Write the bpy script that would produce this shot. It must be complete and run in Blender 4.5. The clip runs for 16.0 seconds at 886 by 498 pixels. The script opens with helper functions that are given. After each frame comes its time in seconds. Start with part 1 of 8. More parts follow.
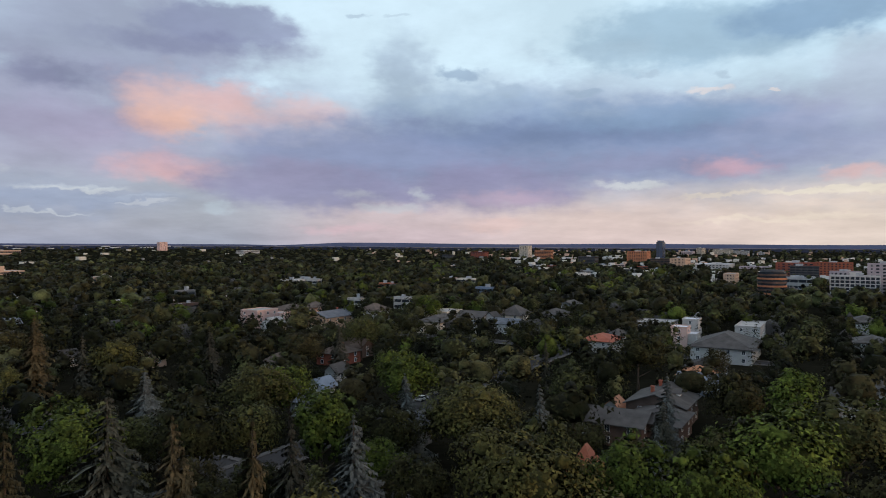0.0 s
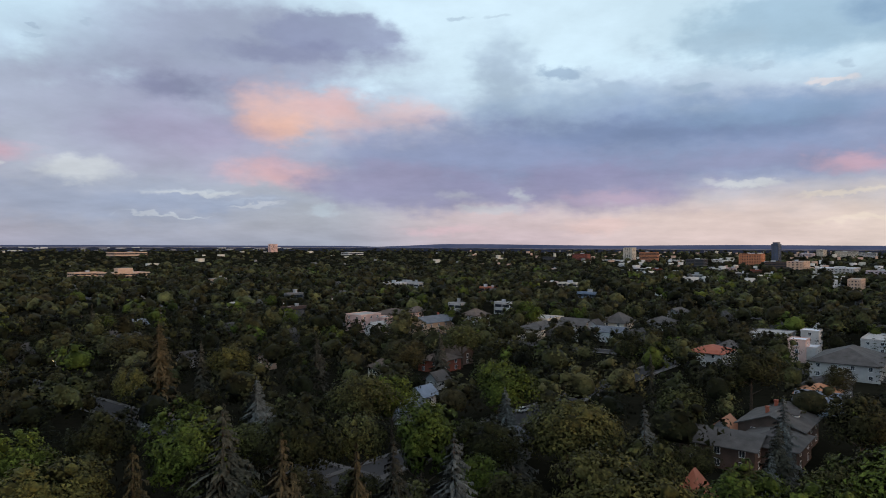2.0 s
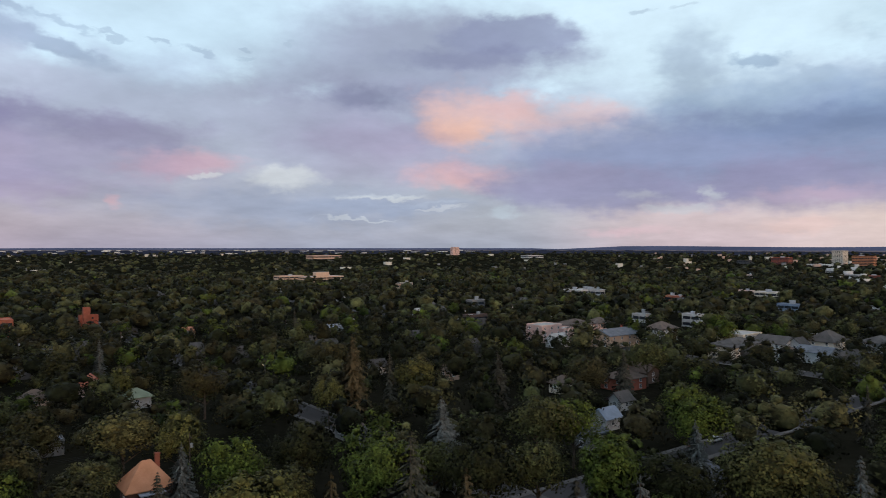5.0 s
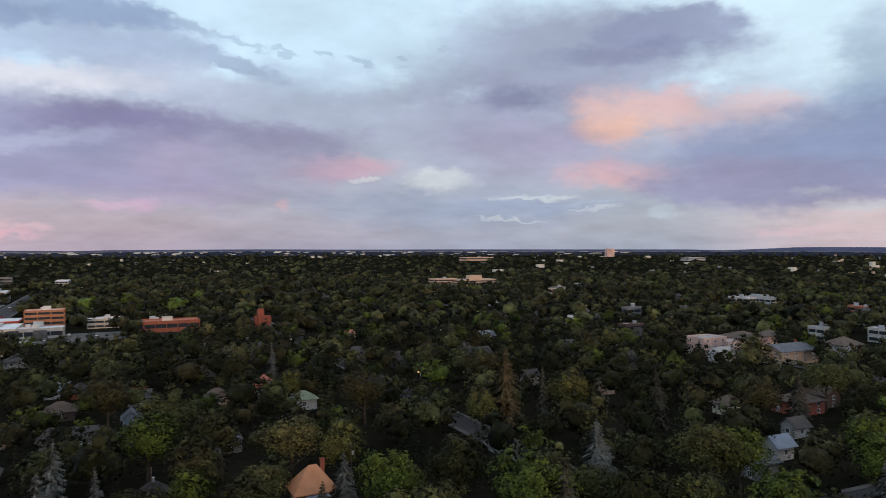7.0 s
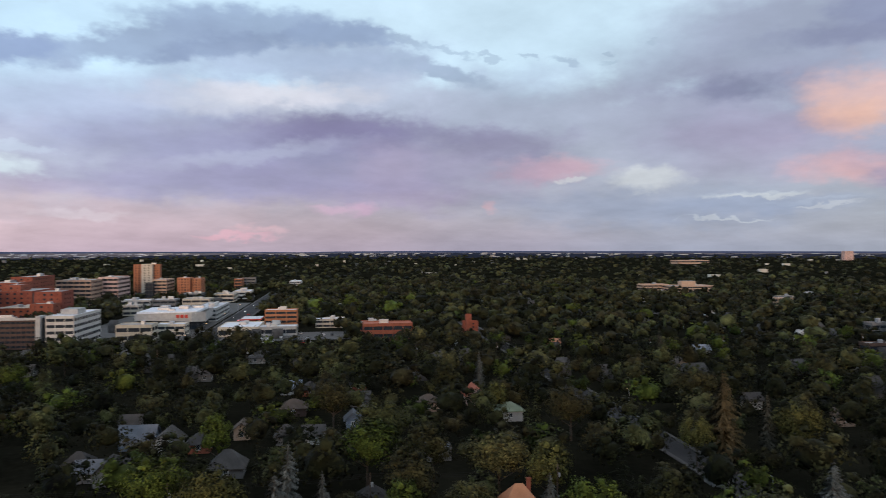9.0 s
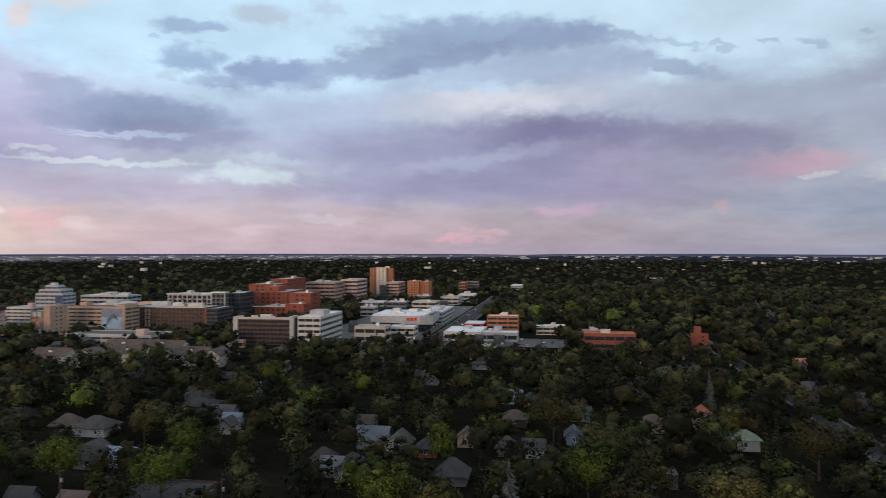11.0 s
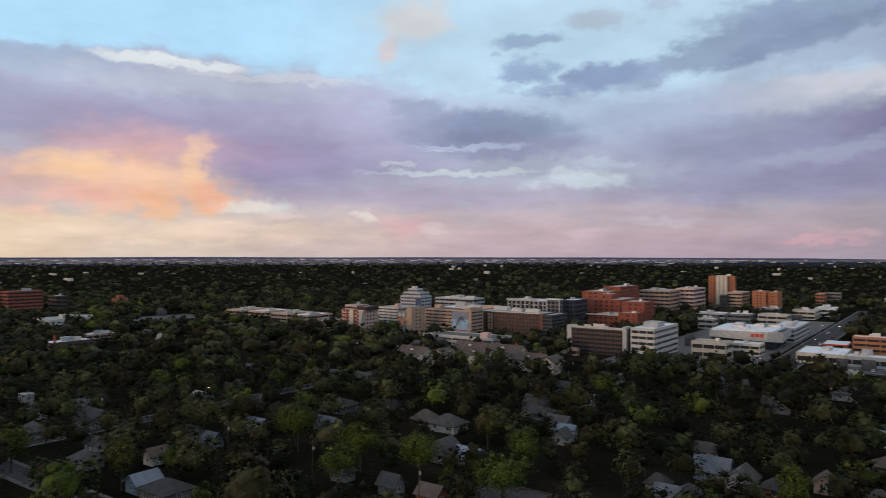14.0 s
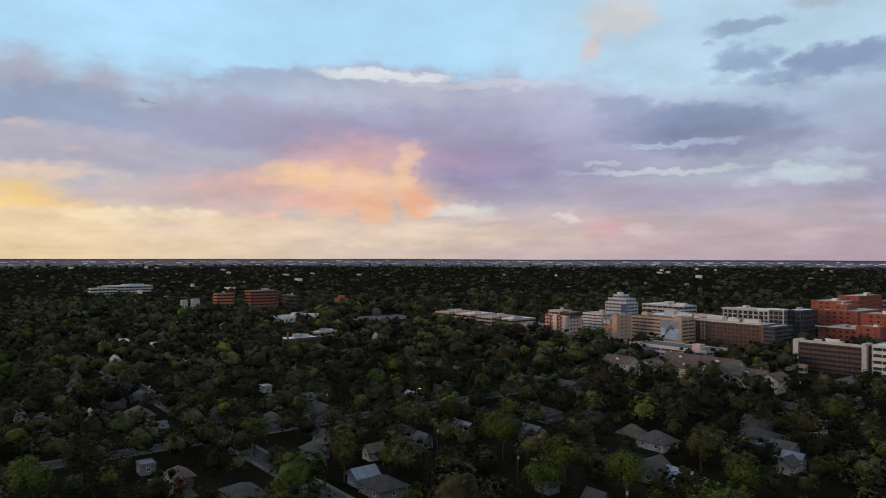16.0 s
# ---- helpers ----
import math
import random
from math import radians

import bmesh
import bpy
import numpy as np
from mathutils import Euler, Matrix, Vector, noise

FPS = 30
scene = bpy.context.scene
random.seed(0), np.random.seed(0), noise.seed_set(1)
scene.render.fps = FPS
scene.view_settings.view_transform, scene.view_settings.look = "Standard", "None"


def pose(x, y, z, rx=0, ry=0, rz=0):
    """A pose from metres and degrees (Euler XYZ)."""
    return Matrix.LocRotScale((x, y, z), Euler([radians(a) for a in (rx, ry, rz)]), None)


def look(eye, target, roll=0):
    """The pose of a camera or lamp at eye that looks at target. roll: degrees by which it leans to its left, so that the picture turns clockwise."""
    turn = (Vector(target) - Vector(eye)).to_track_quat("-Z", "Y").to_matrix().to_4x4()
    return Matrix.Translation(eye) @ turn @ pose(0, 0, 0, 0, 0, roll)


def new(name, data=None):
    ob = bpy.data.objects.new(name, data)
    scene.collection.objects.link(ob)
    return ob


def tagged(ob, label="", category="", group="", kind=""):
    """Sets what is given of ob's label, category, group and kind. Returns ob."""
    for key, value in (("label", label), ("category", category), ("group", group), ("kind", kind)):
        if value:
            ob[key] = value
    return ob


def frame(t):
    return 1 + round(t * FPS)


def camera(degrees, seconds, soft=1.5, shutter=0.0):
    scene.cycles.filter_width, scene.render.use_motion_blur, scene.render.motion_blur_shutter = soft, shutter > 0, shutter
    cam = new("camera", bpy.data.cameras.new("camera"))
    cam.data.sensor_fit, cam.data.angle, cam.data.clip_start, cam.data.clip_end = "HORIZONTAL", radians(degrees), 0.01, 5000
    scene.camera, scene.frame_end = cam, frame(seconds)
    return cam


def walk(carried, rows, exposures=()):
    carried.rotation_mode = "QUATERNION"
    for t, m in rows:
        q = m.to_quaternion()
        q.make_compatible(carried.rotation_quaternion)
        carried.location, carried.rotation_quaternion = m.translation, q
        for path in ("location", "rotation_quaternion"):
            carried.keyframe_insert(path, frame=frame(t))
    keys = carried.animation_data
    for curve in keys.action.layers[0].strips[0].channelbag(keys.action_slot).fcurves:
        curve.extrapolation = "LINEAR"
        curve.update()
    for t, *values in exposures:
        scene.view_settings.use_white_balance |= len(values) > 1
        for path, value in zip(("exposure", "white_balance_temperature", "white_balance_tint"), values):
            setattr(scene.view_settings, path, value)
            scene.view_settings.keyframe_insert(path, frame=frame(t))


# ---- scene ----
cam = camera(64.42, 16.0, soft=0.9, shutter=0.4)
PATH = [
    (0, pose(-0.00, -0.00, 45.24, 89.480, 0, 0.000) @ pose(0, 0, 0, 0, 0, 0.123)),
    (0.5, pose(0.01, 0.01, 45.90, 89.493, 0, 2.035) @ pose(0, 0, 0, 0, 0, 0.132)),
    (1, pose(0.01, 0.01, 46.58, 89.514, 0, 4.065) @ pose(0, 0, 0, 0, 0, 0.092)),
    (1.5, pose(0.01, 0.02, 47.25, 89.536, 0, 6.080) @ pose(0, 0, 0, 0, 0, 0.060)),
    (2, pose(0.02, 0.01, 47.94, 89.550, 0, 8.165) @ pose(0, 0, 0, 0, 0, 0.059)),
    (2.5, pose(0.02, -0.04, 48.63, 89.579, 0, 10.422) @ pose(0, 0, 0, 0, 0, 0.043)),
    (3, pose(0.01, -0.09, 49.34, 89.606, 0, 12.701) @ pose(0, 0, 0, 0, 0, -0.002)),
    (5.5, pose(-0.31, 0.00, 53.60, 89.711, 0, 25.570) @ pose(0, 0, 0, 0, 0, -0.183)),
    (6, pose(-0.35, 0.03, 54.52, 89.729, 0, 28.587) @ pose(0, 0, 0, 0, 0, -0.203)),
    (6.5, pose(-0.39, 0.05, 55.47, 89.775, 0, 31.829) @ pose(0, 0, 0, 0, 0, -0.211)),
    (7, pose(-0.45, 0.08, 56.45, 89.796, 0, 35.082) @ pose(0, 0, 0, 0, 0, -0.224)),
    (7.5, pose(-0.55, 0.11, 57.48, 89.829, 0, 38.465) @ pose(0, 0, 0, 0, 0, -0.238)),
    (8, pose(-0.70, 0.16, 58.57, 89.866, 0, 42.860) @ pose(0, 0, 0, 0, 0, -0.197)),
    (8.5, pose(-0.87, 0.22, 59.67, 89.905, 0, 47.252) @ pose(0, 0, 0, 0, 0, -0.166)),
    (9, pose(-1.05, 0.28, 60.77, 89.936, 0, 51.663) @ pose(0, 0, 0, 0, 0, -0.219)),
    (11.5, pose(-1.13, 0.46, 65.81, 90.192, 0, 73.904) @ pose(0, 0, 0, 0, 0, -0.155)),
    (12, pose(-1.08, 0.45, 66.66, 90.228, 0, 78.296) @ pose(0, 0, 0, 0, 0, -0.215)),
    (12.5, pose(-1.02, 0.45, 67.49, 90.288, 0, 82.761) @ pose(0, 0, 0, 0, 0, -0.157)),
    (13, pose(-0.95, 0.46, 68.30, 90.359, 0, 87.213) @ pose(0, 0, 0, 0, 0, -0.095)),
    (13.5, pose(-0.84, 0.47, 69.08, 90.410, 0, 91.684) @ pose(0, 0, 0, 0, 0, -0.072)),
    (14, pose(-0.72, 0.46, 69.85, 90.443, 0, 96.122) @ pose(0, 0, 0, 0, 0, -0.045)),
    (14.5, pose(-0.58, 0.41, 70.62, 90.489, 0, 100.501) @ pose(0, 0, 0, 0, 0, -0.081)),
    (15, pose(-0.42, 0.34, 71.39, 90.537, 0, 104.872) @ pose(0, 0, 0, 0, 0, -0.060)),
    (15.5, pose(-0.24, 0.25, 72.16, 90.595, 0, 109.242) @ pose(0, 0, 0, 0, 0, -0.019)),
    (16, pose(-0.07, 0.17, 72.93, 90.590, 0, 112.533) @ pose(0, 0, 0, 0, 0, 0.040)),
]
walk(cam, PATH, ((0.0, 0.0), (6.0, 0.06), (9.0, 0.02), (11.5, -0.12), (13.5, -0.25), (16.0, -0.35)))

# ---- sky and light ----
SUN_AZ, SUN_EL = 228.0, 6.0          # degrees, azimuth counted to the left from +y
world = bpy.data.worlds.new("dusk_sky")
scene.world = world
world.use_nodes = True
wt = world.node_tree
wt.nodes.clear()


def wn(kind, **values):
    n = wt.nodes.new(kind)
    for key, value in values.items():
        if key == "operation":
            n.operation = value
    return n


def wmath(op, a, b=None):
    n = wn("ShaderNodeMath", operation=op)
    for i, v in enumerate((a, b)):
        if v is None:
            continue
        if isinstance(v, (int, float)):
            n.inputs[i].default_value = v
        else:
            wt.links.new(v, n.inputs[i])
    return n.outputs[0]


coord = wn("ShaderNodeTexCoord").outputs["Generated"]
sep = wn("ShaderNodeSeparateXYZ")
wt.links.new(coord, sep.inputs[0])
azimuth = wmath("MULTIPLY", wmath("ARCTAN2", wmath("MULTIPLY", sep.outputs[0], -1.0), sep.outputs[1]), 57.29578)
# the seam of the angle lies behind the view, at -120 degrees
azimuth = wmath("ADD", wmath("MODULO", wmath("ADD", azimuth, 480.0), 360.0), -120.0)
elevation = wmath("MULTIPLY", wmath("ARCSINE", sep.outputs[2]), 57.29578)
flat = wn("ShaderNodeCombineXYZ")
wt.links.new(azimuth, flat.inputs[0])
wt.links.new(elevation, flat.inputs[1])


def wnoise(scale_x, scale_y, detail, rough, shift):
    m = wn("ShaderNodeVectorMath", operation="MULTIPLY_ADD")
    wt.links.new(flat.outputs[0], m.inputs[0])
    m.inputs[1].default_value = (scale_x, scale_y, 1)
    m.inputs[2].default_value = (shift, shift * 0.7, shift)
    n = wn("ShaderNodeTexNoise")
    n.noise_dimensions = "2D"
    n.inputs["Scale"].default_value = 1.0
    n.inputs["Detail"].default_value = detail
    n.inputs["Roughness"].default_value = rough
    wt.links.new(m.outputs[0], n.inputs["Vector"])
    return n


# the plane in which the clouds lie, seen from below: their grain closes up towards the horizon
high = wmath("ADD", wmath("MAXIMUM", sep.outputs[2], 0.0), 0.20)
deck = wn("ShaderNodeCombineXYZ")
wt.links.new(wmath("DIVIDE", sep.outputs[0], high), deck.inputs[0])
wt.links.new(wmath("DIVIDE", sep.outputs[1], high), deck.inputs[1])


def deck_noise(scale, detail, rough, shift):
    m = wn("ShaderNodeVectorMath", operation="ADD")
    wt.links.new(deck.outputs[0], m.inputs[0])
    m.inputs[1].default_value = (shift, shift * 0.7, 0)
    n = wn("ShaderNodeTexNoise")
    n.noise_dimensions = "2D"
    n.inputs["Scale"].default_value = scale
    n.inputs["Detail"].default_value = detail
    n.inputs["Roughness"].default_value = rough
    wt.links.new(m.outputs[0], n.inputs["Vector"])
    return n


def pushed(vector, field, amount):
    """The coordinates, moved by a noise field by up to half the amount to each side."""
    p = wn("ShaderNodeVectorMath", operation="MULTIPLY_ADD")
    wt.links.new(field.outputs["Color"], p.inputs[0])
    p.inputs[1].default_value = (*amount, 0)
    p.inputs[2].default_value = (-amount[0] / 2, -amount[1] / 2, 0)
    q = wn("ShaderNodeVectorMath", operation="ADD")
    wt.links.new(vector, q.inputs[0])
    wt.links.new(p.outputs[0], q.inputs[1])
    return q.outputs[0]


# slow and quick warp of the cloud shapes, and the ragged noise of their edges
bent = pushed(flat.outputs[0], wnoise(0.17, 0.34, 3.0, 0.55, 3.1), (3.4, 1.3))
bent = pushed(bent, wnoise(0.80, 1.45, 4.0, 0.52, 7.7), (1.9, 0.9))
flat_bent = wn("ShaderNodeVectorMath", operation="MULTIPLY")
wt.links.new(bent, flat_bent.inputs[0])
flat_bent.inputs[1].default_value = (1, 1, 0)
rag_slow = wnoise(0.24, 0.46, 4.0, 0.55, 11.0).outputs["Fac"]
rag_fast = deck_noise(2.6, 6.0, 0.55, 17.0).outputs["Fac"]
rag = wmath("SUBTRACT", wmath("ADD", rag_slow, wmath("MULTIPLY", rag_fast, 0.50)), 0.75)


def round_ramp(stops):
    """A colour that changes with the azimuth, from -110 to 250 degrees."""
    r, k = wn("ShaderNodeValToRGB"), wn("ShaderNodeMapRange")
    k.inputs["From Min"].default_value, k.inputs["From Max"].default_value = -110.0, 250.0
    wt.links.new(azimuth, k.inputs["Value"])
    wt.links.new(k.outputs[0], r.inputs[0])
    r.color_ramp.interpolation = "EASE"
    e = r.color_ramp.elements
    while len(e) < len(stops):
        e.new(0.5)
    for q, (p, c) in zip(e, stops):
        q.position, q.color = (p + 110) / 360, (*c, 1)
    return r.outputs[0]


def over(under, colour, low, full, lift=0.0):
    """Lays a colour over the sky from one height (degrees) up to another, with a ragged border."""
    k = wn("ShaderNodeMapRange")
    k.interpolation_type = "SMOOTHSTEP"
    k.inputs["From Min"].default_value, k.inputs["From Max"].default_value = low, full
    wt.links.new(wmath("ADD", elevation, wmath("MULTIPLY", rag, lift)), k.inputs["Value"])
    x = wn("ShaderNodeMix")
    x.data_type = "RGBA"
    wt.links.new(k.outputs[0], x.inputs[0])
    wt.links.new(under, x.inputs[6])
    if isinstance(colour, tuple):
        x.inputs[7].default_value = (*colour, 1)
    else:
        wt.links.new(colour, x.inputs[7])
    return x.outputs[2]


# haze along the horizon, the layer of cloud over it, the clear sky above, and the brighter height of the dome
sky_colour = round_ramp(((-110, (0.558, 0.470, 0.450)), (-32, (0.715, 0.609, 0.554)), (-12, (0.654, 0.535, 0.531)), (4, (0.549, 0.455, 0.511)), (18, (0.325, 0.363, 0.466)), (32, (0.313, 0.349, 0.467)), (48, (0.337, 0.324, 0.434)), (60, (0.385, 0.329, 0.426)), (75, (0.486, 0.384, 0.481)), (90, (0.592, 0.458, 0.538)), (105, (0.692, 0.549, 0.544)), (118, (0.789, 0.645, 0.555)), (132, (0.923, 0.723, 0.519)), (146, (0.985, 0.748, 0.461)), (200, (0.813, 0.589, 0.453))))
sky_colour = over(sky_colour, round_ramp(((-110, (0.395, 0.432, 0.517)), (-32, (0.359, 0.406, 0.525)), (0, (0.331, 0.390, 0.531)), (25, (0.340, 0.372, 0.499)), (45, (0.344, 0.369, 0.494)), (62, (0.318, 0.320, 0.445)), (85, (0.454, 0.488, 0.649)), (105, (0.473, 0.469, 0.642)), (125, (0.465, 0.460, 0.600)), (146, (0.507, 0.513, 0.640)), (200, (0.510, 0.531, 0.649)))), 1.5, 7.0, 3.0)
sky_colour = over(sky_colour, round_ramp(((-110, (0.476, 0.624, 0.778)), (-32, (0.564, 0.769, 0.917)), (0, (0.640, 0.824, 0.943)), (40, (0.587, 0.765, 0.894)), (70, (0.590, 0.780, 0.940)), (92, (0.621, 0.869, 1.068)), (112, (0.517, 0.846, 1.120)), (146, (0.522, 0.857, 1.138)), (200, (0.522, 0.803, 1.106)))), 11.0, 15.5, 6.0)
sky_colour = over(sky_colour, (0.54, 0.55, 0.62), 21.0, 50.0)
air = wn("ShaderNodeTexSky")
air.sky_type = "NISHITA"
air.sun_disc = False
air.sun_elevation, air.sun_rotation = radians(SUN_EL), radians(-SUN_AZ)
air_gain = wn("ShaderNodeVectorMath", operation="SCALE")
wt.links.new(air.outputs[0], air_gain.inputs[0])
air_gain.inputs["Scale"].default_value = 0.02
clear = wn("ShaderNodeVectorMath", operation="ADD")
wt.links.new(sky_colour, clear.inputs[0])
wt.links.new(air_gain.outputs[0], clear.inputs[1])
sky_colour = clear.outputs[0]


def bank(az, el, half_w, half_h, colour, opacity, soft, ragged, tilt=0.0):
    """One cloud bank: a patch with ragged edges, at that azimuth and height (degrees), laid over the sky so far; tilt: degrees
    by which its end on the side of lower azimuth rises."""
    global sky_colour
    at = flat_bent.outputs[0]
    if tilt:
        turn = wn("ShaderNodeVectorRotate")
        turn.rotation_type = "Z_AXIS"
        turn.inputs["Center"].default_value = (az, el, 0)
        turn.inputs["Angle"].default_value = radians(tilt)
        wt.links.new(at, turn.inputs["Vector"])
        at = turn.outputs[0]
    m = wn("ShaderNodeVectorMath", operation="MULTIPLY_ADD")
    wt.links.new(at, m.inputs[0])
    m.inputs[1].default_value = (1 / half_w, 1 / half_h, 0)
    m.inputs[2].default_value = (-az / half_w, -el / half_h, 0)
    d = wn("ShaderNodeVectorMath", operation="LENGTH")
    wt.links.new(m.outputs[0], d.inputs[0])
    e = wn("ShaderNodeMath", operation="MULTIPLY_ADD")
    wt.links.new(rag, e.inputs[0])
    e.inputs[1].default_value = 1.3 * ragged
    wt.links.new(d.outputs["Value"], e.inputs[2])
    r = wn("ShaderNodeMapRange")
    r.interpolation_type = "SMOOTHSTEP"
    r.inputs["From Min"].default_value, r.inputs["From Max"].default_value = 1.0 + soft * 0.45, 1.0 - soft * 0.62
    r.inputs["To Min"].default_value, r.inputs["To Max"].default_value = 0.0, opacity
    wt.links.new(e.outputs[0], r.inputs["Value"])
    x = wn("ShaderNodeMix")
    x.data_type = "RGBA"
    wt.links.new(r.outputs[0], x.inputs[0])
    wt.links.new(sky_colour, x.inputs[6])
    x.inputs[7].default_value = (*colour, 1)
    sky_colour = x.outputs[2]


bank(3.9, 16.06, 15.01, 6.33, (0.647, 0.824, 0.943), 0.78, 1.25, 0.42)
bank(-23.3, 13.06, 10.07, 2.40, (0.608, 0.792, 0.917), 0.78, 1.25, 0.51)
bank(25.8, 14.55, 12.64, 4.64, (0.334, 0.369, 0.510), 0.87, 0.83, 0.42)
bank(17.1, 16.43, 5.45, 1.53, (0.288, 0.330, 0.492), 0.87, 0.48, 0.38)
bank(20.0, 14.84, 7.70, 0.81, (0.221, 0.245, 0.399), 0.64, 1.25, 0.42)
bank(28.4, 8.62, 8.54, 3.16, (0.363, 0.373, 0.517), 0.78, 1.25, 0.42)
bank(29.1, 11.86, 3.93, 1.00, (0.184, 0.201, 0.325), 0.64, 1.25, 0.42)
bank(12.0, 8.70, 7.04, 1.98, (0.503, 0.493, 0.603), 0.64, 1.25, 0.51)
bank(25.1, 6.62, 7.54, 1.64, (0.408, 0.404, 0.535), 0.64, 1.25, 0.51)
bank(20.0, 10.04, 4.55, 2.26, (0.796, 0.518, 0.461), 0.70, 1.25, 1.10)
bank(21.2, 8.84, 2.80, 1.25, (0.883, 0.530, 0.395), 0.69, 1.25, 1.10)
bank(17.1, 11.18, 2.52, 1.18, (0.726, 0.494, 0.499), 0.74, 1.25, 0.77)
bank(11.3, 10.34, 3.54, 1.05, (0.729, 0.529, 0.535), 0.64, 1.25, 1.02)
bank(20.8, 5.56, 4.34, 1.15, (0.765, 0.472, 0.488), 0.74, 1.25, 0.77)
bank(3.6, 12.63, 2.52, 3.40, (0.374, 0.478, 0.613), 0.78, 1.14, 0.68)
bank(-4.9, 10.19, 10.02, 2.13, (0.340, 0.460, 0.626), 0.83, 0.98, 0.59)
bank(-24.4, 8.10, 12.56, 3.07, (0.344, 0.385, 0.555), 0.87, 0.98, 0.42)
bank(-9.8, 7.43, 17.74, 3.21, (0.246, 0.319, 0.502), 0.87, 0.90, 0.42)
bank(6.1, 6.59, 13.14, 3.16, (0.262, 0.312, 0.487), 0.87, 0.83, 0.51)
bank(10.2, 4.28, 8.46, 1.80, (0.283, 0.285, 0.435), 0.83, 0.83, 0.59)
bank(-4.0, 4.57, 8.69, 2.05, (0.289, 0.282, 0.439), 0.83, 0.90, 0.59)
bank(-9.8, 8.67, 12.02, 1.06, (0.184, 0.250, 0.415), 0.74, 1.25, 0.42)
bank(-16.4, 9.82, 8.03, 1.11, (0.244, 0.363, 0.544), 0.74, 1.14, 0.51)
bank(13.7, 5.34, 4.78, 1.33, (0.315, 0.308, 0.455), 0.64, 1.25, 0.59)
bank(-17.6, 6.32, 10.43, 0.87, (0.284, 0.293, 0.441), 0.64, 1.25, 0.42)
bank(-22.5, 5.92, 2.75, 0.71, (0.599, 0.400, 0.478), 0.78, 1.25, 0.68)
bank(-5.3, 3.56, 3.42, 0.68, (0.472, 0.370, 0.476), 0.74, 1.25, 0.68)
bank(-30.3, 5.14, 1.89, 0.51, (0.767, 0.506, 0.485), 0.67, 1.25, 0.68)
bank(-31.2, 11.24, 2.69, 2.83, (0.441, 0.522, 0.646), 0.74, 1.25, 0.59)
bank(-19.7, 15.60, 9.76, 2.32, (0.354, 0.516, 0.663), 0.85, 0.75, 0.68)
bank(-28.8, 16.13, 6.35, 1.48, (0.253, 0.393, 0.570), 0.87, 0.75, 0.59)
bank(-14.2, 14.80, 3.45, 1.04, (0.429, 0.580, 0.713), 0.64, 0.98, 0.77)
bank(-1.4, 13.39, 1.84, 0.52, (0.264, 0.369, 0.520), 0.70, 0.75, 0.77)
bank(-5.5, 12.24, 1.37, 0.57, (0.365, 0.472, 0.606), 0.67, 0.83, 0.77)
bank(-11.4, 11.76, 1.15, 0.39, (0.329, 0.437, 0.571), 0.67, 0.83, 0.77)
bank(-22.1, 12.56, 0.79, 0.24, (0.384, 0.495, 0.616), 0.49, 0.83, 0.77)
bank(-15.9, 13.02, 0.68, 0.29, (0.394, 0.507, 0.630), 0.49, 0.83, 0.77)
bank(6.9, 17.48, 0.72, 0.21, (0.361, 0.471, 0.600), 0.49, 0.83, 0.77)
bank(3.9, 17.56, 0.91, 0.17, (0.435, 0.556, 0.674), 0.43, 0.83, 0.77)
bank(-20.5, 11.58, 1.45, 0.21, (0.862, 0.743, 0.699), 0.49, 0.83, 0.77)
bank(-25.4, 11.26, 0.41, 0.12, (0.887, 0.765, 0.701), 0.49, 0.83, 0.77)
bank(6.6, 3.87, 1.36, 0.36, (0.571, 0.605, 0.612), 0.32, 1.25, 0.85)
bank(2.0, 3.89, 0.64, 0.64, (0.571, 0.625, 0.654), 0.51, 1.25, 0.85)
bank(4.3, 2.65, 2.75, 0.37, (0.510, 0.571, 0.631), 0.43, 0.98, 0.85)
bank(18.0, 2.53, 1.42, 0.57, (0.498, 0.584, 0.666), 0.63, 0.98, 0.85)
bank(-15.1, 4.51, 3.00, 0.31, (0.709, 0.740, 0.725), 0.49, 0.83, 0.85)
bank(-27.8, 3.73, 4.68, 0.24, (0.874, 0.808, 0.652), 0.51, 0.83, 0.85)
bank(-21.3, 3.63, 2.40, 0.21, (0.831, 0.740, 0.609), 0.49, 0.83, 0.85)
bank(-26.0, 1.77, 7.07, 0.21, (0.863, 0.756, 0.636), 0.49, 0.98, 0.85)
bank(-29.2, 2.72, 3.86, 0.24, (0.789, 0.656, 0.579), 0.38, 0.98, 0.85)
bank(27.7, 3.94, 3.97, 0.20, (0.641, 0.703, 0.740), 0.51, 0.75, 0.77)
bank(25.1, 3.24, 3.58, 0.17, (0.576, 0.638, 0.717), 0.49, 0.75, 0.77)
bank(29.9, 2.14, 2.77, 0.12, (0.551, 0.631, 0.710), 0.49, 0.83, 0.68)
bank(27.7, 3.16, 7.21, 0.57, (0.325, 0.397, 0.544), 0.55, 1.14, 0.51)
bank(8.0, 1.13, 3.39, 0.36, (0.742, 0.512, 0.568), 0.46, 1.25, 0.68)
bank(-4.9, 1.36, 2.74, 0.50, (0.760, 0.565, 0.538), 0.63, 1.25, 0.77)
bank(1.1, 0.68, 5.52, 0.37, (0.643, 0.527, 0.566), 0.32, 1.25, 0.51)
bank(43.8, 16.46, 10.11, 3.31, (0.559, 0.738, 0.879), 0.74, 1.25, 0.51)
bank(46.0, 12.99, 5.62, 1.44, (0.478, 0.619, 0.784), 0.55, 1.25, 0.51)
bank(61.0, 16.46, 4.21, 1.03, (0.225, 0.296, 0.446), 0.87, 0.67, 0.77)
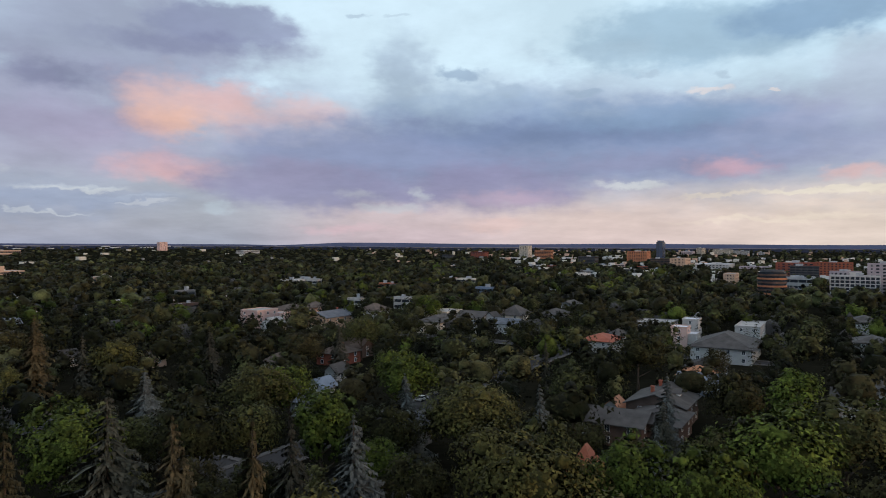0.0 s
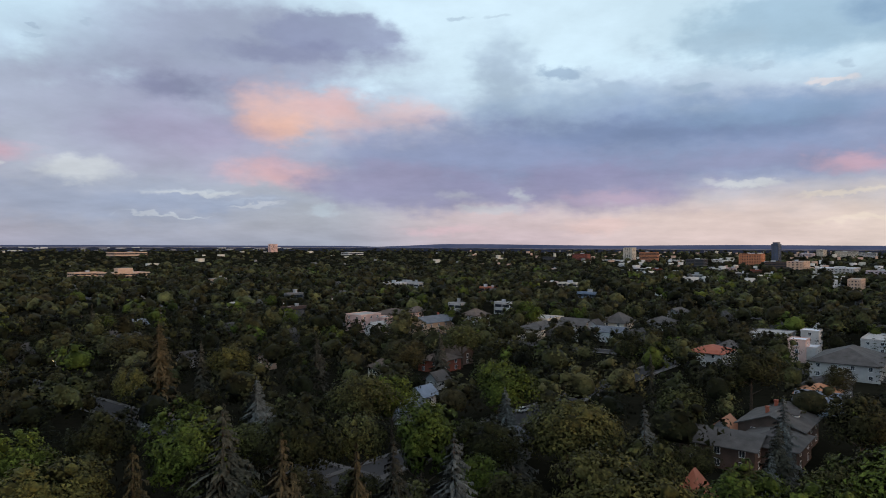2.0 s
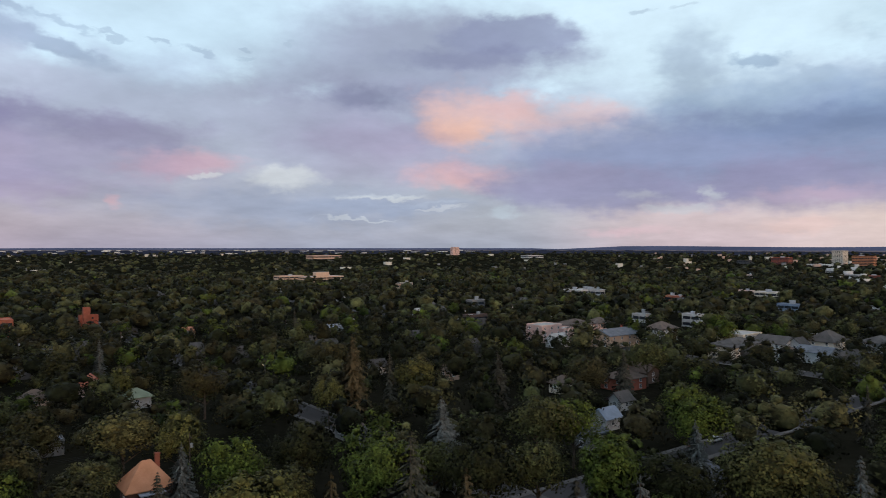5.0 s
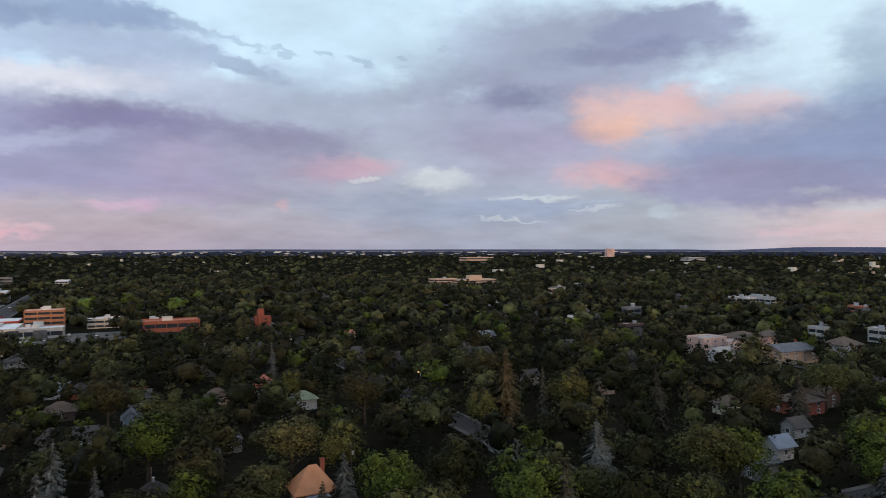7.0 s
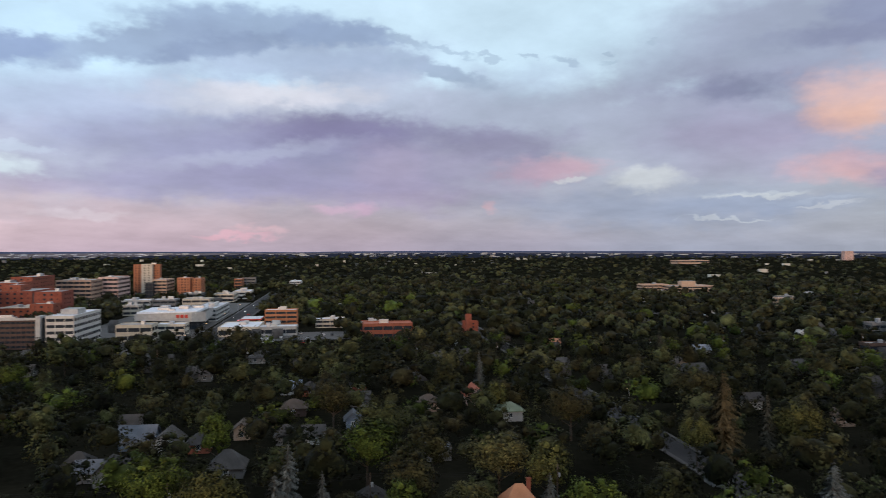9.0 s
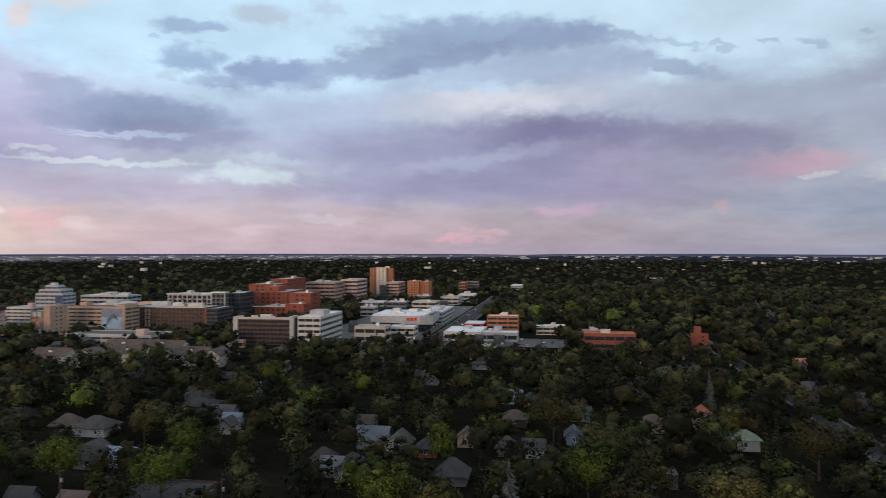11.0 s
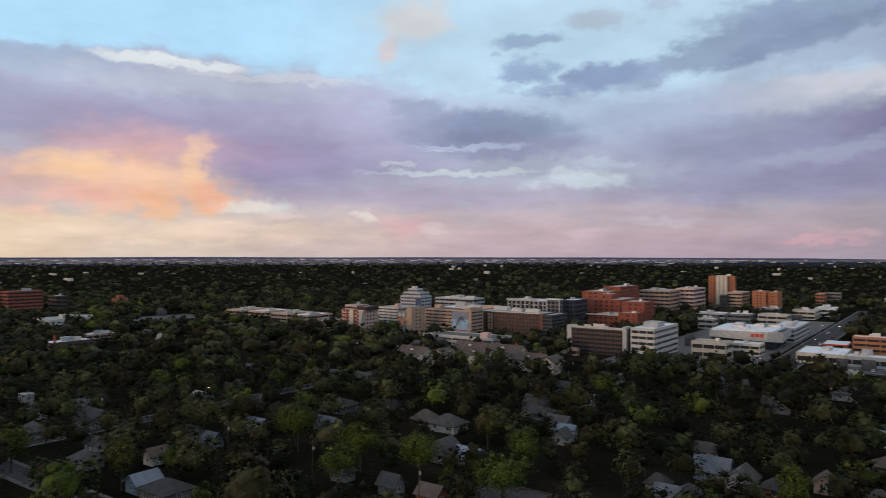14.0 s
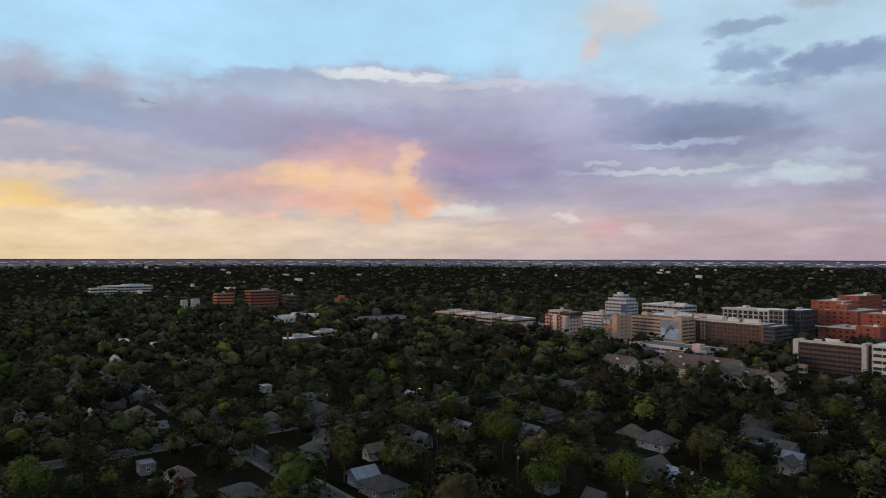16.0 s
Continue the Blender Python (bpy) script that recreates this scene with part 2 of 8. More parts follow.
bank(59.5, 14.59, 5.95, 1.30, (0.281, 0.361, 0.507), 0.87, 0.75, 0.77)
bank(60.3, 13.55, 4.27, 0.54, (0.243, 0.318, 0.460), 0.74, 0.83, 0.77)
bank(51.9, 14.23, 4.26, 0.69, (0.315, 0.410, 0.552), 0.87, 0.75, 0.77, -17)
bank(54.5, 16.44, 2.55, 0.39, (0.325, 0.431, 0.582), 0.67, 0.75, 0.85, -14)
bank(50.6, 15.72, 1.98, 0.24, (0.317, 0.430, 0.576), 0.49, 0.75, 0.85, -14)
bank(47.7, 15.30, 1.11, 0.16, (0.325, 0.431, 0.577), 0.49, 0.75, 0.85, -14)
bank(44.5, 14.93, 0.96, 0.17, (0.316, 0.420, 0.564), 0.49, 0.75, 0.85, -14)
bank(41.5, 14.56, 0.98, 0.25, (0.316, 0.420, 0.564), 0.49, 0.75, 0.85, -14)
bank(38.1, 14.98, 0.41, 0.21, (0.346, 0.453, 0.586), 0.49, 0.75, 0.85)
bank(38.4, 14.16, 0.73, 0.17, (0.380, 0.498, 0.628), 0.43, 0.83, 0.85)
bank(35.1, 15.51, 0.41, 0.17, (0.392, 0.499, 0.629), 0.43, 0.83, 0.85)
bank(51.1, 10.79, 13.91, 2.31, (0.426, 0.490, 0.625), 0.74, 1.25, 0.51)
bank(62.7, 11.16, 4.07, 0.91, (0.458, 0.492, 0.584), 0.46, 1.25, 0.59)
bank(55.1, 6.37, 12.81, 3.13, (0.348, 0.332, 0.478), 0.83, 1.14, 0.51)
bank(62.0, 7.95, 7.91, 1.64, (0.283, 0.282, 0.424), 0.78, 1.25, 0.51)
bank(60.3, 9.75, 5.52, 0.98, (0.192, 0.185, 0.312), 0.83, 1.14, 0.42)
bank(51.9, 9.06, 8.12, 0.76, (0.279, 0.282, 0.423), 0.64, 1.25, 0.51)
bank(46.6, 8.14, 4.95, 1.13, (0.266, 0.261, 0.393), 0.74, 1.25, 0.59)
bank(57.0, 4.42, 6.41, 1.16, (0.396, 0.335, 0.478), 0.64, 1.25, 0.59)
bank(42.0, 6.28, 3.12, 0.90, (0.656, 0.441, 0.518), 0.69, 1.25, 0.77)
bank(44.7, 6.09, 2.63, 1.06, (0.485, 0.357, 0.468), 0.64, 1.25, 0.77)
bank(47.7, 3.10, 0.77, 0.44, (0.699, 0.431, 0.461), 0.63, 1.25, 0.85)
bank(59.6, 2.90, 2.17, 0.61, (0.488, 0.413, 0.505), 0.46, 1.25, 0.77)
bank(34.8, 3.04, 11.90, 1.65, (0.319, 0.377, 0.517), 0.69, 1.14, 0.51)
bank(27.0, 8.48, 5.94, 1.35, (0.359, 0.328, 0.473), 0.55, 1.25, 0.59)
bank(35.7, 5.41, 3.03, 0.77, (0.594, 0.635, 0.674), 0.83, 0.98, 0.85)
bank(41.4, 5.26, 0.90, 0.23, (0.675, 0.711, 0.719), 0.49, 0.83, 0.85)
bank(27.4, 3.81, 3.89, 0.18, (0.619, 0.662, 0.691), 0.51, 0.75, 0.85)
bank(23.3, 2.83, 1.80, 0.14, (0.581, 0.615, 0.665), 0.49, 0.75, 0.85)
bank(29.7, 2.12, 2.53, 0.11, (0.581, 0.615, 0.665), 0.49, 0.75, 0.85)
bank(85.1, 15.25, 19.18, 4.73, (0.607, 0.834, 1.028), 0.74, 1.25, 0.42)
bank(83.2, 11.30, 5.96, 1.99, (0.574, 0.759, 0.961), 0.74, 1.25, 0.51)
bank(63.5, 14.82, 11.59, 2.37, (0.428, 0.526, 0.710), 0.83, 0.98, 0.68)
bank(57.9, 12.62, 5.97, 1.53, (0.548, 0.624, 0.785), 0.74, 1.14, 0.68)
bank(66.6, 17.14, 8.49, 1.42, (0.333, 0.438, 0.634), 0.87, 0.67, 0.85)
bank(76.0, 14.90, 8.87, 1.27, (0.332, 0.432, 0.620), 0.87, 0.67, 0.85, 13)
bank(68.7, 15.53, 5.81, 0.81, (0.286, 0.371, 0.555), 0.78, 0.83, 0.85, 10)
bank(59.7, 16.66, 4.36, 0.83, (0.324, 0.426, 0.625), 0.83, 0.67, 0.85)
bank(84.2, 13.51, 3.68, 0.70, (0.383, 0.498, 0.677), 0.83, 0.75, 0.85, 8)
bank(89.2, 14.18, 2.21, 0.69, (0.424, 0.537, 0.704), 0.83, 0.75, 0.85)
bank(91.1, 13.28, 1.38, 0.44, (0.482, 0.606, 0.764), 0.59, 0.75, 0.85)
bank(83.7, 18.12, 2.76, 0.75, (0.538, 0.636, 0.772), 0.78, 0.83, 0.85)
bank(89.2, 16.75, 2.77, 0.51, (0.554, 0.696, 0.870), 0.52, 0.98, 0.85)
bank(78.7, 18.87, 1.35, 0.61, (0.540, 0.651, 0.802), 0.64, 0.83, 0.85)
bank(65.0, 12.15, 7.12, 0.82, (0.729, 0.735, 0.815), 0.78, 1.14, 0.77)
bank(71.6, 11.14, 5.13, 0.77, (0.716, 0.734, 0.807), 0.64, 1.14, 0.77)
bank(78.2, 10.31, 8.54, 2.21, (0.465, 0.541, 0.735), 0.78, 1.14, 0.51)
bank(68.7, 7.99, 12.41, 2.06, (0.337, 0.352, 0.542), 0.78, 1.25, 0.42)
bank(59.4, 9.17, 7.93, 1.27, (0.228, 0.217, 0.373), 0.83, 1.25, 0.42)
bank(66.7, 5.33, 12.90, 1.54, (0.338, 0.333, 0.518), 0.78, 1.25, 0.51)
bank(66.7, 7.33, 8.08, 0.60, (0.521, 0.570, 0.728), 0.41, 1.25, 0.59, 9)
bank(75.1, 5.12, 7.92, 1.16, (0.379, 0.379, 0.567), 0.64, 1.25, 0.51)
bank(56.2, 6.64, 2.71, 1.76, (0.412, 0.371, 0.525), 0.64, 1.25, 0.51)
bank(58.3, 3.18, 1.41, 0.56, (0.622, 0.425, 0.576), 0.64, 1.25, 0.85)
bank(61.2, 2.93, 1.12, 0.37, (0.662, 0.454, 0.592), 0.52, 1.25, 0.85)
bank(114.3, 10.12, 12.43, 3.98, (0.516, 0.533, 0.710), 0.87, 0.59, 0.51)
bank(114.3, 13.66, 7.32, 1.09, (0.656, 0.727, 0.870), 0.74, 0.83, 0.68)
bank(117.1, 14.63, 3.29, 0.34, (0.955, 1.028, 1.039), 0.70, 0.67, 0.77)
bank(113.2, 14.30, 2.43, 0.27, (0.917, 0.990, 1.016), 0.49, 0.67, 0.77)
bank(105.4, 13.37, 2.08, 0.25, (0.833, 0.899, 0.952), 0.49, 0.67, 0.77)
bank(107.7, 7.68, 8.89, 1.91, (0.448, 0.415, 0.601), 0.78, 1.25, 0.51)
bank(93.8, 10.01, 8.41, 1.60, (0.297, 0.367, 0.556), 0.89, 0.59, 0.51)
bank(98.5, 11.63, 1.86, 0.87, (0.323, 0.425, 0.601), 0.83, 0.67, 0.77)
bank(91.1, 8.53, 7.33, 1.08, (0.330, 0.360, 0.537), 0.83, 0.83, 0.59)
bank(96.1, 9.43, 5.40, 0.53, (0.240, 0.284, 0.453), 0.52, 1.25, 0.51)
bank(101.4, 7.06, 7.79, 0.88, (0.432, 0.435, 0.614), 0.64, 1.14, 0.59)
bank(95.6, 6.62, 7.43, 0.27, (0.834, 0.941, 0.971), 0.51, 0.75, 0.77)
bank(100.1, 7.23, 1.23, 0.18, (0.868, 0.933, 0.944), 0.49, 0.75, 0.77)
bank(85.1, 5.91, 3.77, 0.78, (0.738, 0.860, 0.943), 0.87, 0.83, 0.77)
bank(83.7, 7.27, 2.76, 0.36, (0.656, 0.775, 0.924), 0.43, 0.83, 0.85)
bank(96.1, 8.27, 1.89, 0.16, (0.671, 0.784, 0.915), 0.49, 0.75, 0.77)
bank(95.6, 4.72, 14.81, 1.00, (0.515, 0.463, 0.620), 0.74, 1.14, 0.51)
bank(98.8, 18.50, 3.46, 1.71, (0.835, 0.848, 0.871), 0.87, 0.83, 0.68)
bank(100.5, 16.13, 0.87, 1.00, (0.864, 0.741, 0.742), 0.78, 1.14, 0.77)
bank(117.4, 5.91, 4.82, 2.37, (0.952, 0.688, 0.567), 0.78, 1.25, 0.68)
bank(115.7, 6.61, 0.78, 2.00, (1.055, 0.725, 0.444), 0.69, 1.25, 0.42)
bank(118.5, 5.85, 1.52, 2.34, (1.039, 0.726, 0.483), 0.74, 1.25, 0.51)
bank(114.6, 4.24, 1.24, 1.06, (1.067, 0.686, 0.352), 0.83, 1.14, 0.85)
bank(118.1, 3.90, 1.53, 1.02, (1.046, 0.650, 0.350), 0.83, 1.14, 0.85)
bank(110.8, 3.83, 2.90, 0.50, (0.827, 0.861, 0.837), 0.67, 0.83, 0.85)
bank(102.5, 2.92, 1.03, 0.35, (0.900, 0.846, 0.795), 0.49, 0.83, 0.85)
bank(96.8, 2.13, 1.52, 0.32, (0.865, 0.748, 0.743), 0.46, 0.98, 0.85)
bank(110.5, 2.28, 3.50, 0.21, (0.913, 0.795, 0.704), 0.43, 0.98, 0.85)
bank(79.2, 2.55, 2.98, 0.32, (0.733, 0.670, 0.738), 0.46, 0.98, 0.85)
bank(67.9, 1.08, 2.71, 0.26, (0.850, 0.464, 0.549), 0.49, 1.14, 0.85)
bank(66.3, 1.58, 1.61, 0.34, (0.842, 0.537, 0.591), 0.43, 1.14, 0.85)
bank(84.2, 1.69, 2.30, 0.32, (0.775, 0.588, 0.658), 0.43, 1.14, 0.85)
bank(132.6, 9.82, 9.35, 1.77, (0.425, 0.471, 0.657), 0.83, 0.83, 0.59)
bank(141.7, 10.71, 5.80, 1.64, (0.388, 0.480, 0.675), 0.87, 0.67, 0.59)
bank(138.8, 7.88, 11.11, 1.22, (0.594, 0.564, 0.682), 0.78, 1.14, 0.59)
bank(117.3, 11.30, 15.04, 3.46, (0.481, 0.501, 0.690), 0.89, 0.52, 0.42)
bank(104.9, 10.35, 7.70, 2.93, (0.543, 0.544, 0.762), 0.78, 1.25, 0.51)
bank(125.4, 13.43, 5.48, 1.11, (0.444, 0.547, 0.743), 0.83, 0.59, 0.68)
bank(117.3, 12.84, 11.88, 0.96, (0.653, 0.709, 0.845), 0.64, 1.14, 0.59)
bank(116.9, 14.37, 4.82, 0.43, (1.009, 1.073, 1.077), 0.70, 0.67, 0.77)
bank(109.5, 13.74, 6.67, 0.35, (0.834, 0.847, 0.915), 0.49, 0.75, 0.77)
bank(119.1, 9.71, 12.25, 1.52, (0.427, 0.378, 0.562), 0.78, 1.25, 0.42)
bank(108.1, 7.04, 6.87, 2.36, (0.395, 0.351, 0.555), 0.83, 1.25, 0.51)
bank(116.4, 7.72, 8.25, 1.36, (0.499, 0.383, 0.563), 0.64, 1.25, 0.59)
bank(128.4, 5.03, 5.97, 1.67, (0.816, 0.542, 0.548), 0.78, 1.25, 0.68)
bank(120.1, 8.12, 5.44, 1.53, (0.847, 0.530, 0.548), 0.74, 1.25, 0.68)
bank(120.5, 5.41, 7.23, 1.99, (1.077, 0.674, 0.478), 0.74, 1.25, 1.10)
bank(123.4, 6.40, 3.11, 1.16, (1.170, 0.753, 0.450), 0.83, 1.25, 0.85)
bank(115.2, 6.50, 0.92, 2.37, (1.151, 0.753, 0.467), 0.69, 1.25, 0.42)
bank(114.6, 4.31, 1.38, 1.10, (1.094, 0.574, 0.407), 0.83, 1.14, 0.85)
bank(118.5, 4.20, 2.28, 1.10, (1.107, 0.615, 0.404), 0.83, 1.25, 0.85)
bank(122.7, 4.47, 2.68, 0.72, (1.040, 0.574, 0.483), 0.74, 1.25, 0.85)
bank(126.3, 3.21, 1.74, 0.45, (1.009, 0.615, 0.521), 0.59, 1.14, 0.85)
bank(143.4, 4.10, 3.22, 1.06, (1.190, 0.815, 0.330), 0.87, 1.25, 0.77)
bank(142.8, 6.11, 4.13, 0.63, (1.046, 0.802, 0.637), 0.78, 1.14, 0.77)
bank(139.9, 7.57, 0.95, 0.32, (0.960, 0.658, 0.560), 0.43, 1.25, 0.85)
bank(143.5, 9.10, 1.36, 0.39, (0.828, 0.669, 0.609), 0.52, 1.25, 0.85)
bank(136.6, 4.57, 4.61, 0.59, (0.757, 0.581, 0.587), 0.64, 1.25, 0.68)
bank(135.8, 2.19, 11.65, 1.18, (1.166, 0.898, 0.592), 0.78, 1.14, 0.68)
bank(138.1, 3.23, 3.38, 0.46, (1.207, 1.002, 0.709), 0.67, 0.98, 0.85)
bank(132.2, 3.29, 2.45, 0.26, (1.177, 0.984, 0.752), 0.49, 0.98, 0.85)
bank(133.8, 2.31, 2.40, 0.60, (0.762, 0.637, 0.578), 0.55, 1.25, 0.85)
bank(119.1, 1.78, 14.48, 0.91, (1.027, 0.801, 0.636), 0.74, 1.14, 0.68)
bank(111.3, 3.76, 2.03, 0.37, (0.996, 0.836, 0.738), 0.49, 0.98, 0.85)
bank(108.6, 3.16, 1.83, 0.28, (0.958, 0.801, 0.734), 0.43, 0.98, 0.85)
bank(99.6, 2.50, 2.10, 0.81, (0.897, 0.519, 0.574), 0.57, 1.25, 0.68)
bank(102.7, 3.12, 1.16, 0.32, (0.974, 0.836, 0.799), 0.49, 0.83, 0.85)
bank(96.8, 2.39, 1.45, 0.31, (0.877, 0.703, 0.711), 0.46, 0.98, 0.85)
bank(93.6, 8.61, 4.54, 0.21, (0.650, 0.761, 0.972), 0.49, 0.83, 0.85)
bank(135.5, 11.65, 0.78, 0.12, (0.233, 0.312, 0.455), 0.49, 0.75, 0.68)
bank(134.8, 11.04, 0.71, 0.21, (0.374, 0.485, 0.668), 0.43, 0.83, 0.85)
bank(89.2, 14.48, 2.92, 1.04, (0.357, 0.491, 0.715), 0.85, 0.67, 0.85)
bank(83.2, 13.78, 3.69, 0.91, (0.305, 0.406, 0.632), 0.87, 0.67, 0.85, 10)
bank(86.1, 12.96, 4.45, 0.39, (0.375, 0.492, 0.716), 0.63, 0.75, 0.85)
bank(88.8, 16.91, 2.55, 0.62, (0.389, 0.531, 0.758), 0.83, 0.67, 0.85)
bank(91.7, 15.94, 0.65, 0.24, (0.405, 0.545, 0.768), 0.49, 0.75, 0.85)
# fine light and shade within the clouds
grain = deck_noise(2.2, 8.0, 0.60, 23.0).outputs["Fac"]
lift = wn("ShaderNodeMapRange")
lift.inputs["From Min"].default_value, lift.inputs["From Max"].default_value = 0.3, 0.7
lift.inputs["To Min"].default_value, lift.inputs["To Max"].default_value = 0.90, 1.10
wt.links.new(grain, lift.inputs["Value"])
fine = wn("ShaderNodeVectorMath", operation="SCALE")
wt.links.new(sky_colour, fine.inputs[0])
wt.links.new(lift.outputs[0], fine.inputs["Scale"])
back = wn("ShaderNodeBackground")
wt.links.new(fine.outputs[0], back.inputs[0])
back.inputs[1].default_value = 1.0
out = wn("ShaderNodeOutputWorld")
wt.links.new(back.outputs[0], out.inputs[0])

sun_data = bpy.data.lights.new("low_sun", "SUN")
sun_data.energy, sun_data.angle, sun_data.color = 1.5, radians(18), (1.0, 0.66, 0.42)
sun = new("low_sun", sun_data)
sun.matrix_world = look((-math.sin(radians(SUN_AZ)) * 900, math.cos(radians(SUN_AZ)) * 900, 900 * math.tan(radians(SUN_EL))), (0, 0, 0))

# ---- materials ----
def surface(name, dark, light, scale=1.0, rough=0.8, bump=0.2, fine=9.0, vary=0.0, metal=0.0, attr="", tuft=0.0):
    """A procedural surface: two tones mixed by noise at two scales, with relief; vary: change from object to object."""
    m = bpy.data.materials.new(name)
    m.use_nodes = True
    nt = m.node_tree
    bsdf = nt.nodes["Principled BSDF"]
    bsdf.inputs["Roughness"].default_value = rough
    bsdf.inputs["Metallic"].default_value = metal
    bsdf.inputs["Specular IOR Level"].default_value = 0.0 if rough >= 0.95 else 0.06 if tuft or rough >= 0.9 else 0.25
    tc = nt.nodes.new("ShaderNodeTexCoord")
    big, small = nt.nodes.new("ShaderNodeTexNoise"), nt.nodes.new("ShaderNodeTexNoise")
    for n, s, d in ((big, scale, 4.0), (small, scale * fine, 3.0)):
        n.inputs["Scale"].default_value, n.inputs["Detail"].default_value = s, d
        nt.links.new(tc.outputs["Object"], n.inputs["Vector"])
    mixf = nt.nodes.new("ShaderNodeMath")
    mixf.operation = "MULTIPLY_ADD"
    nt.links.new(small.outputs["Fac"], mixf.inputs[0])
    mixf.inputs[1].default_value = 0.5
    nt.links.new(big.outputs["Fac"], mixf.inputs[2])
    ramp = nt.nodes.new("ShaderNodeMapRange")
    ramp.inputs["From Min"].default_value, ramp.inputs["From Max"].default_value = 0.5, 1.0
    nt.links.new(mixf.outputs[0], ramp.inputs["Value"])
    mix = nt.nodes.new("ShaderNodeMix")
    mix.data_type = "RGBA"
    mix.inputs[6].default_value, mix.inputs[7].default_value = (*dark, 1), (*light, 1)
    nt.links.new(ramp.outputs[0], mix.inputs[0])
    col = mix.outputs[2]
    if vary or attr:
        hsv = nt.nodes.new("ShaderNodeHueSaturation")
        if attr:
            src = nt.nodes.new("ShaderNodeAttribute")
            src.attribute_name = attr
            f = src.outputs["Fac"]
        else:
            f = nt.nodes.new("ShaderNodeObjectInfo").outputs["Random"]
        val, hue = nt.nodes.new("ShaderNodeMapRange"), nt.nodes.new("ShaderNodeMapRange")
        val.inputs["To Min"].default_value, val.inputs["To Max"].default_value = 1 - vary, 1 + vary
        hue.inputs["To Min"].default_value, hue.inputs["To Max"].default_value = 0.5 + vary * 0.055, 0.5 - vary * 0.045
        spin = nt.nodes.new("ShaderNodeMath")
        spin.operation = "PINGPONG"
        spin.inputs[1].default_value = 0.37
        nt.links.new(f, spin.inputs[0])
        hue.inputs["From Max"].default_value = 0.37
        nt.links.new(f, val.inputs["Value"])
        nt.links.new(spin.outputs[0], hue.inputs["Value"])
        nt.links.new(val.outputs[0], hsv.inputs["Value"])
        nt.links.new(hue.outputs[0], hsv.inputs["Hue"])
        nt.links.new(col, hsv.inputs["Color"])
        col = hsv.outputs["Color"]
    if tuft:
        puff, turn = nt.nodes.new("ShaderNodeAttribute"), nt.nodes.new("ShaderNodeVectorTransform")
        puff.attribute_name = "puff"
        turn.vector_type, turn.convert_from, turn.convert_to = "NORMAL", "OBJECT", "WORLD"
        nt.links.new(puff.outputs["Vector"], turn.inputs[0])
        nt.links.new(turn.outputs[0], bsdf.inputs["Normal"])
        geo, gain, mul = nt.nodes.new("ShaderNodeNewGeometry"), nt.nodes.new("ShaderNodeMapRange"), nt.nodes.new("ShaderNodeVectorMath")
        gain.inputs["To Min"].default_value, gain.inputs["To Max"].default_value = 1 - tuft, 1 + tuft
        nt.links.new(geo.outputs["Random Per Island"], gain.inputs["Value"])
        mul.operation = "SCALE"
        nt.links.new(col, mul.inputs[0])
        nt.links.new(gain.outputs[0], mul.inputs["Scale"])
        col = mul.outputs[0]
    nt.links.new(col, bsdf.inputs["Base Color"])
    if bump:
        b = nt.nodes.new("ShaderNodeBump")
        b.inputs["Strength"].default_value, b.inputs["Distance"].default_value = bump, 0.05
        nt.links.new(mixf.outputs[0], b.inputs["Height"])
        nt.links.new(b.outputs[0], bsdf.inputs["Normal"])
    return m


M = {}
M["leaf"] = surface("leaf_green", (0.007, 0.0068, 0.004), (0.087, 0.083, 0.029), 9.0, 0.65, 0.0, 5.0, vary=0.58, tuft=0.52)
M["leaf_lime"] = surface("leaf_lime", (0.016, 0.022, 0.005), (0.118, 0.150, 0.026), 9.0, 0.65, 0.0, 5.0, vary=0.2, tuft=0.5)
M["leaf_yellow"] = surface("leaf_yellowing", (0.022, 0.021, 0.008), (0.125, 0.118, 0.034), 9.0, 0.65, 0.0, 5.0, vary=0.2, tuft=0.5)
M["needle"] = surface("needle_dark", (0.022, 0.022, 0.017), (0.090, 0.086, 0.064), 9.0, 0.7, 0.0, 4.0, vary=0.3, tuft=0.3)
M["needle_blue"] = surface("needle_blue", (0.060, 0.066, 0.062), (0.18, 0.19, 0.175), 9.0, 0.7, 0.0, 4.0, vary=0.2, tuft=0.25)
M["needle_brown"] = surface("needle_browning", (0.050, 0.042, 0.022), (0.155, 0.118, 0.060), 9.0, 0.7, 0.0, 4.0, vary=0.25, tuft=0.25)
M["woods"] = surface("leaf_woods", (0.005, 0.005, 0.0032), (0.075, 0.073, 0.028), 0.20, 0.7, 0.0, 5.0, vary=0.72, attr="tint", tuft=0.48)
M["woods_lime"] = surface("leaf_woods_lime", (0.012, 0.016, 0.004), (0.105, 0.130, 0.024), 0.20, 0.7, 0.0, 5.0, vary=0.35, attr="tint", tuft=0.48)
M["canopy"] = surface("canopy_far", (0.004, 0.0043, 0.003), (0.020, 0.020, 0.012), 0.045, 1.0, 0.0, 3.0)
# distance haze is put into the base colours of the far plain and woods
M["plain"] = surface("far_plain_haze_tint", (0.095, 0.080, 0.086), (0.25, 0.21, 0.215), 0.006, 0.95, 0.0, 6.0)
M["blue_woods"] = surface("far_hazed_woods", (0.016, 0.019, 0.030), (0.044, 0.048, 0.072), 0.008, 0.95, 0.0, 5.0)
M["bark"] = surface("bark", (0.05, 0.035, 0.025), (0.13, 0.10, 0.08), 2.0, 0.9, 0.6)
# ground tone set near black: shade between the crowns is put into the colour
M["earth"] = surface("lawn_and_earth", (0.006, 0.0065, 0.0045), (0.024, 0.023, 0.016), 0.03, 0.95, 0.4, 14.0)
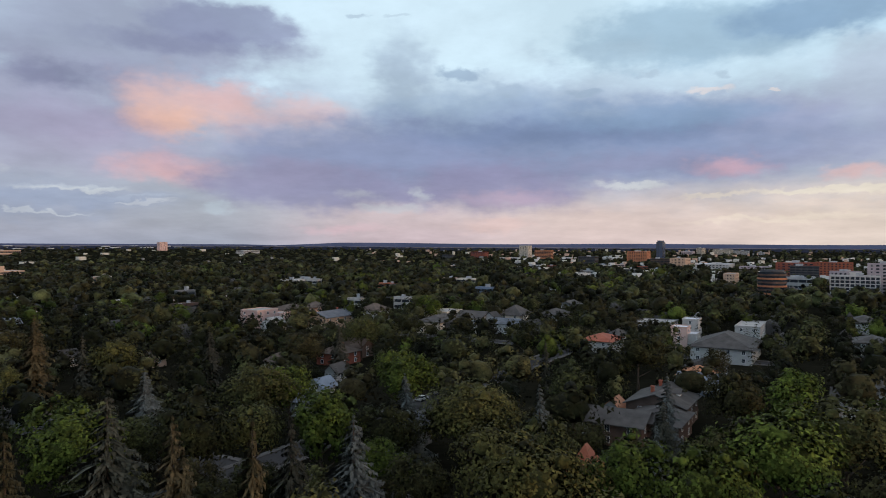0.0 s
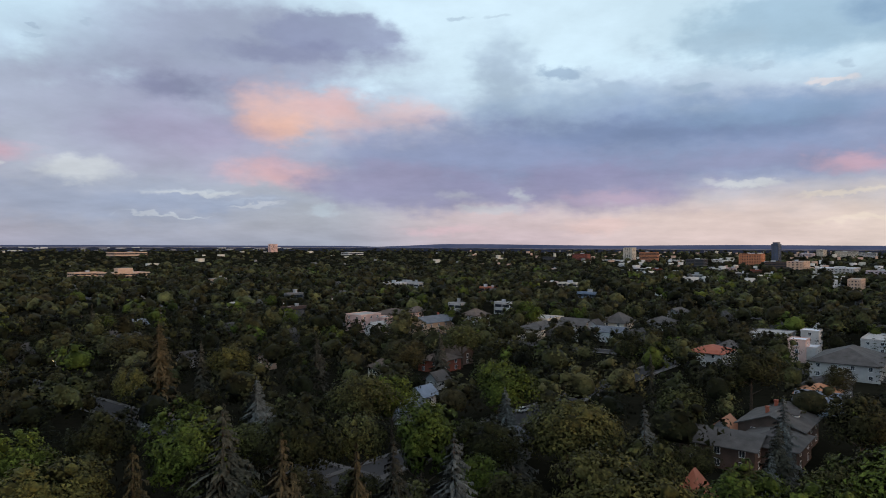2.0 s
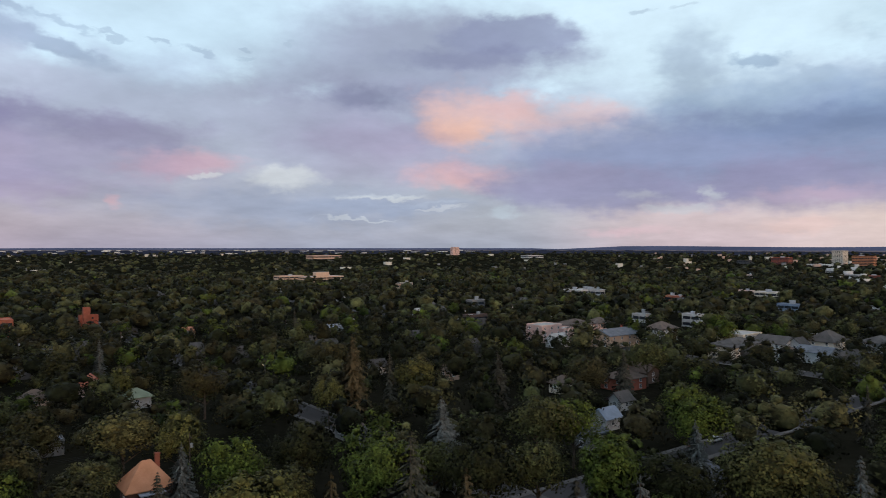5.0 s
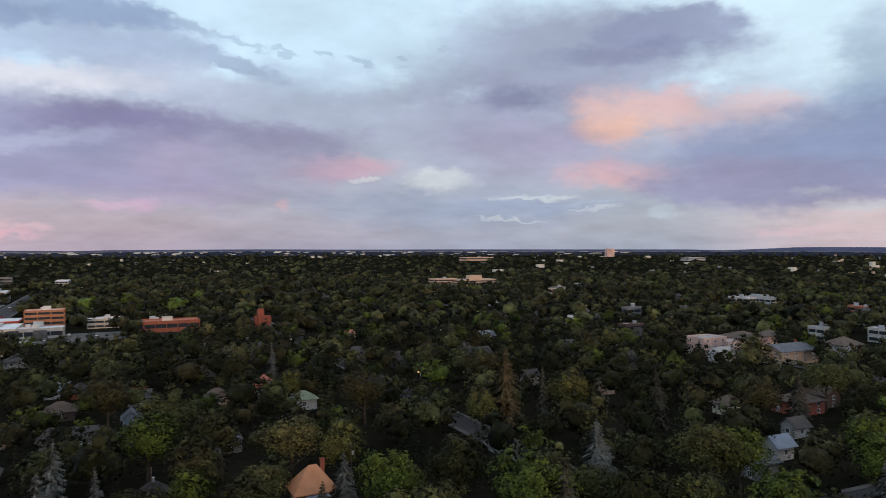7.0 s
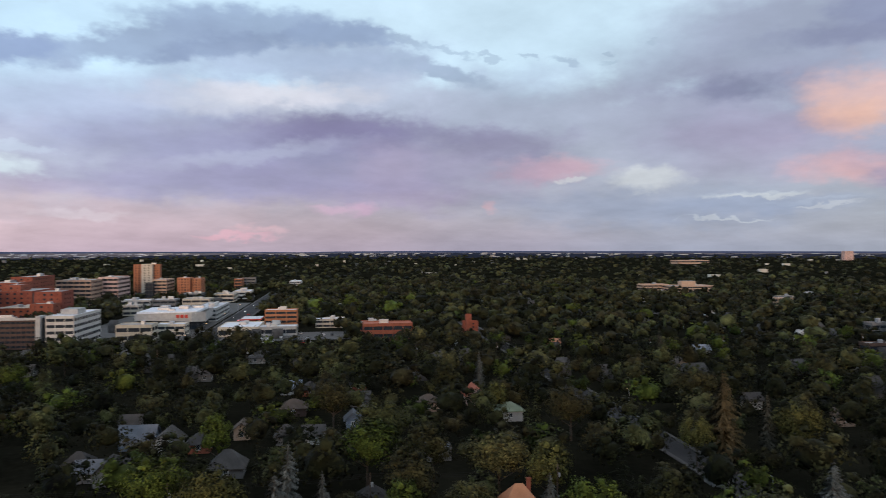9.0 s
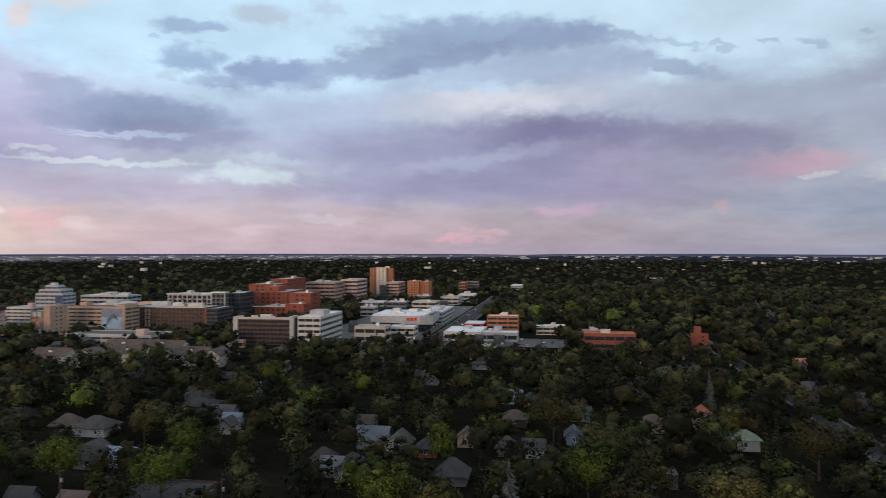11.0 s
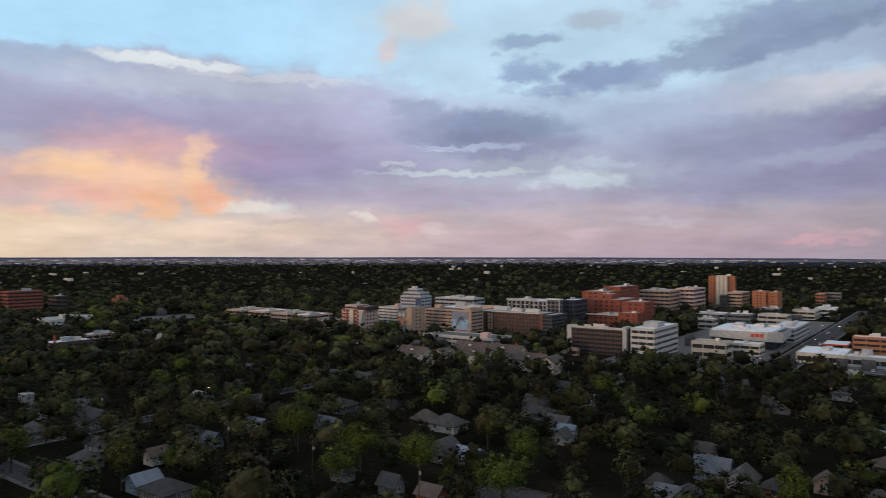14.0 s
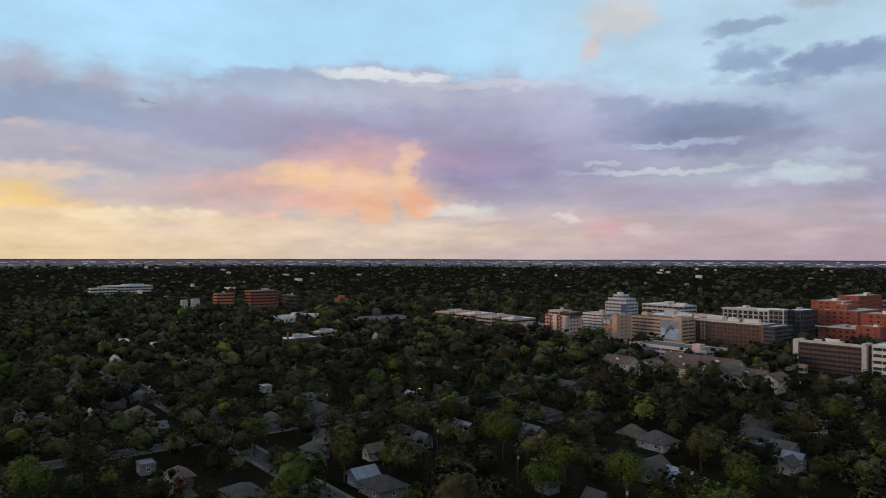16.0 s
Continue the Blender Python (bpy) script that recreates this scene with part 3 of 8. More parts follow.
M["asphalt"] = surface("asphalt", (0.045, 0.045, 0.048), (0.075, 0.074, 0.075), 0.08, 0.9, 0.3, 40.0)
M["concrete"] = surface("concrete", (0.075, 0.072, 0.07), (0.14, 0.135, 0.13), 0.2, 0.85, 0.2, 20.0)
# hills' base colour carries the haze of distance
M["haze_ridge"] = surface("haze_tinted_ridge", (0.060, 0.075, 0.13), (0.095, 0.108, 0.175), 0.004, 1.0, 0.0)
M["glass"] = surface("window_glass", (0.018, 0.022, 0.028), (0.040, 0.048, 0.060), 0.4, 0.12, 0.0)
M["glass_blue"] = surface("curtain_wall_glass", (0.05, 0.07, 0.12), (0.10, 0.13, 0.20), 0.15, 0.12, 0.0)
M["mural"] = surface("painted_mural", (0.16, 0.22, 0.34), (0.36, 0.52, 0.66), 0.12, 0.8, 0.0, 3.0)
M["sign_red"] = surface("sign_red", (0.42, 0.035, 0.03), (0.55, 0.06, 0.045), 0.5, 0.5, 0.0)
M["rubber"] = surface("tyre_rubber", (0.015, 0.015, 0.015), (0.03, 0.03, 0.03), 3.0, 0.9, 0.1)
for key, c in (("car_white", (0.62, 0.62, 0.62)), ("car_grey", (0.16, 0.165, 0.17)), ("car_black", (0.02, 0.02, 0.022)), ("car_red", (0.30, 0.03, 0.025)), ("car_blue", (0.05, 0.09, 0.20))):
    M[key] = surface(key, tuple(k * 0.9 for k in c), c, 1.0, 0.3, 0.0)


def glowing(name, colour, strength):
    m = bpy.data.materials.new(name)
    m.use_nodes = True
    b = m.node_tree.nodes["Principled BSDF"]
    b.inputs["Base Color"].default_value = (*colour, 1)
    b.inputs["Emission Color"].default_value = (*colour, 1)
    b.inputs["Emission Strength"].default_value = strength
    return m


M["tail_glow"] = glowing("tail_light", (1.0, 0.05, 0.03), 3.0)
M["head_glow"] = glowing("head_light", (1.0, 0.95, 0.85), 6.0)
M["lamp_glow"] = glowing("street_lamp_light", (1.0, 0.62, 0.28), 2.5)
M["white"] = surface("white_painted", (0.62, 0.62, 0.60), (0.80, 0.79, 0.77), 0.3, 0.6, 0.1)
M["metal"] = surface("galvanised_metal", (0.30, 0.31, 0.33), (0.50, 0.51, 0.53), 0.5, 0.45, 0.05, metal=0.6)
WALLS = {
    "brick_red": ((0.20, 0.058, 0.038), (0.31, 0.098, 0.062)), "brick_orange": ((0.30, 0.115, 0.060), (0.44, 0.185, 0.10)),
    "brick_brown": ((0.070, 0.046, 0.038), (0.125, 0.082, 0.066)), "stucco_cream": ((0.44, 0.385, 0.31), (0.58, 0.52, 0.43)),
    "stucco_pink": ((0.50, 0.33, 0.29), (0.64, 0.45, 0.40)), "stucco_tan": ((0.40, 0.265, 0.19), (0.53, 0.37, 0.275)),
    "siding_grey": ((0.13, 0.13, 0.13), (0.22, 0.215, 0.21)), "siding_blue": ((0.13, 0.17, 0.23), (0.22, 0.27, 0.34)),
    "siding_white": ((0.34, 0.33, 0.32), (0.50, 0.49, 0.47)), "panel_dark": ((0.045, 0.045, 0.05), (0.085, 0.085, 0.09)),
    "concrete_pale": ((0.44, 0.42, 0.39), (0.60, 0.57, 0.53)), "panel_mauve": ((0.30, 0.25, 0.27), (0.42, 0.36, 0.38)),
}
for key, (a, b) in WALLS.items():
    M[key] = surface("wall_" + key, a, b, 0.35, 0.85, 0.15, 14.0, vary=0.1)
ROOFS = {
    "shingle_grey": ((0.050, 0.047, 0.045), (0.105, 0.098, 0.093)), "shingle_brown": ((0.075, 0.056, 0.046), (0.145, 0.112, 0.094)),
    "shingle_dark": ((0.034, 0.032, 0.032), (0.072, 0.068, 0.066)), "shingle_blue": ((0.075, 0.085, 0.10), (0.15, 0.165, 0.19)),
    "tile_red": ((0.30, 0.085, 0.05), (0.45, 0.15, 0.09)), "tile_orange": ((0.36, 0.16, 0.085), (0.50, 0.24, 0.14)),
    "shingle_green": ((0.13, 0.17, 0.12), (0.22, 0.27, 0.19)), "membrane_white": ((0.60, 0.62, 0.66), (0.76, 0.78, 0.82)),
    "gravel_roof": ((0.30, 0.29, 0.28), (0.44, 0.43, 0.41)), "metal_blue": ((0.17, 0.20, 0.25), (0.28, 0.32, 0.38)),
}
for key, (a, b) in ROOFS.items():
    M[key] = surface("roof_" + key, a, b, 0.4, 0.8, 0.3, 22.0, vary=0.12)


# ---- mesh helpers ----
def mesh_of(name, bm, material):
    me = bpy.data.meshes.new(name)
    bm.to_mesh(me)
    bm.free()
    me.materials.append(material)
    return me


def part(name, bm, material, parent, label=""):
    """Links a bmesh (or a ready mesh) as one object under a thing or a part."""
    me = mesh_of(name, bm, material) if isinstance(bm, bmesh.types.BMesh) else bm
    ob = new(name, me)
    ob.parent = parent
    if label:
        ob["label"] = label
    return ob


def thing(name, m, label, category, group="", kind=""):
    ob = new(name)
    ob.empty_display_size = 0.5
    ob.matrix_basis = m
    return tagged(ob, label, category, group, kind)


def soup(name, verts, faces, material, tint=None, second=None, slots=None, puff=None):
    """A mesh from arrays of triangles."""
    me = bpy.data.meshes.new(name)
    verts, faces = np.asarray(verts, np.float32), np.asarray(faces, np.int32)
    n = len(faces)
    me.vertices.add(len(verts))
    me.vertices.foreach_set("co", verts.ravel())
    me.loops.add(n * 3)
    me.loops.foreach_set("vertex_index", faces.ravel())
    me.polygons.add(n)
    me.polygons.foreach_set("loop_start", np.arange(0, n * 3, 3, dtype=np.int32))
    if tint is not None:
        a = me.attributes.new("tint", "FLOAT", "POINT")
        a.data.foreach_set("value", np.asarray(tint, np.float32))
    if puff is not None:
        a = me.attributes.new("puff", "FLOAT_VECTOR", "POINT")
        a.data.foreach_set("vector", np.asarray(puff, np.float32).ravel())
    me.materials.append(material)
    if second is not None:
        me.materials.append(second)
        me.polygons.foreach_set("material_index", np.asarray(slots, np.int32))
    me.update(calc_edges=True)
    return me


def add_box(bm, x0, y0, z0, x1, y1, z1):
    v = [bm.verts.new(p) for p in ((x0, y0, z0), (x1, y0, z0), (x1, y1, z0), (x0, y1, z0), (x0, y0, z1), (x1, y0, z1), (x1, y1, z1), (x0, y1, z1))]
    for f in ((0, 3, 2, 1), (4, 5, 6, 7), (0, 1, 5, 4), (1, 2, 6, 5), (2, 3, 7, 6), (3, 0, 4, 7)):
        bm.faces.new([v[i] for i in f])


def box_bm(*b):
    bm = bmesh.new()
    add_box(bm, *b)
    return bm


# ---- ground ----
FAR = 4900.0


def rim(az):
    """Height of the far plain at its edge, fitted by azimuth to the horizon line seen from the rising camera."""
    return float(np.interp(az, (-90, -20, 0, 30, 55, 85, 115, 145, 200, 270), (12, 12, 13, 22, 29, 36, 41, 44, 28, 12)))


def ground_z(x, y):
    r = math.hypot(x, y)
    if r < 1500:
        return 0.0
    k = ((min(r, FAR) - 1500) / (FAR - 1500)) ** 1.35
    az = math.degrees(math.atan2(-x, y))
    return k * rim(az if az > -90 else az + 360)


radii = [0.0] + [15 * 1.09 ** i for i in range(68) if 15 * 1.09 ** i < FAR] + [FAR]
STEPS = 180
gv, gf = [(0, 0, 0)], []
for r in radii[1:]:
    for s in range(STEPS):
        a = 2 * math.pi * s / STEPS
        x, y = r * math.sin(a), r * math.cos(a)
        gv.append((x, y, ground_z(x, y)))
for s in range(STEPS):
    gf.append((0, 1 + (s + 1) % STEPS, 1 + s))
    for i in range(len(radii) - 2):
        a, b = 1 + i * STEPS + s, 1 + i * STEPS + (s + 1) % STEPS
        gf += [(a, b, b + STEPS), (a, b + STEPS, a + STEPS)]
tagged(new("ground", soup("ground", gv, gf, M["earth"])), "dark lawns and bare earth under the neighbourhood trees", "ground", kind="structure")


def road(name, points, width, z=0.05, label="grey asphalt street between the trees"):
    """A strip of road along points, a little above the ground, with a raised kerb on both sides."""
    bm = bmesh.new()
    row = []
    for i, (x, y) in enumerate(points):
        a, b = points[max(i - 1, 0)], points[min(i + 1, len(points) - 1)]
        d = Vector((b[0] - a[0], b[1] - a[1])).normalized()
        n = Vector((-d.y, d.x)) * width / 2
        row.append((bm.verts.new((x + n.x, y + n.y, z)), bm.verts.new((x - n.x, y - n.y, z))))
    for p, q in zip(row, row[1:]):
        bm.faces.new((p[0], p[1], q[1], q[0]))
    ob = new(name, mesh_of(name, bm, M["asphalt"]))
    tagged(ob, label, "road", kind="structure")
    for side in (1, -1):
        bm = bmesh.new()
        for (ax, ay), (bx, by) in zip(points, points[1:]):
            d = Vector((bx - ax, by - ay)).normalized()
            n = Vector((-d.y, d.x)) * side
            o0, o1 = width / 2, width / 2 + 1.6
            q = [(ax + n.x * o0, ay + n.y * o0), (bx + n.x * o0, by + n.y * o0), (bx + n.x * o1, by + n.y * o1), (ax + n.x * o1, ay + n.y * o1)]
            lo, hi = [bm.verts.new((*p, 0.0)) for p in q], [bm.verts.new((*p, z + 0.14)) for p in q]
            bm.faces.new(hi)
            for i in range(4):
                bm.faces.new((lo[i], lo[(i + 1) % 4], hi[(i + 1) % 4], hi[i]))
        tagged(new("pavement", mesh_of("pavement", bm, M["concrete"])), "pale concrete pavement along the street", "pavement", kind="structure")


# ---- trees ----
rng = np.random.default_rng(7)


def ico(sub):
    bm = bmesh.new()
    bmesh.ops.create_icosphere(bm, subdivisions=sub, radius=1.0)
    v = np.array([p.co[:] for p in bm.verts])
    f = np.array([[p.index for p in q.verts] for q in bm.faces])
    bm.free()
    return v, f


ICO0, ICO1 = ico(1), ico(2)


def tufts(centres, normals, size, gen):
    """One small irregular triangle of foliage at each centre, lying roughly across its normal."""
    n = len(centres)
    nn = normals + gen.normal(0, 0.34, (n, 3))
    nn /= np.linalg.norm(nn, axis=1)[:, None]
    u = np.cross(nn, gen.normal(0, 1, (n, 3)))
    u /= np.linalg.norm(u, axis=1)[:, None]
    w = np.cross(nn, u)
    s = size * gen.uniform(0.6, 1.35, (n, 1))
    a = centres + u * s
    b = centres - u * s * 0.55 + w * s * gen.uniform(0.6, 1.0, (n, 1))
    c = centres - u * s * 0.55 - w * s * gen.uniform(0.6, 1.0, (n, 1))
    return np.stack([a, b, c], 1).reshape(-1, 3), np.arange(n * 3).reshape(-1, 3)


def crown_arrays(gen, lumps, tuft_count, size, wide, low, cores, heart_size=0.6, core=None):
    """A crown for a tree of height 1: billows of foliage set round an uneven dome, each with loose tufts as its skin; the
    hearts of the first few are closed by leaves. Gives vertices, triangles, slots, and the way in which the foliage faces."""
    verts, faces, puff, at = [], [], [], 0
    mid, half = (1 + low) / 2, (1 - low) / 2
    heart = np.array([0, 0, low + (1 - low) * 0.40])
    lean = gen.normal(0, 0.10, 2) * wide
    balls = [(np.array([0, 0, mid]), wide * 0.72)]
    for i in range(lumps):
        a, h = i * 2.39996 + gen.uniform(-0.5, 0.5), 0.96 - 1.62 * (i + gen.uniform(0, 1)) / lumps
        rad = gen.uniform(0.19, 0.36) * wide * (1.10 - 0.30 * abs(h))
        rr = wide * math.sqrt(max(0.02, 1 - h * h * 0.94)) * gen.uniform(0.56, 0.88)
        top = (half - rad * 0.85) * gen.uniform(0.80, 1.0)
        balls.append((np.array([math.cos(a) * rr + lean[0] * (h + 1), math.sin(a) * rr + lean[1] * (h + 1), mid + h * top]), rad))
    total = sum(b[1] ** 2 for b in balls[1:]) + balls[0][1] ** 2 * 0.25
    for n, (c, rad) in enumerate(balls):
        if n < cores:
            cv, cf = ICO1 if core is None or (n == 0 and tuft_count > 200) else core
            verts.append(c + cv * (1 + gen.normal(0, 0.10, (len(cv), 1))) * rad * heart_size * np.array([1, 1, 0.88]))
            faces.append(cf + at)
            away = (c - heart) / (np.linalg.norm(c - heart) + 0.05)
            puff.append(cv * 0.45 + gen.normal(0, 0.25, cv.shape) + away * 0.75)
            at += len(cv)
        k = max(3, int(tuft_count * rad ** 2 * (0.25 if n == 0 else 1.0) / total))
        d = gen.normal(0, 1, (k, 3))
        d[:, 2] = d[:, 2] * 0.9 + 0.42
        d /= np.linalg.norm(d, axis=1)[:, None]
        reach = 0.74 + 0.34 * gen.uniform(0, 1, (k, 1)) + 0.30 * (gen.uniform(0, 1, (k, 1)) > 0.93)
        p = c + d * rad * reach * np.array([1, 1, 0.86])
        out = p - heart
        out /= np.linalg.norm(out, axis=1)[:, None] + 1e-6
        face = out * 0.78 + d * 0.36 + gen.normal(0, 0.14, (k, 3))
        face /= np.linalg.norm(face, axis=1)[:, None]
        v, f = tufts(p, face, size, gen)
        verts.append(v)
        faces.append(f + at)
        puff.append(np.repeat(face, 3, axis=0))
        at += len(v)
    faces = np.concatenate(faces)
    return np.concatenate(verts), faces, np.zeros(len(faces), int), np.concatenate(puff)


def conifer_arrays(gen, levels, per, wide, low, droop, twigs):
    """Whorls of drooping branches that shorten to the tip, each a spine with hanging twigs, for a tree of height 1."""
    verts, faces, at = [], [], 0
    for i in range(levels):
        h = low + (0.99 - low) * (i / (levels - 1)) ** 0.9
        reach = wide * ((1 - h) / (1 - low)) ** 0.85 * gen.uniform(0.75, 1.15) + 0.006
        for j in range(per):
            a = 2 * math.pi * (j + gen.uniform(-0.4, 0.4)) / per + i * 1.3
            l = reach * gen.uniform(0.45, 1.25)
            d, s = np.array([math.cos(a), math.sin(a), 0.0]), np.array([-math.sin(a), math.cos(a), 0.0])
            tip = d * l + np.array([0, 0, h - droop * l * gen.uniform(0.6, 1.3) + 0.02 * l])
            mid = d * l * 0.55 + np.array([0, 0, h - droop * l * 0.3])
            root = np.array([0, 0, h + 0.012])
            half = l * 0.085
            verts += [root, mid + s * half, mid - s * half, tip]
            faces += [(at, at + 2, at + 1), (at + 1, at + 2, at + 3)]
            at += 4
            for k in range(twigs):
                q = gen.uniform(0.25, 1.0)
                c = (root * (1 - q) + tip * q) + s * gen.uniform(-0.24, 0.24) * l * q
                drop = gen.uniform(0.006, 0.022) + 0.10 * l * gen.uniform(0.4, 1.2)
                o = s * gen.uniform(0.03, 0.08) * l + d * gen.uniform(0.02, 0.08) * l
                verts += [c + o, c - o, c + d * 0.05 * l + np.array([0, 0, -drop])]
                faces += [(at, at + 1, at + 2)]
                at += 3
    verts = np.array(verts)
    out = verts * (1, 1, 0)
    out /= np.linalg.norm(out, axis=1)[:, None] + 0.02
    face = out * 0.8 + (0, 0, 0.55) + gen.normal(0, 0.3, verts.shape)
    faces = np.array(faces)
    a, b, c = verts[faces[:, 0]], verts[faces[:, 1]], verts[faces[:, 2]]
    wrong = (np.cross(b - a, c - a) * face[faces[:, 0]]).sum(1) < 0
    faces[wrong] = faces[wrong][:, ::-1]
    return verts, faces, np.zeros(len(faces), int), face / np.linalg.norm(face, axis=1)[:, None]


def trunk_bm(height, radius, limbs, gen, straight=False):
    bm = bmesh.new()

    def limb(p, q, r0, r1, n):
        p, q = Vector(p), Vector(q)
        d = (q - p).normalized()
        u = d.orthogonal().normalized()
        w = d.cross(u)
        a = [bm.verts.new(p + (u * math.cos(t) + w * math.sin(t)) * r0) for t in np.arange(n) * 2 * math.pi / n]
        b = [bm.verts.new(q + (u * math.cos(t) + w * math.sin(t)) * r1) for t in np.arange(n) * 2 * math.pi / n]
        for i in range(n):
            bm.faces.new((a[i], a[(i + 1) % n], b[(i + 1) % n], b[i]))
        bm.faces.new(b)

    limb((0, 0, -0.3), (0, 0, height * 0.12), radius * 1.35, radius, 8)
    limb((0, 0, height * 0.12), (0, 0, height), radius, radius * 0.25, 8)
    for i in range(limbs):
        a, h = gen.uniform(0, 6.28), height * gen.uniform(0.35, 0.75)
        l = height * gen.uniform(0.25, 0.45)
        limb((0, 0, h), (math.cos(a) * l, math.sin(a) * l, h + l * 0.7), radius * 0.5, radius * 0.12, 5)
    return bm


# each kind: crown mesh of a tree one metre high, and its trunk, both scaled by the tree's height
PROTO = {}
kinds = {"round": (0.36, 0.18, 11), "wide": (0.43, 0.22, 13), "tall": (0.29, 0.16, 11), "open": (0.42, 0.26, 8), "column": (0.17, 0.10, 9)}
for key, (wide, low, lumps) in kinds.items():
    for v in range(3):
        gen = np.random.default_rng(hash_seed := 100 + 10 * list(kinds).index(key) + v)
        cv, cf, slot, puff = crown_arrays(gen, lumps * 3 + 6, 3800, 0.0160 if key != "column" else 0.011, wide, low, 8, 0.52, ICO0)
        PROTO[key, v] = (soup("crown", cv, cf, M["leaf"], None, M["leaf"], slot, puff), mesh_of("trunk", trunk_bm(0.62, 0.020, 5, gen), M["bark"]))
for v in range(3):
    gen = np.random.default_rng(300 + v)
    cv, cf, slot, puff = conifer_arrays(gen, 26, 10, (0.29, 0.34, 0.24)[v], 0.04, 0.32, 18)
    PROTO["conifer", v] = (soup("crown", cv, cf, M["needle"], None, None, None, puff), mesh_of("trunk", trunk_bm(0.95, 0.013, 0, gen), M["bark"]))


def with_material(me, material):
    key = me.name + material.name
    if key not in with_material.made:
        c = me.copy()
        c.materials[0] = material
        with_material.made[key] = c
    return with_material.made[key]


with_material.made = {}
LABELS = {
    "leaf": "leafy green street tree with a dense rounded crown", "leaf_lime": "bright lime-green leafy tree among darker trees",
    "leaf_yellow": "yellowing leafy tree, its crown turning early", "needle": "dark green spruce with drooping branches",
    "needle_blue": "silvery blue spruce with layered branches", "needle_brown": "tall spruce with dry rust-brown needles",
}
NEAR = []          # (x, y, radius) of trees that are things of their own


def tree(kind, x, y, height, leaf="leaf", v=0, spread=1.0, turn=0.0):
    crown, trunk = PROTO[kind, v % 3]
    name = "spruce_tree" if kind == "conifer" else "broadleaf_tree"
    t = thing(name, pose(x, y, ground_z(x, y), 0, 0, turn), LABELS[leaf], "tree", "conifers of the quarter" if kind == "conifer" else "broadleaf trees of the quarter")
    t.scale = (height * spread, height * spread, height)
    part("trunk", trunk, None, t)
    part("crown", with_material(crown, M[leaf]), None, t)
    NEAR.append((x, y, height * spread * (0.22 if kind == "conifer" else 0.36)))
    return t


# ---- houses and larger buildings ----
CLEAR = []          # strips without trees: ax, ay, bx, by, half width
WINDOW = {}
NORTH, EAST = Vector((0.5, 0.8660254)), Vector((-0.8660254, 0.5))      # the quarter's grid of streets


def grid(u, v):
    p = NORTH * u + EAST * v
    return p.x, p.y




def clear_view(x, y, half, depth):
    """Keeps a plot free of trees, and a strip from it towards the camera, so that it stays in view."""
    r = math.hypot(x, y)
    CLEAR.append((x, y, x * (1 - depth / r), y * (1 - depth / r), half))


def window_mesh(w, h):
    """A framed window: white frame, sill and glazing bar round a dark pane."""
    key = round(w, 2), round(h, 2)
    if key not in WINDOW:
        bm = bmesh.new()
        for b in ((-w / 2 - 0.1, -0.12, -h / 2 - 0.12, w / 2 + 0.1, 0.06, -h / 2), (-w / 2 - 0.1, -0.09, h / 2, w / 2 + 0.1, 0.06, h / 2 + 0.1),
                  (-w / 2 - 0.1, -0.08, -h / 2, -w / 2, 0.06, h / 2), (w / 2, -0.08, -h / 2, w / 2 + 0.1, 0.06, h / 2), (-0.03, -0.07, -h / 2, 0.03, 0.05, h / 2)):
            add_box(bm, *b)
        n = len(bm.faces)
        add_box(bm, -w / 2, -0.05, -h / 2, w / 2, 0.05, h / 2)
        bm.faces.ensure_lookup_table()
        for f in bm.faces[n:]:
            f.material_index = 1
        WINDOW[key] = mesh_of("window", bm, M["white"])
        WINDOW[key].materials.append(M["glass"])
    return WINDOW[key]


FACES = ((0, -1, 0), (1, 0, 90), (0, 1, 180), (-1, 0, 270))      # outward side and turn of a window on it


def roof_bm(kind, w, d, z, rise, over=0.8, thick=0.22):
    """A gable or hip roof with an overhang and a real thickness; its ridge runs along the longer side."""
    bm = bmesh.new()
    a, b = w / 2 + over, d / 2 + over
    along_x = w >= d
    if not along_x:
        a, b = b, a
    drop = rise * over / (b - over)
    run = a - (b if kind == "hip" else 0.0)
    run = max(run, 0.3)
    pts = [(-a, -b, z - drop), (a, -b, z - drop), (a, b, z - drop), (-a, b, z - drop), (-run, 0, z + rise), (run, 0, z + rise)]
    if not along_x:
        pts = [(-y, x, h) for x, y, h in pts]
    top = [bm.verts.new((x, y, h + thick)) for x, y, h in pts]
    low = [bm.verts.new(p) for p in pts]
    for vs, flip in ((top, False), (low, True)):
        for f in ((0, 1, 5, 4), (2, 3, 4, 5), (1, 2, 5), (3, 0, 4)):
            if kind == "gable" and len(f) == 3:
                continue
            q = [vs[i] for i in f]
            bm.faces.new(q[::-1] if flip else q)
    edge = ((0, 1), (1, 2), (2, 3), (3, 0)) if kind == "hip" else ((0, 1), (1, 5), (5, 2), (2, 3), (3, 4), (4, 0))
    for i, j in edge:
        bm.faces.new((low[i], low[j], top[j], top[i]))
    return bm


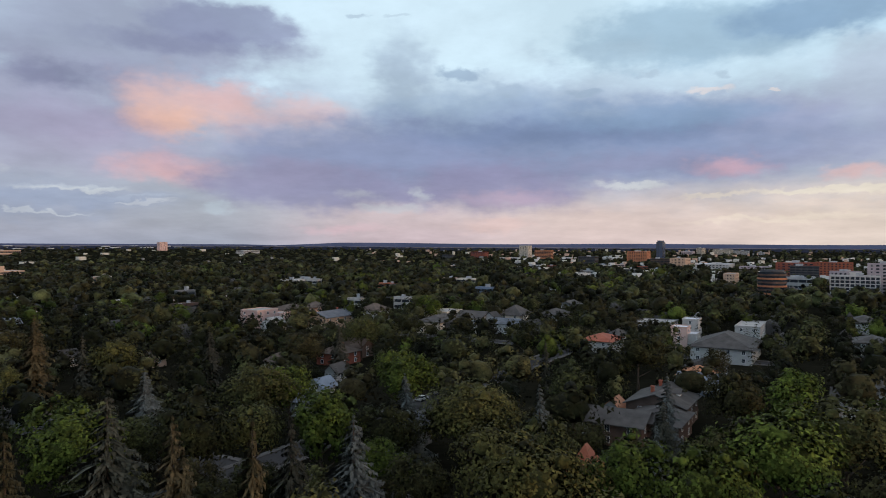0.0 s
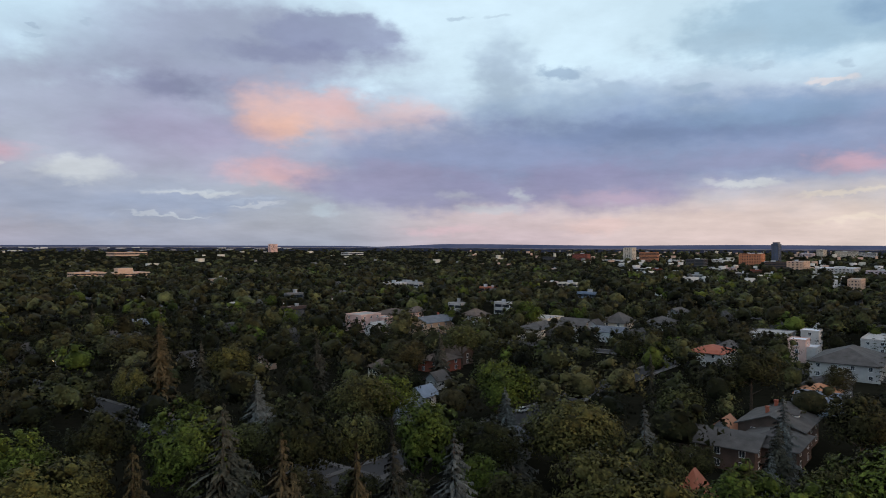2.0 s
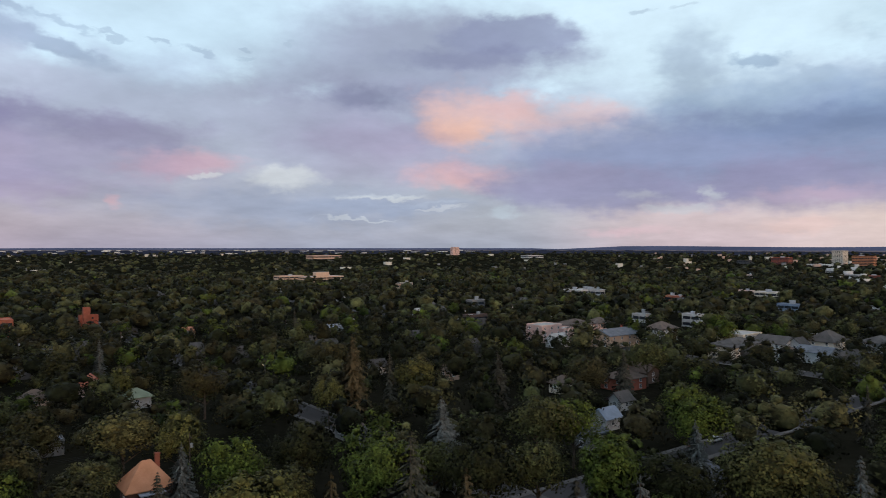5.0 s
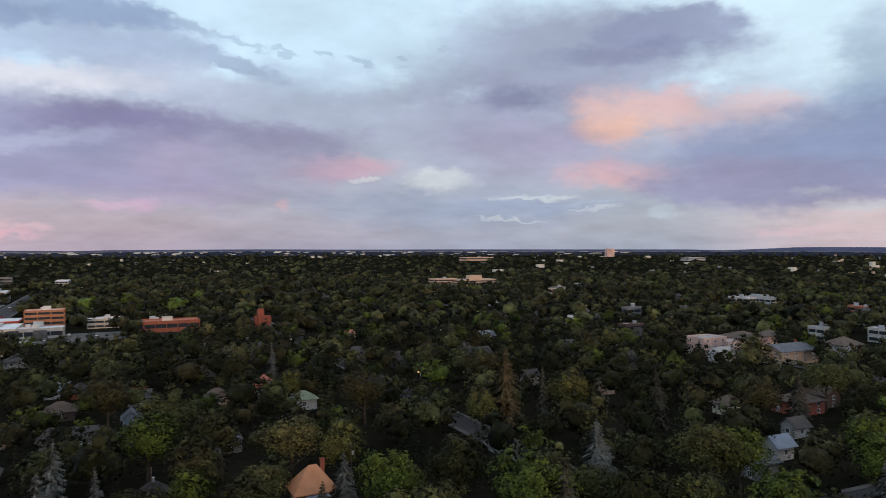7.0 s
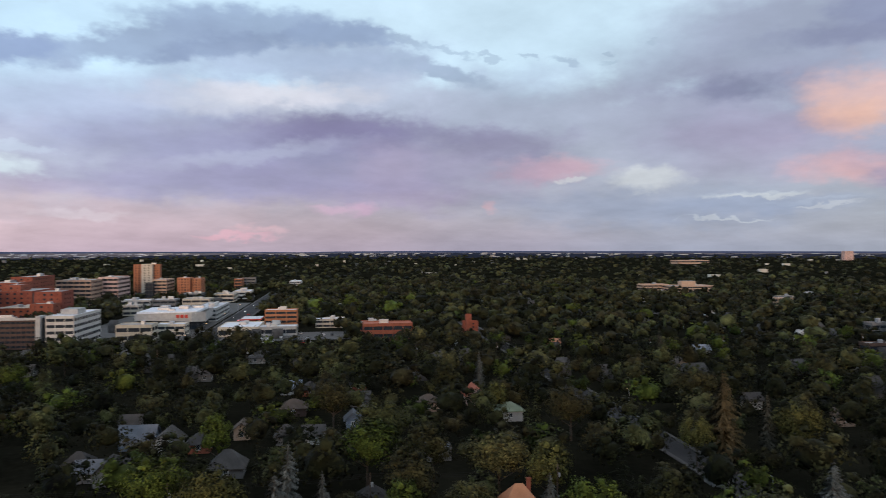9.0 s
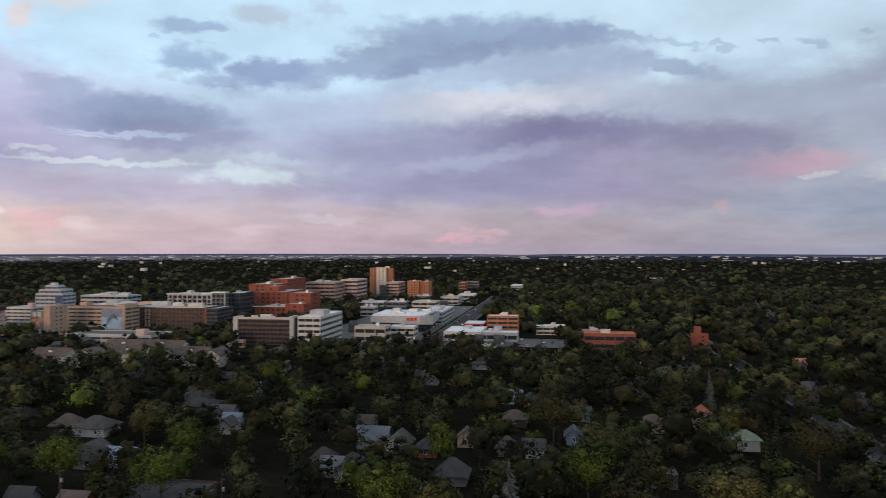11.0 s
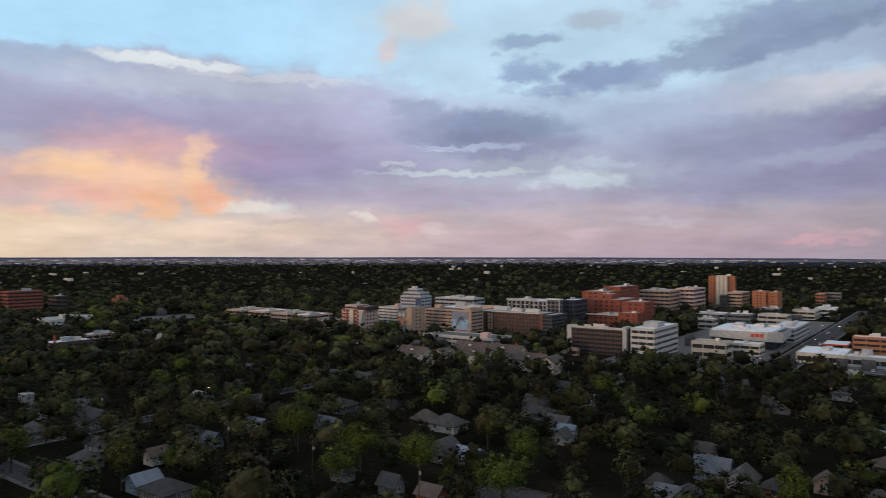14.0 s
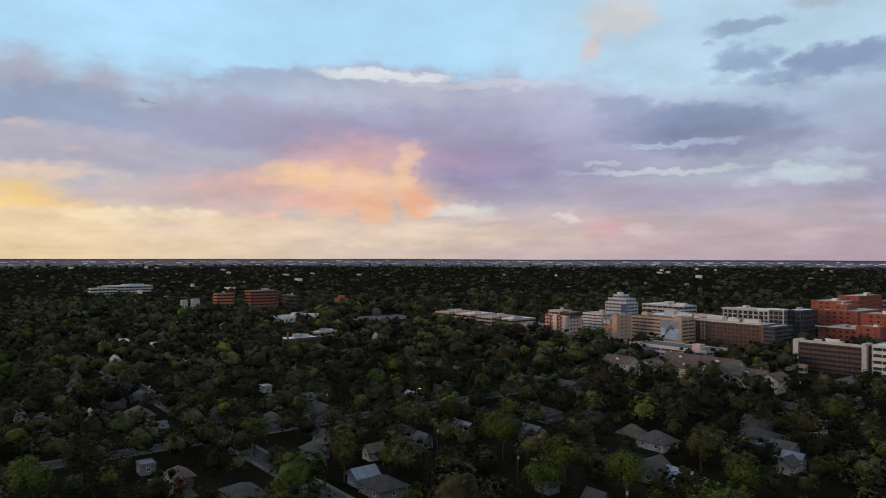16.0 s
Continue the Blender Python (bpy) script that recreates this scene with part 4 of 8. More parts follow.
def house(x, y, w, d, h=5.2, turn=60.0, roof="gable", wall="siding_grey", cover="shingle_grey", rise=2.4, chimney=0, porch=False, dormer=False, view_gap=22.0, label=""):
    """A detached house: walls, pitched roof, framed windows, chimneys, a porch or a dormer where it has one."""
    t = thing("house", pose(x, y, ground_z(x, y), 0, 0, turn), label or "%s house with %s %s roof" % (wall.replace("_", " "), cover.replace("_", " "), roof), "house", "houses of the quarter")
    bm = box_bm(-w / 2, -d / 2, 0, w / 2, d / 2, h)
    if roof == "gable":
        a, b = (w / 2, d / 2)
        pts = [((-a, -b, h), (-a, b, h), (-a, 0, h + rise)), ((a, -b, h), (a, b, h), (a, 0, h + rise))] if w >= d else [((-a, -b, h), (a, -b, h), (0, -b, h + rise)), ((-a, b, h), (a, b, h), (0, b, h + rise))]
        for q in pts:
            bm.faces.new([bm.verts.new(p) for p in q])
    part("wall", bm, M[wall], t)
    if roof == "flat":
        bm = bmesh.new()
        add_box(bm, -w / 2 - 0.1, -d / 2 - 0.1, h + 0.004, w / 2 + 0.1, d / 2 + 0.1, h + 0.16)
        part("roof", bm, M[cover], t)
        bm = bmesh.new()
        for b in ((-w / 2 - 0.14, -d / 2 - 0.14, w / 2 + 0.14, -d / 2 + 0.1), (-w / 2 - 0.14, d / 2 - 0.1, w / 2 + 0.14, d / 2 + 0.14), (-w / 2 - 0.14, -d / 2 + 0.1, -w / 2 + 0.1, d / 2 - 0.1), (w / 2 - 0.1, -d / 2 + 0.1, w / 2 + 0.14, d / 2 - 0.1)):
            add_box(bm, b[0], b[1], h - 0.1, b[2], b[3], h + 0.55)
        part("parapet", bm, M[wall], t)
    else:
        part("roof", roof_bm(roof, w, d, h, rise), M[cover], t)
    storeys = max(1, round(h / 3.0))
    win = window_mesh(1.1, 1.35)
    for fx, fy, rot in FACES:
        length = w if fx == 0 else d
        n = max(1, int(length / 5.0))
        for s in range(storeys):
            for i in range(n):
                u = (i + 0.5) / n * length - length / 2
                p = (u * -fy, fy * d / 2) if fx == 0 else (fx * w / 2, u * fx)
                f = part("window", win, None, t)
                f.matrix_basis = pose(p[0], p[1], (s + 0.55) * h / storeys, 0, 0, rot)
    for i in range(chimney):
        cx, cy = (w * (0.28 - 0.5 * i), d * 0.12)
        bm = box_bm(cx - 0.45, cy - 0.35, h * 0.6, cx + 0.45, cy + 0.35, h + rise + 0.9)
        add_box(bm, cx - 0.55, cy - 0.45, h + rise + 0.904, cx + 0.55, cy + 0.45, h + rise + 1.1)
        part("chimney", bm, M["brick_red"], t, "red brick chimney")
    if porch:
        bm = box_bm(-w * 0.3, -d / 2 - 2.6, 2.6, w * 0.3, -d / 2 - 0.004, 2.8)
        for sx in (-1, 1):
            add_box(bm, sx * w * 0.27 - 0.1, -d / 2 - 2.4, 0, sx * w * 0.27 + 0.1, -d / 2 - 2.2, 2.596)
        part("porch", bm, M["metal_blue"], t, "pale blue porch roof on posts")
    if dormer:
        bm = roof_bm("gable", 2.4, 3.0, h + rise * 0.75, 0.9, 0.25, 0.15)
        bmesh.ops.translate(bm, verts=bm.verts, vec=(0, -d * 0.22, 0))
        part("dormer_roof", bm, M[cover], t)
        part("dormer", box_bm(-1.1, -d * 0.22 - 1.3, h, 1.1, -d * 0.22 + 1.3, h + rise * 0.75), M["white"], t, "white gabled dormer")
    clear_view(x, y, max(w, d) * 0.36, view_gap)
    return t


def building(name, label, x, y, turn=60.0, category="building", view_gap=40.0, half=20.0):
    t = thing(name, pose(x, y, ground_z(x, y), 0, 0, turn), label, category)
    clear_view(x, y, half, view_gap)
    return t


def block(t, cx, cy, w, d, z0, z1, wall, cover="gravel_roof", floors=4, style="grid", bay=4.5, plant=1):
    """One box of a larger building: a core, in garages a dark one painted for the shade of open decks, its panes, and
    the wall's piers and bands proud of them, a roof deck within a parapet.
    """
    x0, y0, x1, y1 = cx - w / 2, cy - d / 2, cx + w / 2, cy + d / 2
    floors = min(floors, max(1, round((z1 - z0) / 2.9)))
    step = (z1 - z0) / floors
    body = part("wall", box_bm(x0 + 0.35, y0 + 0.35, z0, x1 - 0.35, y1 - 0.35, z1), M["panel_dark" if style in ("glass", "garage", "frame") else wall], t)
    if style == "blank":
        lat = box_bm(x0, y0, z0, x1, y1, z1 - 0.01)
        part("facade", lat, M[wall], t)
    else:
        solid = {"grid": 0.50, "strip": 0.52, "band": 0.70, "garage": 0.58, "glass": 0.14, "punch": 0.60, "frame": 0.26}[style]
        lat = bmesh.new()
        for s in range(floors):
            a = z0 + s * step
            lo = 0.0 if s == 0 else step * solid * 0.5
            zc0, zc1 = (a, a + step * solid * 0.5) if s == 0 else (a - step * solid * 0.5, a + step * solid * 0.5)
            for b in ((x0, y0, x1, y0 + 0.33), (x0, y1 - 0.33, x1, y1), (x0, y0 + 0.33, x0 + 0.33, y1 - 0.33), (x1 - 0.33, y0 + 0.33, x1, y1 - 0.33)):
                add_box(lat, b[0], b[1], zc0, b[2], b[3], zc1)
        a = z1 - step * solid * 0.5
        for b in ((x0, y0, x1, y0 + 0.33), (x0, y1 - 0.33, x1, y1), (x0, y0 + 0.33, x0 + 0.33, y1 - 0.33), (x1 - 0.33, y0 + 0.33, x1, y1 - 0.33)):
            add_box(lat, b[0], b[1], a, b[2], b[3], z1 + 0.7)
        far = math.hypot(t.location.x, t.location.y) > 800
        nx, ny = max(1, round(w / bay)), max(1, round(d / bay))
        pier = {"grid": 0.52, "strip": 0.06, "band": 0.35, "garage": 0.05, "glass": 0.07, "punch": 0.60, "frame": 0.20}[style]
        for n, length, horizontal in ((nx, w, True), (ny, d, False)):
            half = max(0.12, length / n * pier / 2)
            for i in range(n + 1):
                u = i * length / n
                lo, hi = max(0, u - half), min(length, u + half)
                if i in (0, n):
                    lo, hi = (0, max(half * 2, 0.5)) if i == 0 else (length - max(half * 2, 0.5), length)
                for side in (0, 1):
                    if horizontal:
                        yy = (y0 + 0.02, y0 + 0.34) if side == 0 else (y1 - 0.34, y1 - 0.02)
                        add_box(lat, x0 + lo, yy[0], z0, x0 + hi, yy[1], z1)
                    else:
                        xx = (x0 + 0.02, x0 + 0.34) if side == 0 else (x1 - 0.34, x1 - 0.02)
                        add_box(lat, xx[0], y0 + lo, z0, xx[1], y0 + hi, z1)
        part("facade", lat, M[wall], t)
        ph = step * (1 - solid) * 0.98
        glass = M["glass_blue"] if t.name.startswith("office_tower") else M["glass"]
        for n, length, horizontal in ((nx, w, True), (ny, d, False)):
            if style == "garage":
                break
            pw = length / n * {"grid": 0.50, "punch": 0.42}.get(style, 0.92)
            key = ("pane", round(pw, 2), round(ph, 2), horizontal, style == "glass")
            if key not in WINDOW:
                WINDOW[key] = mesh_of("window", box_bm(-pw / 2, -0.04, -ph / 2, pw / 2, 0.04, ph / 2) if horizontal else box_bm(-0.04, -pw / 2, -ph / 2, 0.04, pw / 2, ph / 2), glass)
            whole = far or style in ("strip", "glass", "band", "frame")
            if whole:
                key = ("ribbon", round(length, 2), round(ph, 2), horizontal, style == "glass")
                if key not in WINDOW:
                    lw = length - 1.0
                    WINDOW[key] = mesh_of("window", box_bm(-lw / 2, -0.04, -ph / 2, lw / 2, 0.04, ph / 2) if horizontal else box_bm(-0.04, -lw / 2, -ph / 2, 0.04, lw / 2, ph / 2), glass)
            for s in range(floors):
                z = z0 + (s + 0.5) * step
                for i in range(1 if whole else n):
                    u = length / 2 if whole else (i + 0.5) * length / n
                    for side in (0, 1):
                        o = part("window", WINDOW[key], None, t)
                        o.location = (x0 + u, y0 + 0.30 if side == 0 else y1 - 0.30, z) if horizontal else (x0 + 0.30 if side == 0 else x1 - 0.30, y0 + u, z)
    deck = box_bm(x0 + 0.36, y0 + 0.36, z1 + 0.004, x1 - 0.36, y1 - 0.36, z1 + 0.2)
    part("roof", deck, M[cover], t)
    gen = random.Random(int(w * 10 + d * 7))
    for i in range(plant):
        pw, pd, ph = gen.uniform(0.08, 0.22) * w, gen.uniform(0.12, 0.3) * d, gen.uniform(1.4, 3.2)
        px, py = x0 + w * gen.uniform(0.2, 0.7), y0 + d * gen.uniform(0.25, 0.6)
        bm = box_bm(px, py, z1 + 0.204, px + pw, py + pd, z1 + ph)
        add_box(bm, px - 0.15, py - 0.15, z1 + ph + 0.004, px + pw + 0.15, py + pd + 0.15, z1 + ph + 0.25)
        part("rooftop_unit", bm, M["concrete_pale"] if i % 2 else M["metal"], t)
    return body


def round_tower(x, y, radius, height, floors):
    """A round office tower: a dark glass drum with a brick band at every floor."""
    t = thing("office_tower", pose(x, y, ground_z(x, y)), "round brown brick office tower with ribbon windows", "building")
    clear_view(x, y, radius, 110)

    def drum(r0, z0, z1, n=40):
        bm = bmesh.new()
        lo = [bm.verts.new((math.cos(a) * r0, math.sin(a) * r0, z0)) for a in np.arange(n) * 2 * math.pi / n]
        hi = [bm.verts.new((v.co.x, v.co.y, z1)) for v in lo]
        bm.faces.new(hi)
        bm.faces.new(lo[::-1])
        for i in range(n):
            bm.faces.new((lo[i], lo[(i + 1) % n], hi[(i + 1) % n], hi[i]))
        return bm

    part("window_drum", drum(radius - 0.5, 0, height), M["glass"], t)
    step = height / floors
    for s in range(floors):
        part("band", drum(radius, s * step, s * step + step * 0.48), M["brick_brown"] if s % 2 else M["brick_orange"], t)
    part("roof", drum(radius * 0.8, height + 0.004, height + 1.6), M["panel_dark"], t)
    return t


def cinema(u, v):
    """A cinema: a dark glazed foyer under a white angular box that leans out at its corner, with units on its white roof."""
    x, y = grid(u, v)
    t = building("cinema", "white angular cinema over a dark glass base", x, y, view_gap=60, half=26)
    w, d = 48.0, 50.0
    block(t, -1.0, 1.0, w - 5, d - 5, 0, 6.4, "panel_dark", "gravel_roof", 2, "glass", 5, 0)
    bm = bmesh.new()
    rows = []
    for px, py, z0, z1 in ((-w / 2, -d / 2, 7.6, 12.4), (w / 2 - 7, -d / 2 - 1.5, 6.2, 13.2), (w / 2 + 1.5, -d / 2 + 9, 5.2, 13.0), (w / 2, d / 2, 6.8, 12.6), (-w / 2, d / 2, 7.0, 12.4)):
        rows.append((bm.verts.new((px, py, z0)), bm.verts.new((px, py, z1))))
    for a, b in zip(rows, rows[1:] + rows[:1]):
        bm.faces.new((a[0], b[0], b[1], a[1]))
    bm.faces.new([r[0] for r in rows][::-1])
    part("upper_box", bm, M["siding_white"], t, "white panelled upper storey")
    part("roof", box_bm(-w / 2 + 1, -d / 2 + 2, 12.0, w / 2 - 4, d / 2 - 1, 13.6), M["membrane_white"], t)
    for i, (ux, uy, sx, sy, h) in enumerate(((-12, -8, 9, 6, 2.0), (2, 2, 7, 9, 2.4), (9, 12, 10, 5, 1.6), (-14, 10, 6, 8, 2.2), (-3, -14, 5, 4, 1.4))):
        part("rooftop_unit", box_bm(ux, uy, 13.604, ux + sx, uy + sy, 13.6 + h), M["metal"], t)
    for k in range(3):
        bm = box_bm(6.0 + k * 3.1, -d / 2 - 1.75, 9.2, 8.4 + k * 3.1, -d / 2 - 1.2, 11.6)
        part("sign_bar", bm, M["sign_red"], t, "red sign shape on the white wall")


def retail_long(u, v):
    t = building("retail_building", "long white retail building beside the avenue", *grid(u, v), view_gap=40, half=14)
    block(t, 0, 0, 20, 70, 0, 10.5, "siding_white", "membrane_white", 3, "strip", 8, 4)


def fuel_canopy(u, v):
    """A filling station: a red-edged canopy on posts."""
    t = building("filling_station", "filling station canopy with a red fascia on posts", *grid(u, v), view_gap=40, half=12)
    part("canopy", box_bm(-8, -12, 4.6, 8, 12, 5.6), M["sign_red"], t, "red canopy edge")
    part("canopy_roof", box_bm(-7.6, -11.6, 5.604, 7.6, 11.6, 5.75), M["membrane_white"], t)
    for px in (-5, 5):
        for py in (-8, 0, 8):
            part("post", box_bm(px - 0.25, py - 0.25, 0, px + 0.25, py + 0.25, 4.596), M["white"], t)


# streets of the grid, the wide avenue among them
for u, width, v0, v1 in ((-278, 8, 20, 900), (-88, 16, 440, 1000), (100, 8, 20, 700), (290, 8, 20, 700), (480, 8, 20, 700)):
    pts = [grid(u, v) for v in np.linspace(v0, v1, 12)]
    road("road", pts, width, 0.05, "grey asphalt avenue with cars" if width > 10 else "grey asphalt street between the trees")
    CLEAR.append((*pts[0], *pts[-1], 9.0 if width > 10 else 0.1))
for v in (103,):
    pts = [grid(u, v) for u in np.linspace(-640, 640, 14)]
    road("road", pts, 7.5, 0.06)
    CLEAR.append((*pts[0], *pts[-1], 0.1))
# the paved commercial quarter along the avenue
for u0, v0, u1, v1, half in ((-125, 470, -125, 800, 22), (-60, 450, -60, 640, 16), (-165, 520, -165, 700, 18)):
    CLEAR.append((*grid(u0, v0), *grid(u1, v1), half))
bm = bmesh.new()
bm.faces.new([bm.verts.new((*grid(u, v), 0.03)) for u, v in ((-100, 430), (-100, 820), (-190, 820), (-190, 430))][::-1])
tagged(new("parking_lot", mesh_of("parking_lot", bm, M["concrete"])), "grey parking lots between the shops", "pavement", kind="structure")

for u0, v0, w, d, label in ((-25, 500, 62, 46, "grey parking lot behind the shops"), (-710, 452, 60, 84, "grey parking lot of the far shops")):
    x, y = grid(u0, v0)
    bm = bmesh.new()
    bm.faces.new([bm.verts.new((*grid(u0 + a * w / 2, v0 + b * d / 2), 0.04)) for a, b in ((-1, -1), (-1, 1), (1, 1), (1, -1))])
    tagged(new("parking_lot", mesh_of("parking_lot", bm, M["concrete"])), label, "pavement", kind="structure")
    CLEAR.append((x, y, x * 0.87, y * 0.87, 24))

# ---- buildings, one by one ----
def slab(t, name, b, material, label=""):
    return part(name, box_bm(*b), M[material], t, label)


t = building("apartment_building", "pink and white apartment block with red balconies", -632.0, -143.5, view_gap=24, half=13.1)
block(t, 0.0, 0.0, 26.2, 20.1, 0, 19.6, "stucco_pink", "gravel_roof", 6, "grid", 4.4, 0)
block(t, 9.0, 1.0, 12.0, 16.0, 19.8, 22.6, "brick_brown", "gravel_roof", 1, "strip", 4, 0)
block(t, -5.0, 1.0, 14.0, 16.0, 19.8, 23.4, "stucco_pink", "gravel_roof", 1, "strip", 4, 1)
slab(t, "stair_bay", (-2.2, -11.6, 0, 2.2, -10.06, 21.0), "stucco_cream", "cream stair bay up the front")
slab(t, "corner_bay", (9.4, -11.2, 0, 12.9, -10.06, 18.2), "siding_white", "white corner bay")
for k in range(6):
    for bx in (-10.6, -5.4, 4.4):
        slab(t, "balcony", (bx - 1.9, -11.7, 3.0 + k * 3.2, bx + 1.9, -10.06, 4.1 + k * 3.2), "brick_red", "red balcony front")
t = building("parking_garage", "banded concrete parking garage with a pink stair head", -695.1, -122.9, view_gap=40, half=12.7)
block(t, 0.0, 0.0, 25.4, 20.1, 0, 17.3, "concrete_pale", "gravel_roof", 6, "garage", 6, 0)
slab(t, "stair_head", (8.0, -9.0, 17.6, 12.0, -4.0, 21.5), "stucco_pink", "pink stair head")
t = building("apartment_building", "grey apartment building with orange panels and a tan end", -602.0, -92.2, view_gap=30, half=7.9)
block(t, -2.6, 0.0, 10.6, 18.0, 0, 20.6, "siding_grey", "gravel_roof", 7, "punch", 3.4, 0)
block(t, 5.4, 0.6, 5.2, 19.0, 0, 23.8, "stucco_tan", "gravel_roof", 8, "punch", 5, 1)
for px, z0, z1, paint in ((-5.2, 11.8, 16.6, "tile_orange"), (-1.8, 8.8, 13.6, "tile_orange"), (-5.8, 3.0, 7.6, "tile_orange"), (0.8, 13.2, 16.4, "tile_orange"), (-4.6, 17.0, 20.0, "siding_white"), (-0.6, 16.8, 20.2, "siding_white"), (-4.4, 7.8, 9.4, "siding_white"), (-0.8, 4.2, 7.4, "siding_white")):
    slab(t, "facade_panel", (px - 1.35, -9.24, z0, px + 1.35, -9.02, z1), paint, "white panel" if paint == "siding_white" else "orange panel")
for k in range(3):
    slab(t, "balcony", (-7.6, -9.9, 9.3 + k * 3.0, -4.4, -9.26, 10.2 + k * 3.0), "panel_dark", "dark balcony rail")
t = building("office_tower", "white stepped office tower with blue glass side", -727.6, -106.0, view_gap=40, half=13.8)
block(t, 0.0, 0.0, 27.6, 17.0, 0, 26.5, "siding_white", "membrane_white", 8, "strip", 5, 0)
block(t, -0.9, 1.7, 22.0, 16.2, 0, 30.2, "siding_white", "membrane_white", 9, "strip", 5, 0)
block(t, -1.8, 1.6, 12.1, 9.9, 0, 33.8, "siding_white", "membrane_white", 10, "strip", 5, 0)
slab(t, "lift_head", (-4.6, -1.0, 34.1, -0.4, 4.0, 36.6), "concrete_pale", "pale lift head")
slab(t, "glass_corner", (6.4, -8.9, 2.0, 13.9, -8.52, 25.6), "glass_blue", "blue glass corner")
t = building("parking_garage", "long tan concrete parking garage with open decks", -622.7, -52.4, view_gap=28, half=30.2)
block(t, -5.0, 0.0, 50.0, 19.3, 0, 21.0, "stucco_tan", "concrete", 7, "garage", 9, 0)
block(t, 16.2, -0.6, 6.4, 18.4, 0, 22.6, "stucco_tan", "gravel_roof", 6, "punch", 6, 0)
slab(t, "stair_head", (-28.0, 2.0, 21.3, -22.0, 8.0, 24.0), "stucco_tan")
slab(t, "ramp_head", (2.0, 3.0, 21.3, 12.0, 8.0, 23.4), "concrete_pale")
mural = slab(t, "mural", (-0.4, -10.0, 4.2, 17.6, -9.84, 20.0), "mural", "painted mural of pale blue sky and grey rock")
slab(mural, "mural_sky", (-0.4, -10.06, 13.6, 17.6, -10.01, 20.0), "metal_blue", "blue upper field")
arc = bmesh.new()
row = []
for i in range(19):
    k = i / 18
    cx, cz, half = 3.0 + 11.5 * k, 6.0 + 8.6 * math.sin(k * 2.5) ** 1.2, 0.5 + 1.5 * math.sin(k * math.pi)
    row.append((arc.verts.new((cx, -10.10, cz - half)), arc.verts.new((cx, -10.10, cz + half))))
for p, q in zip(row, row[1:]):
    arc.faces.new((p[0], q[0], q[1], p[1]))
bmesh.ops.solidify(arc, geom=arc.faces[:], thickness=0.03)
part("mural_swoop", arc, M["siding_blue"], mural, "grey-blue painted swoop")
t = building("hotel", "long dark brown brick hotel with a flat pale roof", -628.7, 3.0, view_gap=28, half=32.3)
block(t, -5.5, 0.0, 68.0, 27.5, 0, 18.8, "brick_brown", "gravel_roof", 6, "punch", 3.4, 3)
# end block coloured dark, standing in for the hotel's shaded north side
block(t, 33.4, -1.0, 9.4, 29.0, 0, 18.2, "panel_dark", "gravel_roof", 6, "strip", 4, 0)
slab(t, "pier", (27.4, -15.2, 0, 29.4, -13.8, 19.8), "brick_red", "dark red pier by the entrance")
for k in range(5):
    for bx in (-26.0, -23.0):
        slab(t, "bay_frame", (bx, -14.3, 3.4 + k * 3.0, bx + 1.5, -13.8, 5.8 + k * 3.0), "stucco_tan", "pale window bay")
for b in ((-39.6, -13.95, 19.0, 28.6, -13.77, 19.7), (-30.0, 2.0, 19.1, -16.0, 9.0, 22.4), (4.0, 0.0, 19.1, 15.0, 8.0, 21.6)):
    slab(t, "cornice" if b[0] < -35 else "roof_house", b, "concrete_pale", "pale cornice" if b[0] < -35 else "pale roof house")
t = building("apartment_building", "white framed apartment building with dark balconies", -681.9, 15.3, view_gap=40, half=21.3)
block(t, 0.0, 0.0, 42.7, 27.0, 0, 26.0, "siding_white", "membrane_white", 7, "frame", 5, 2)
slab(t, "frame_top", (-22.0, -14.6, 26.2, 8.0, -8.0, 27.4), "siding_white", "white projecting roof frame")
for k in range(6):
    for bx in (-16.0, -6.0, 4.0, 14.0):
        slab(t, "balcony", (bx - 1.8, -14.4, 3.4 + k * 3.7, bx + 1.8, -13.56, 4.5 + k * 3.7), "siding_grey" if k % 2 else "panel_dark", "grey balcony")
block(t, 35.0, -25.4, 12.9, 6.4, 0, 28.0, "siding_grey", "membrane_white", 8, "frame", 4, 0)
slab(t, "white_frame", (28.2, -29.2, 8.0, 29.4, -28.66, 28.9), "siding_white", "white frame edge")
slab(t, "white_frame", (40.8, -29.2, 8.0, 41.8, -28.66, 28.9), "siding_white", "white frame edge")
slab(t, "white_cap", (28.0, -29.3, 28.92, 42.0, -22.0, 29.8), "membrane_white")
block(t, 23.2, 40.1, 13.4, 31.6, 0, 25.0, "panel_dark", "membrane_white", 6, "frame", 5, 1)
for cx, cy in ((-642.4, 32.9), (-705.0, 55.4)):
    clear_view(cx, cy, 8.0, 40)
t = building("hospital", "stepped red brick hospital with flat roofs", -747.2, 106.7, view_gap=40, half=25.5)
block(t, -8.0, 0.0, 35.0, 53.1, 0, 23.4, "brick_red", "gravel_roof", 6, "punch", 5.5, 1)
block(t, 17.6, 4.0, 15.6, 44.0, 0, 19.0, "brick_red", "gravel_roof", 5, "punch", 5.5, 1)
block(t, -12.0, -6.0, 16.0, 22.0, 23.7, 28.4, "brick_red", "gravel_roof", 1, "punch", 5.5, 1)
block(t, -33.2, 35.5, 31.3, 51.0, 0, 29.2, "brick_red", "gravel_roof", 8, "punch", 6, 1)
block(t, -27.9, 69.6, 19.8, 54.6, 0, 33.4, "brick_red", "gravel_roof", 9, "punch", 6, 1)
block(t, 32.3, -38.1, 22.3, 27.7, 0, 24.0, "brick_red", "gravel_roof", 6, "punch", 5.5, 1)
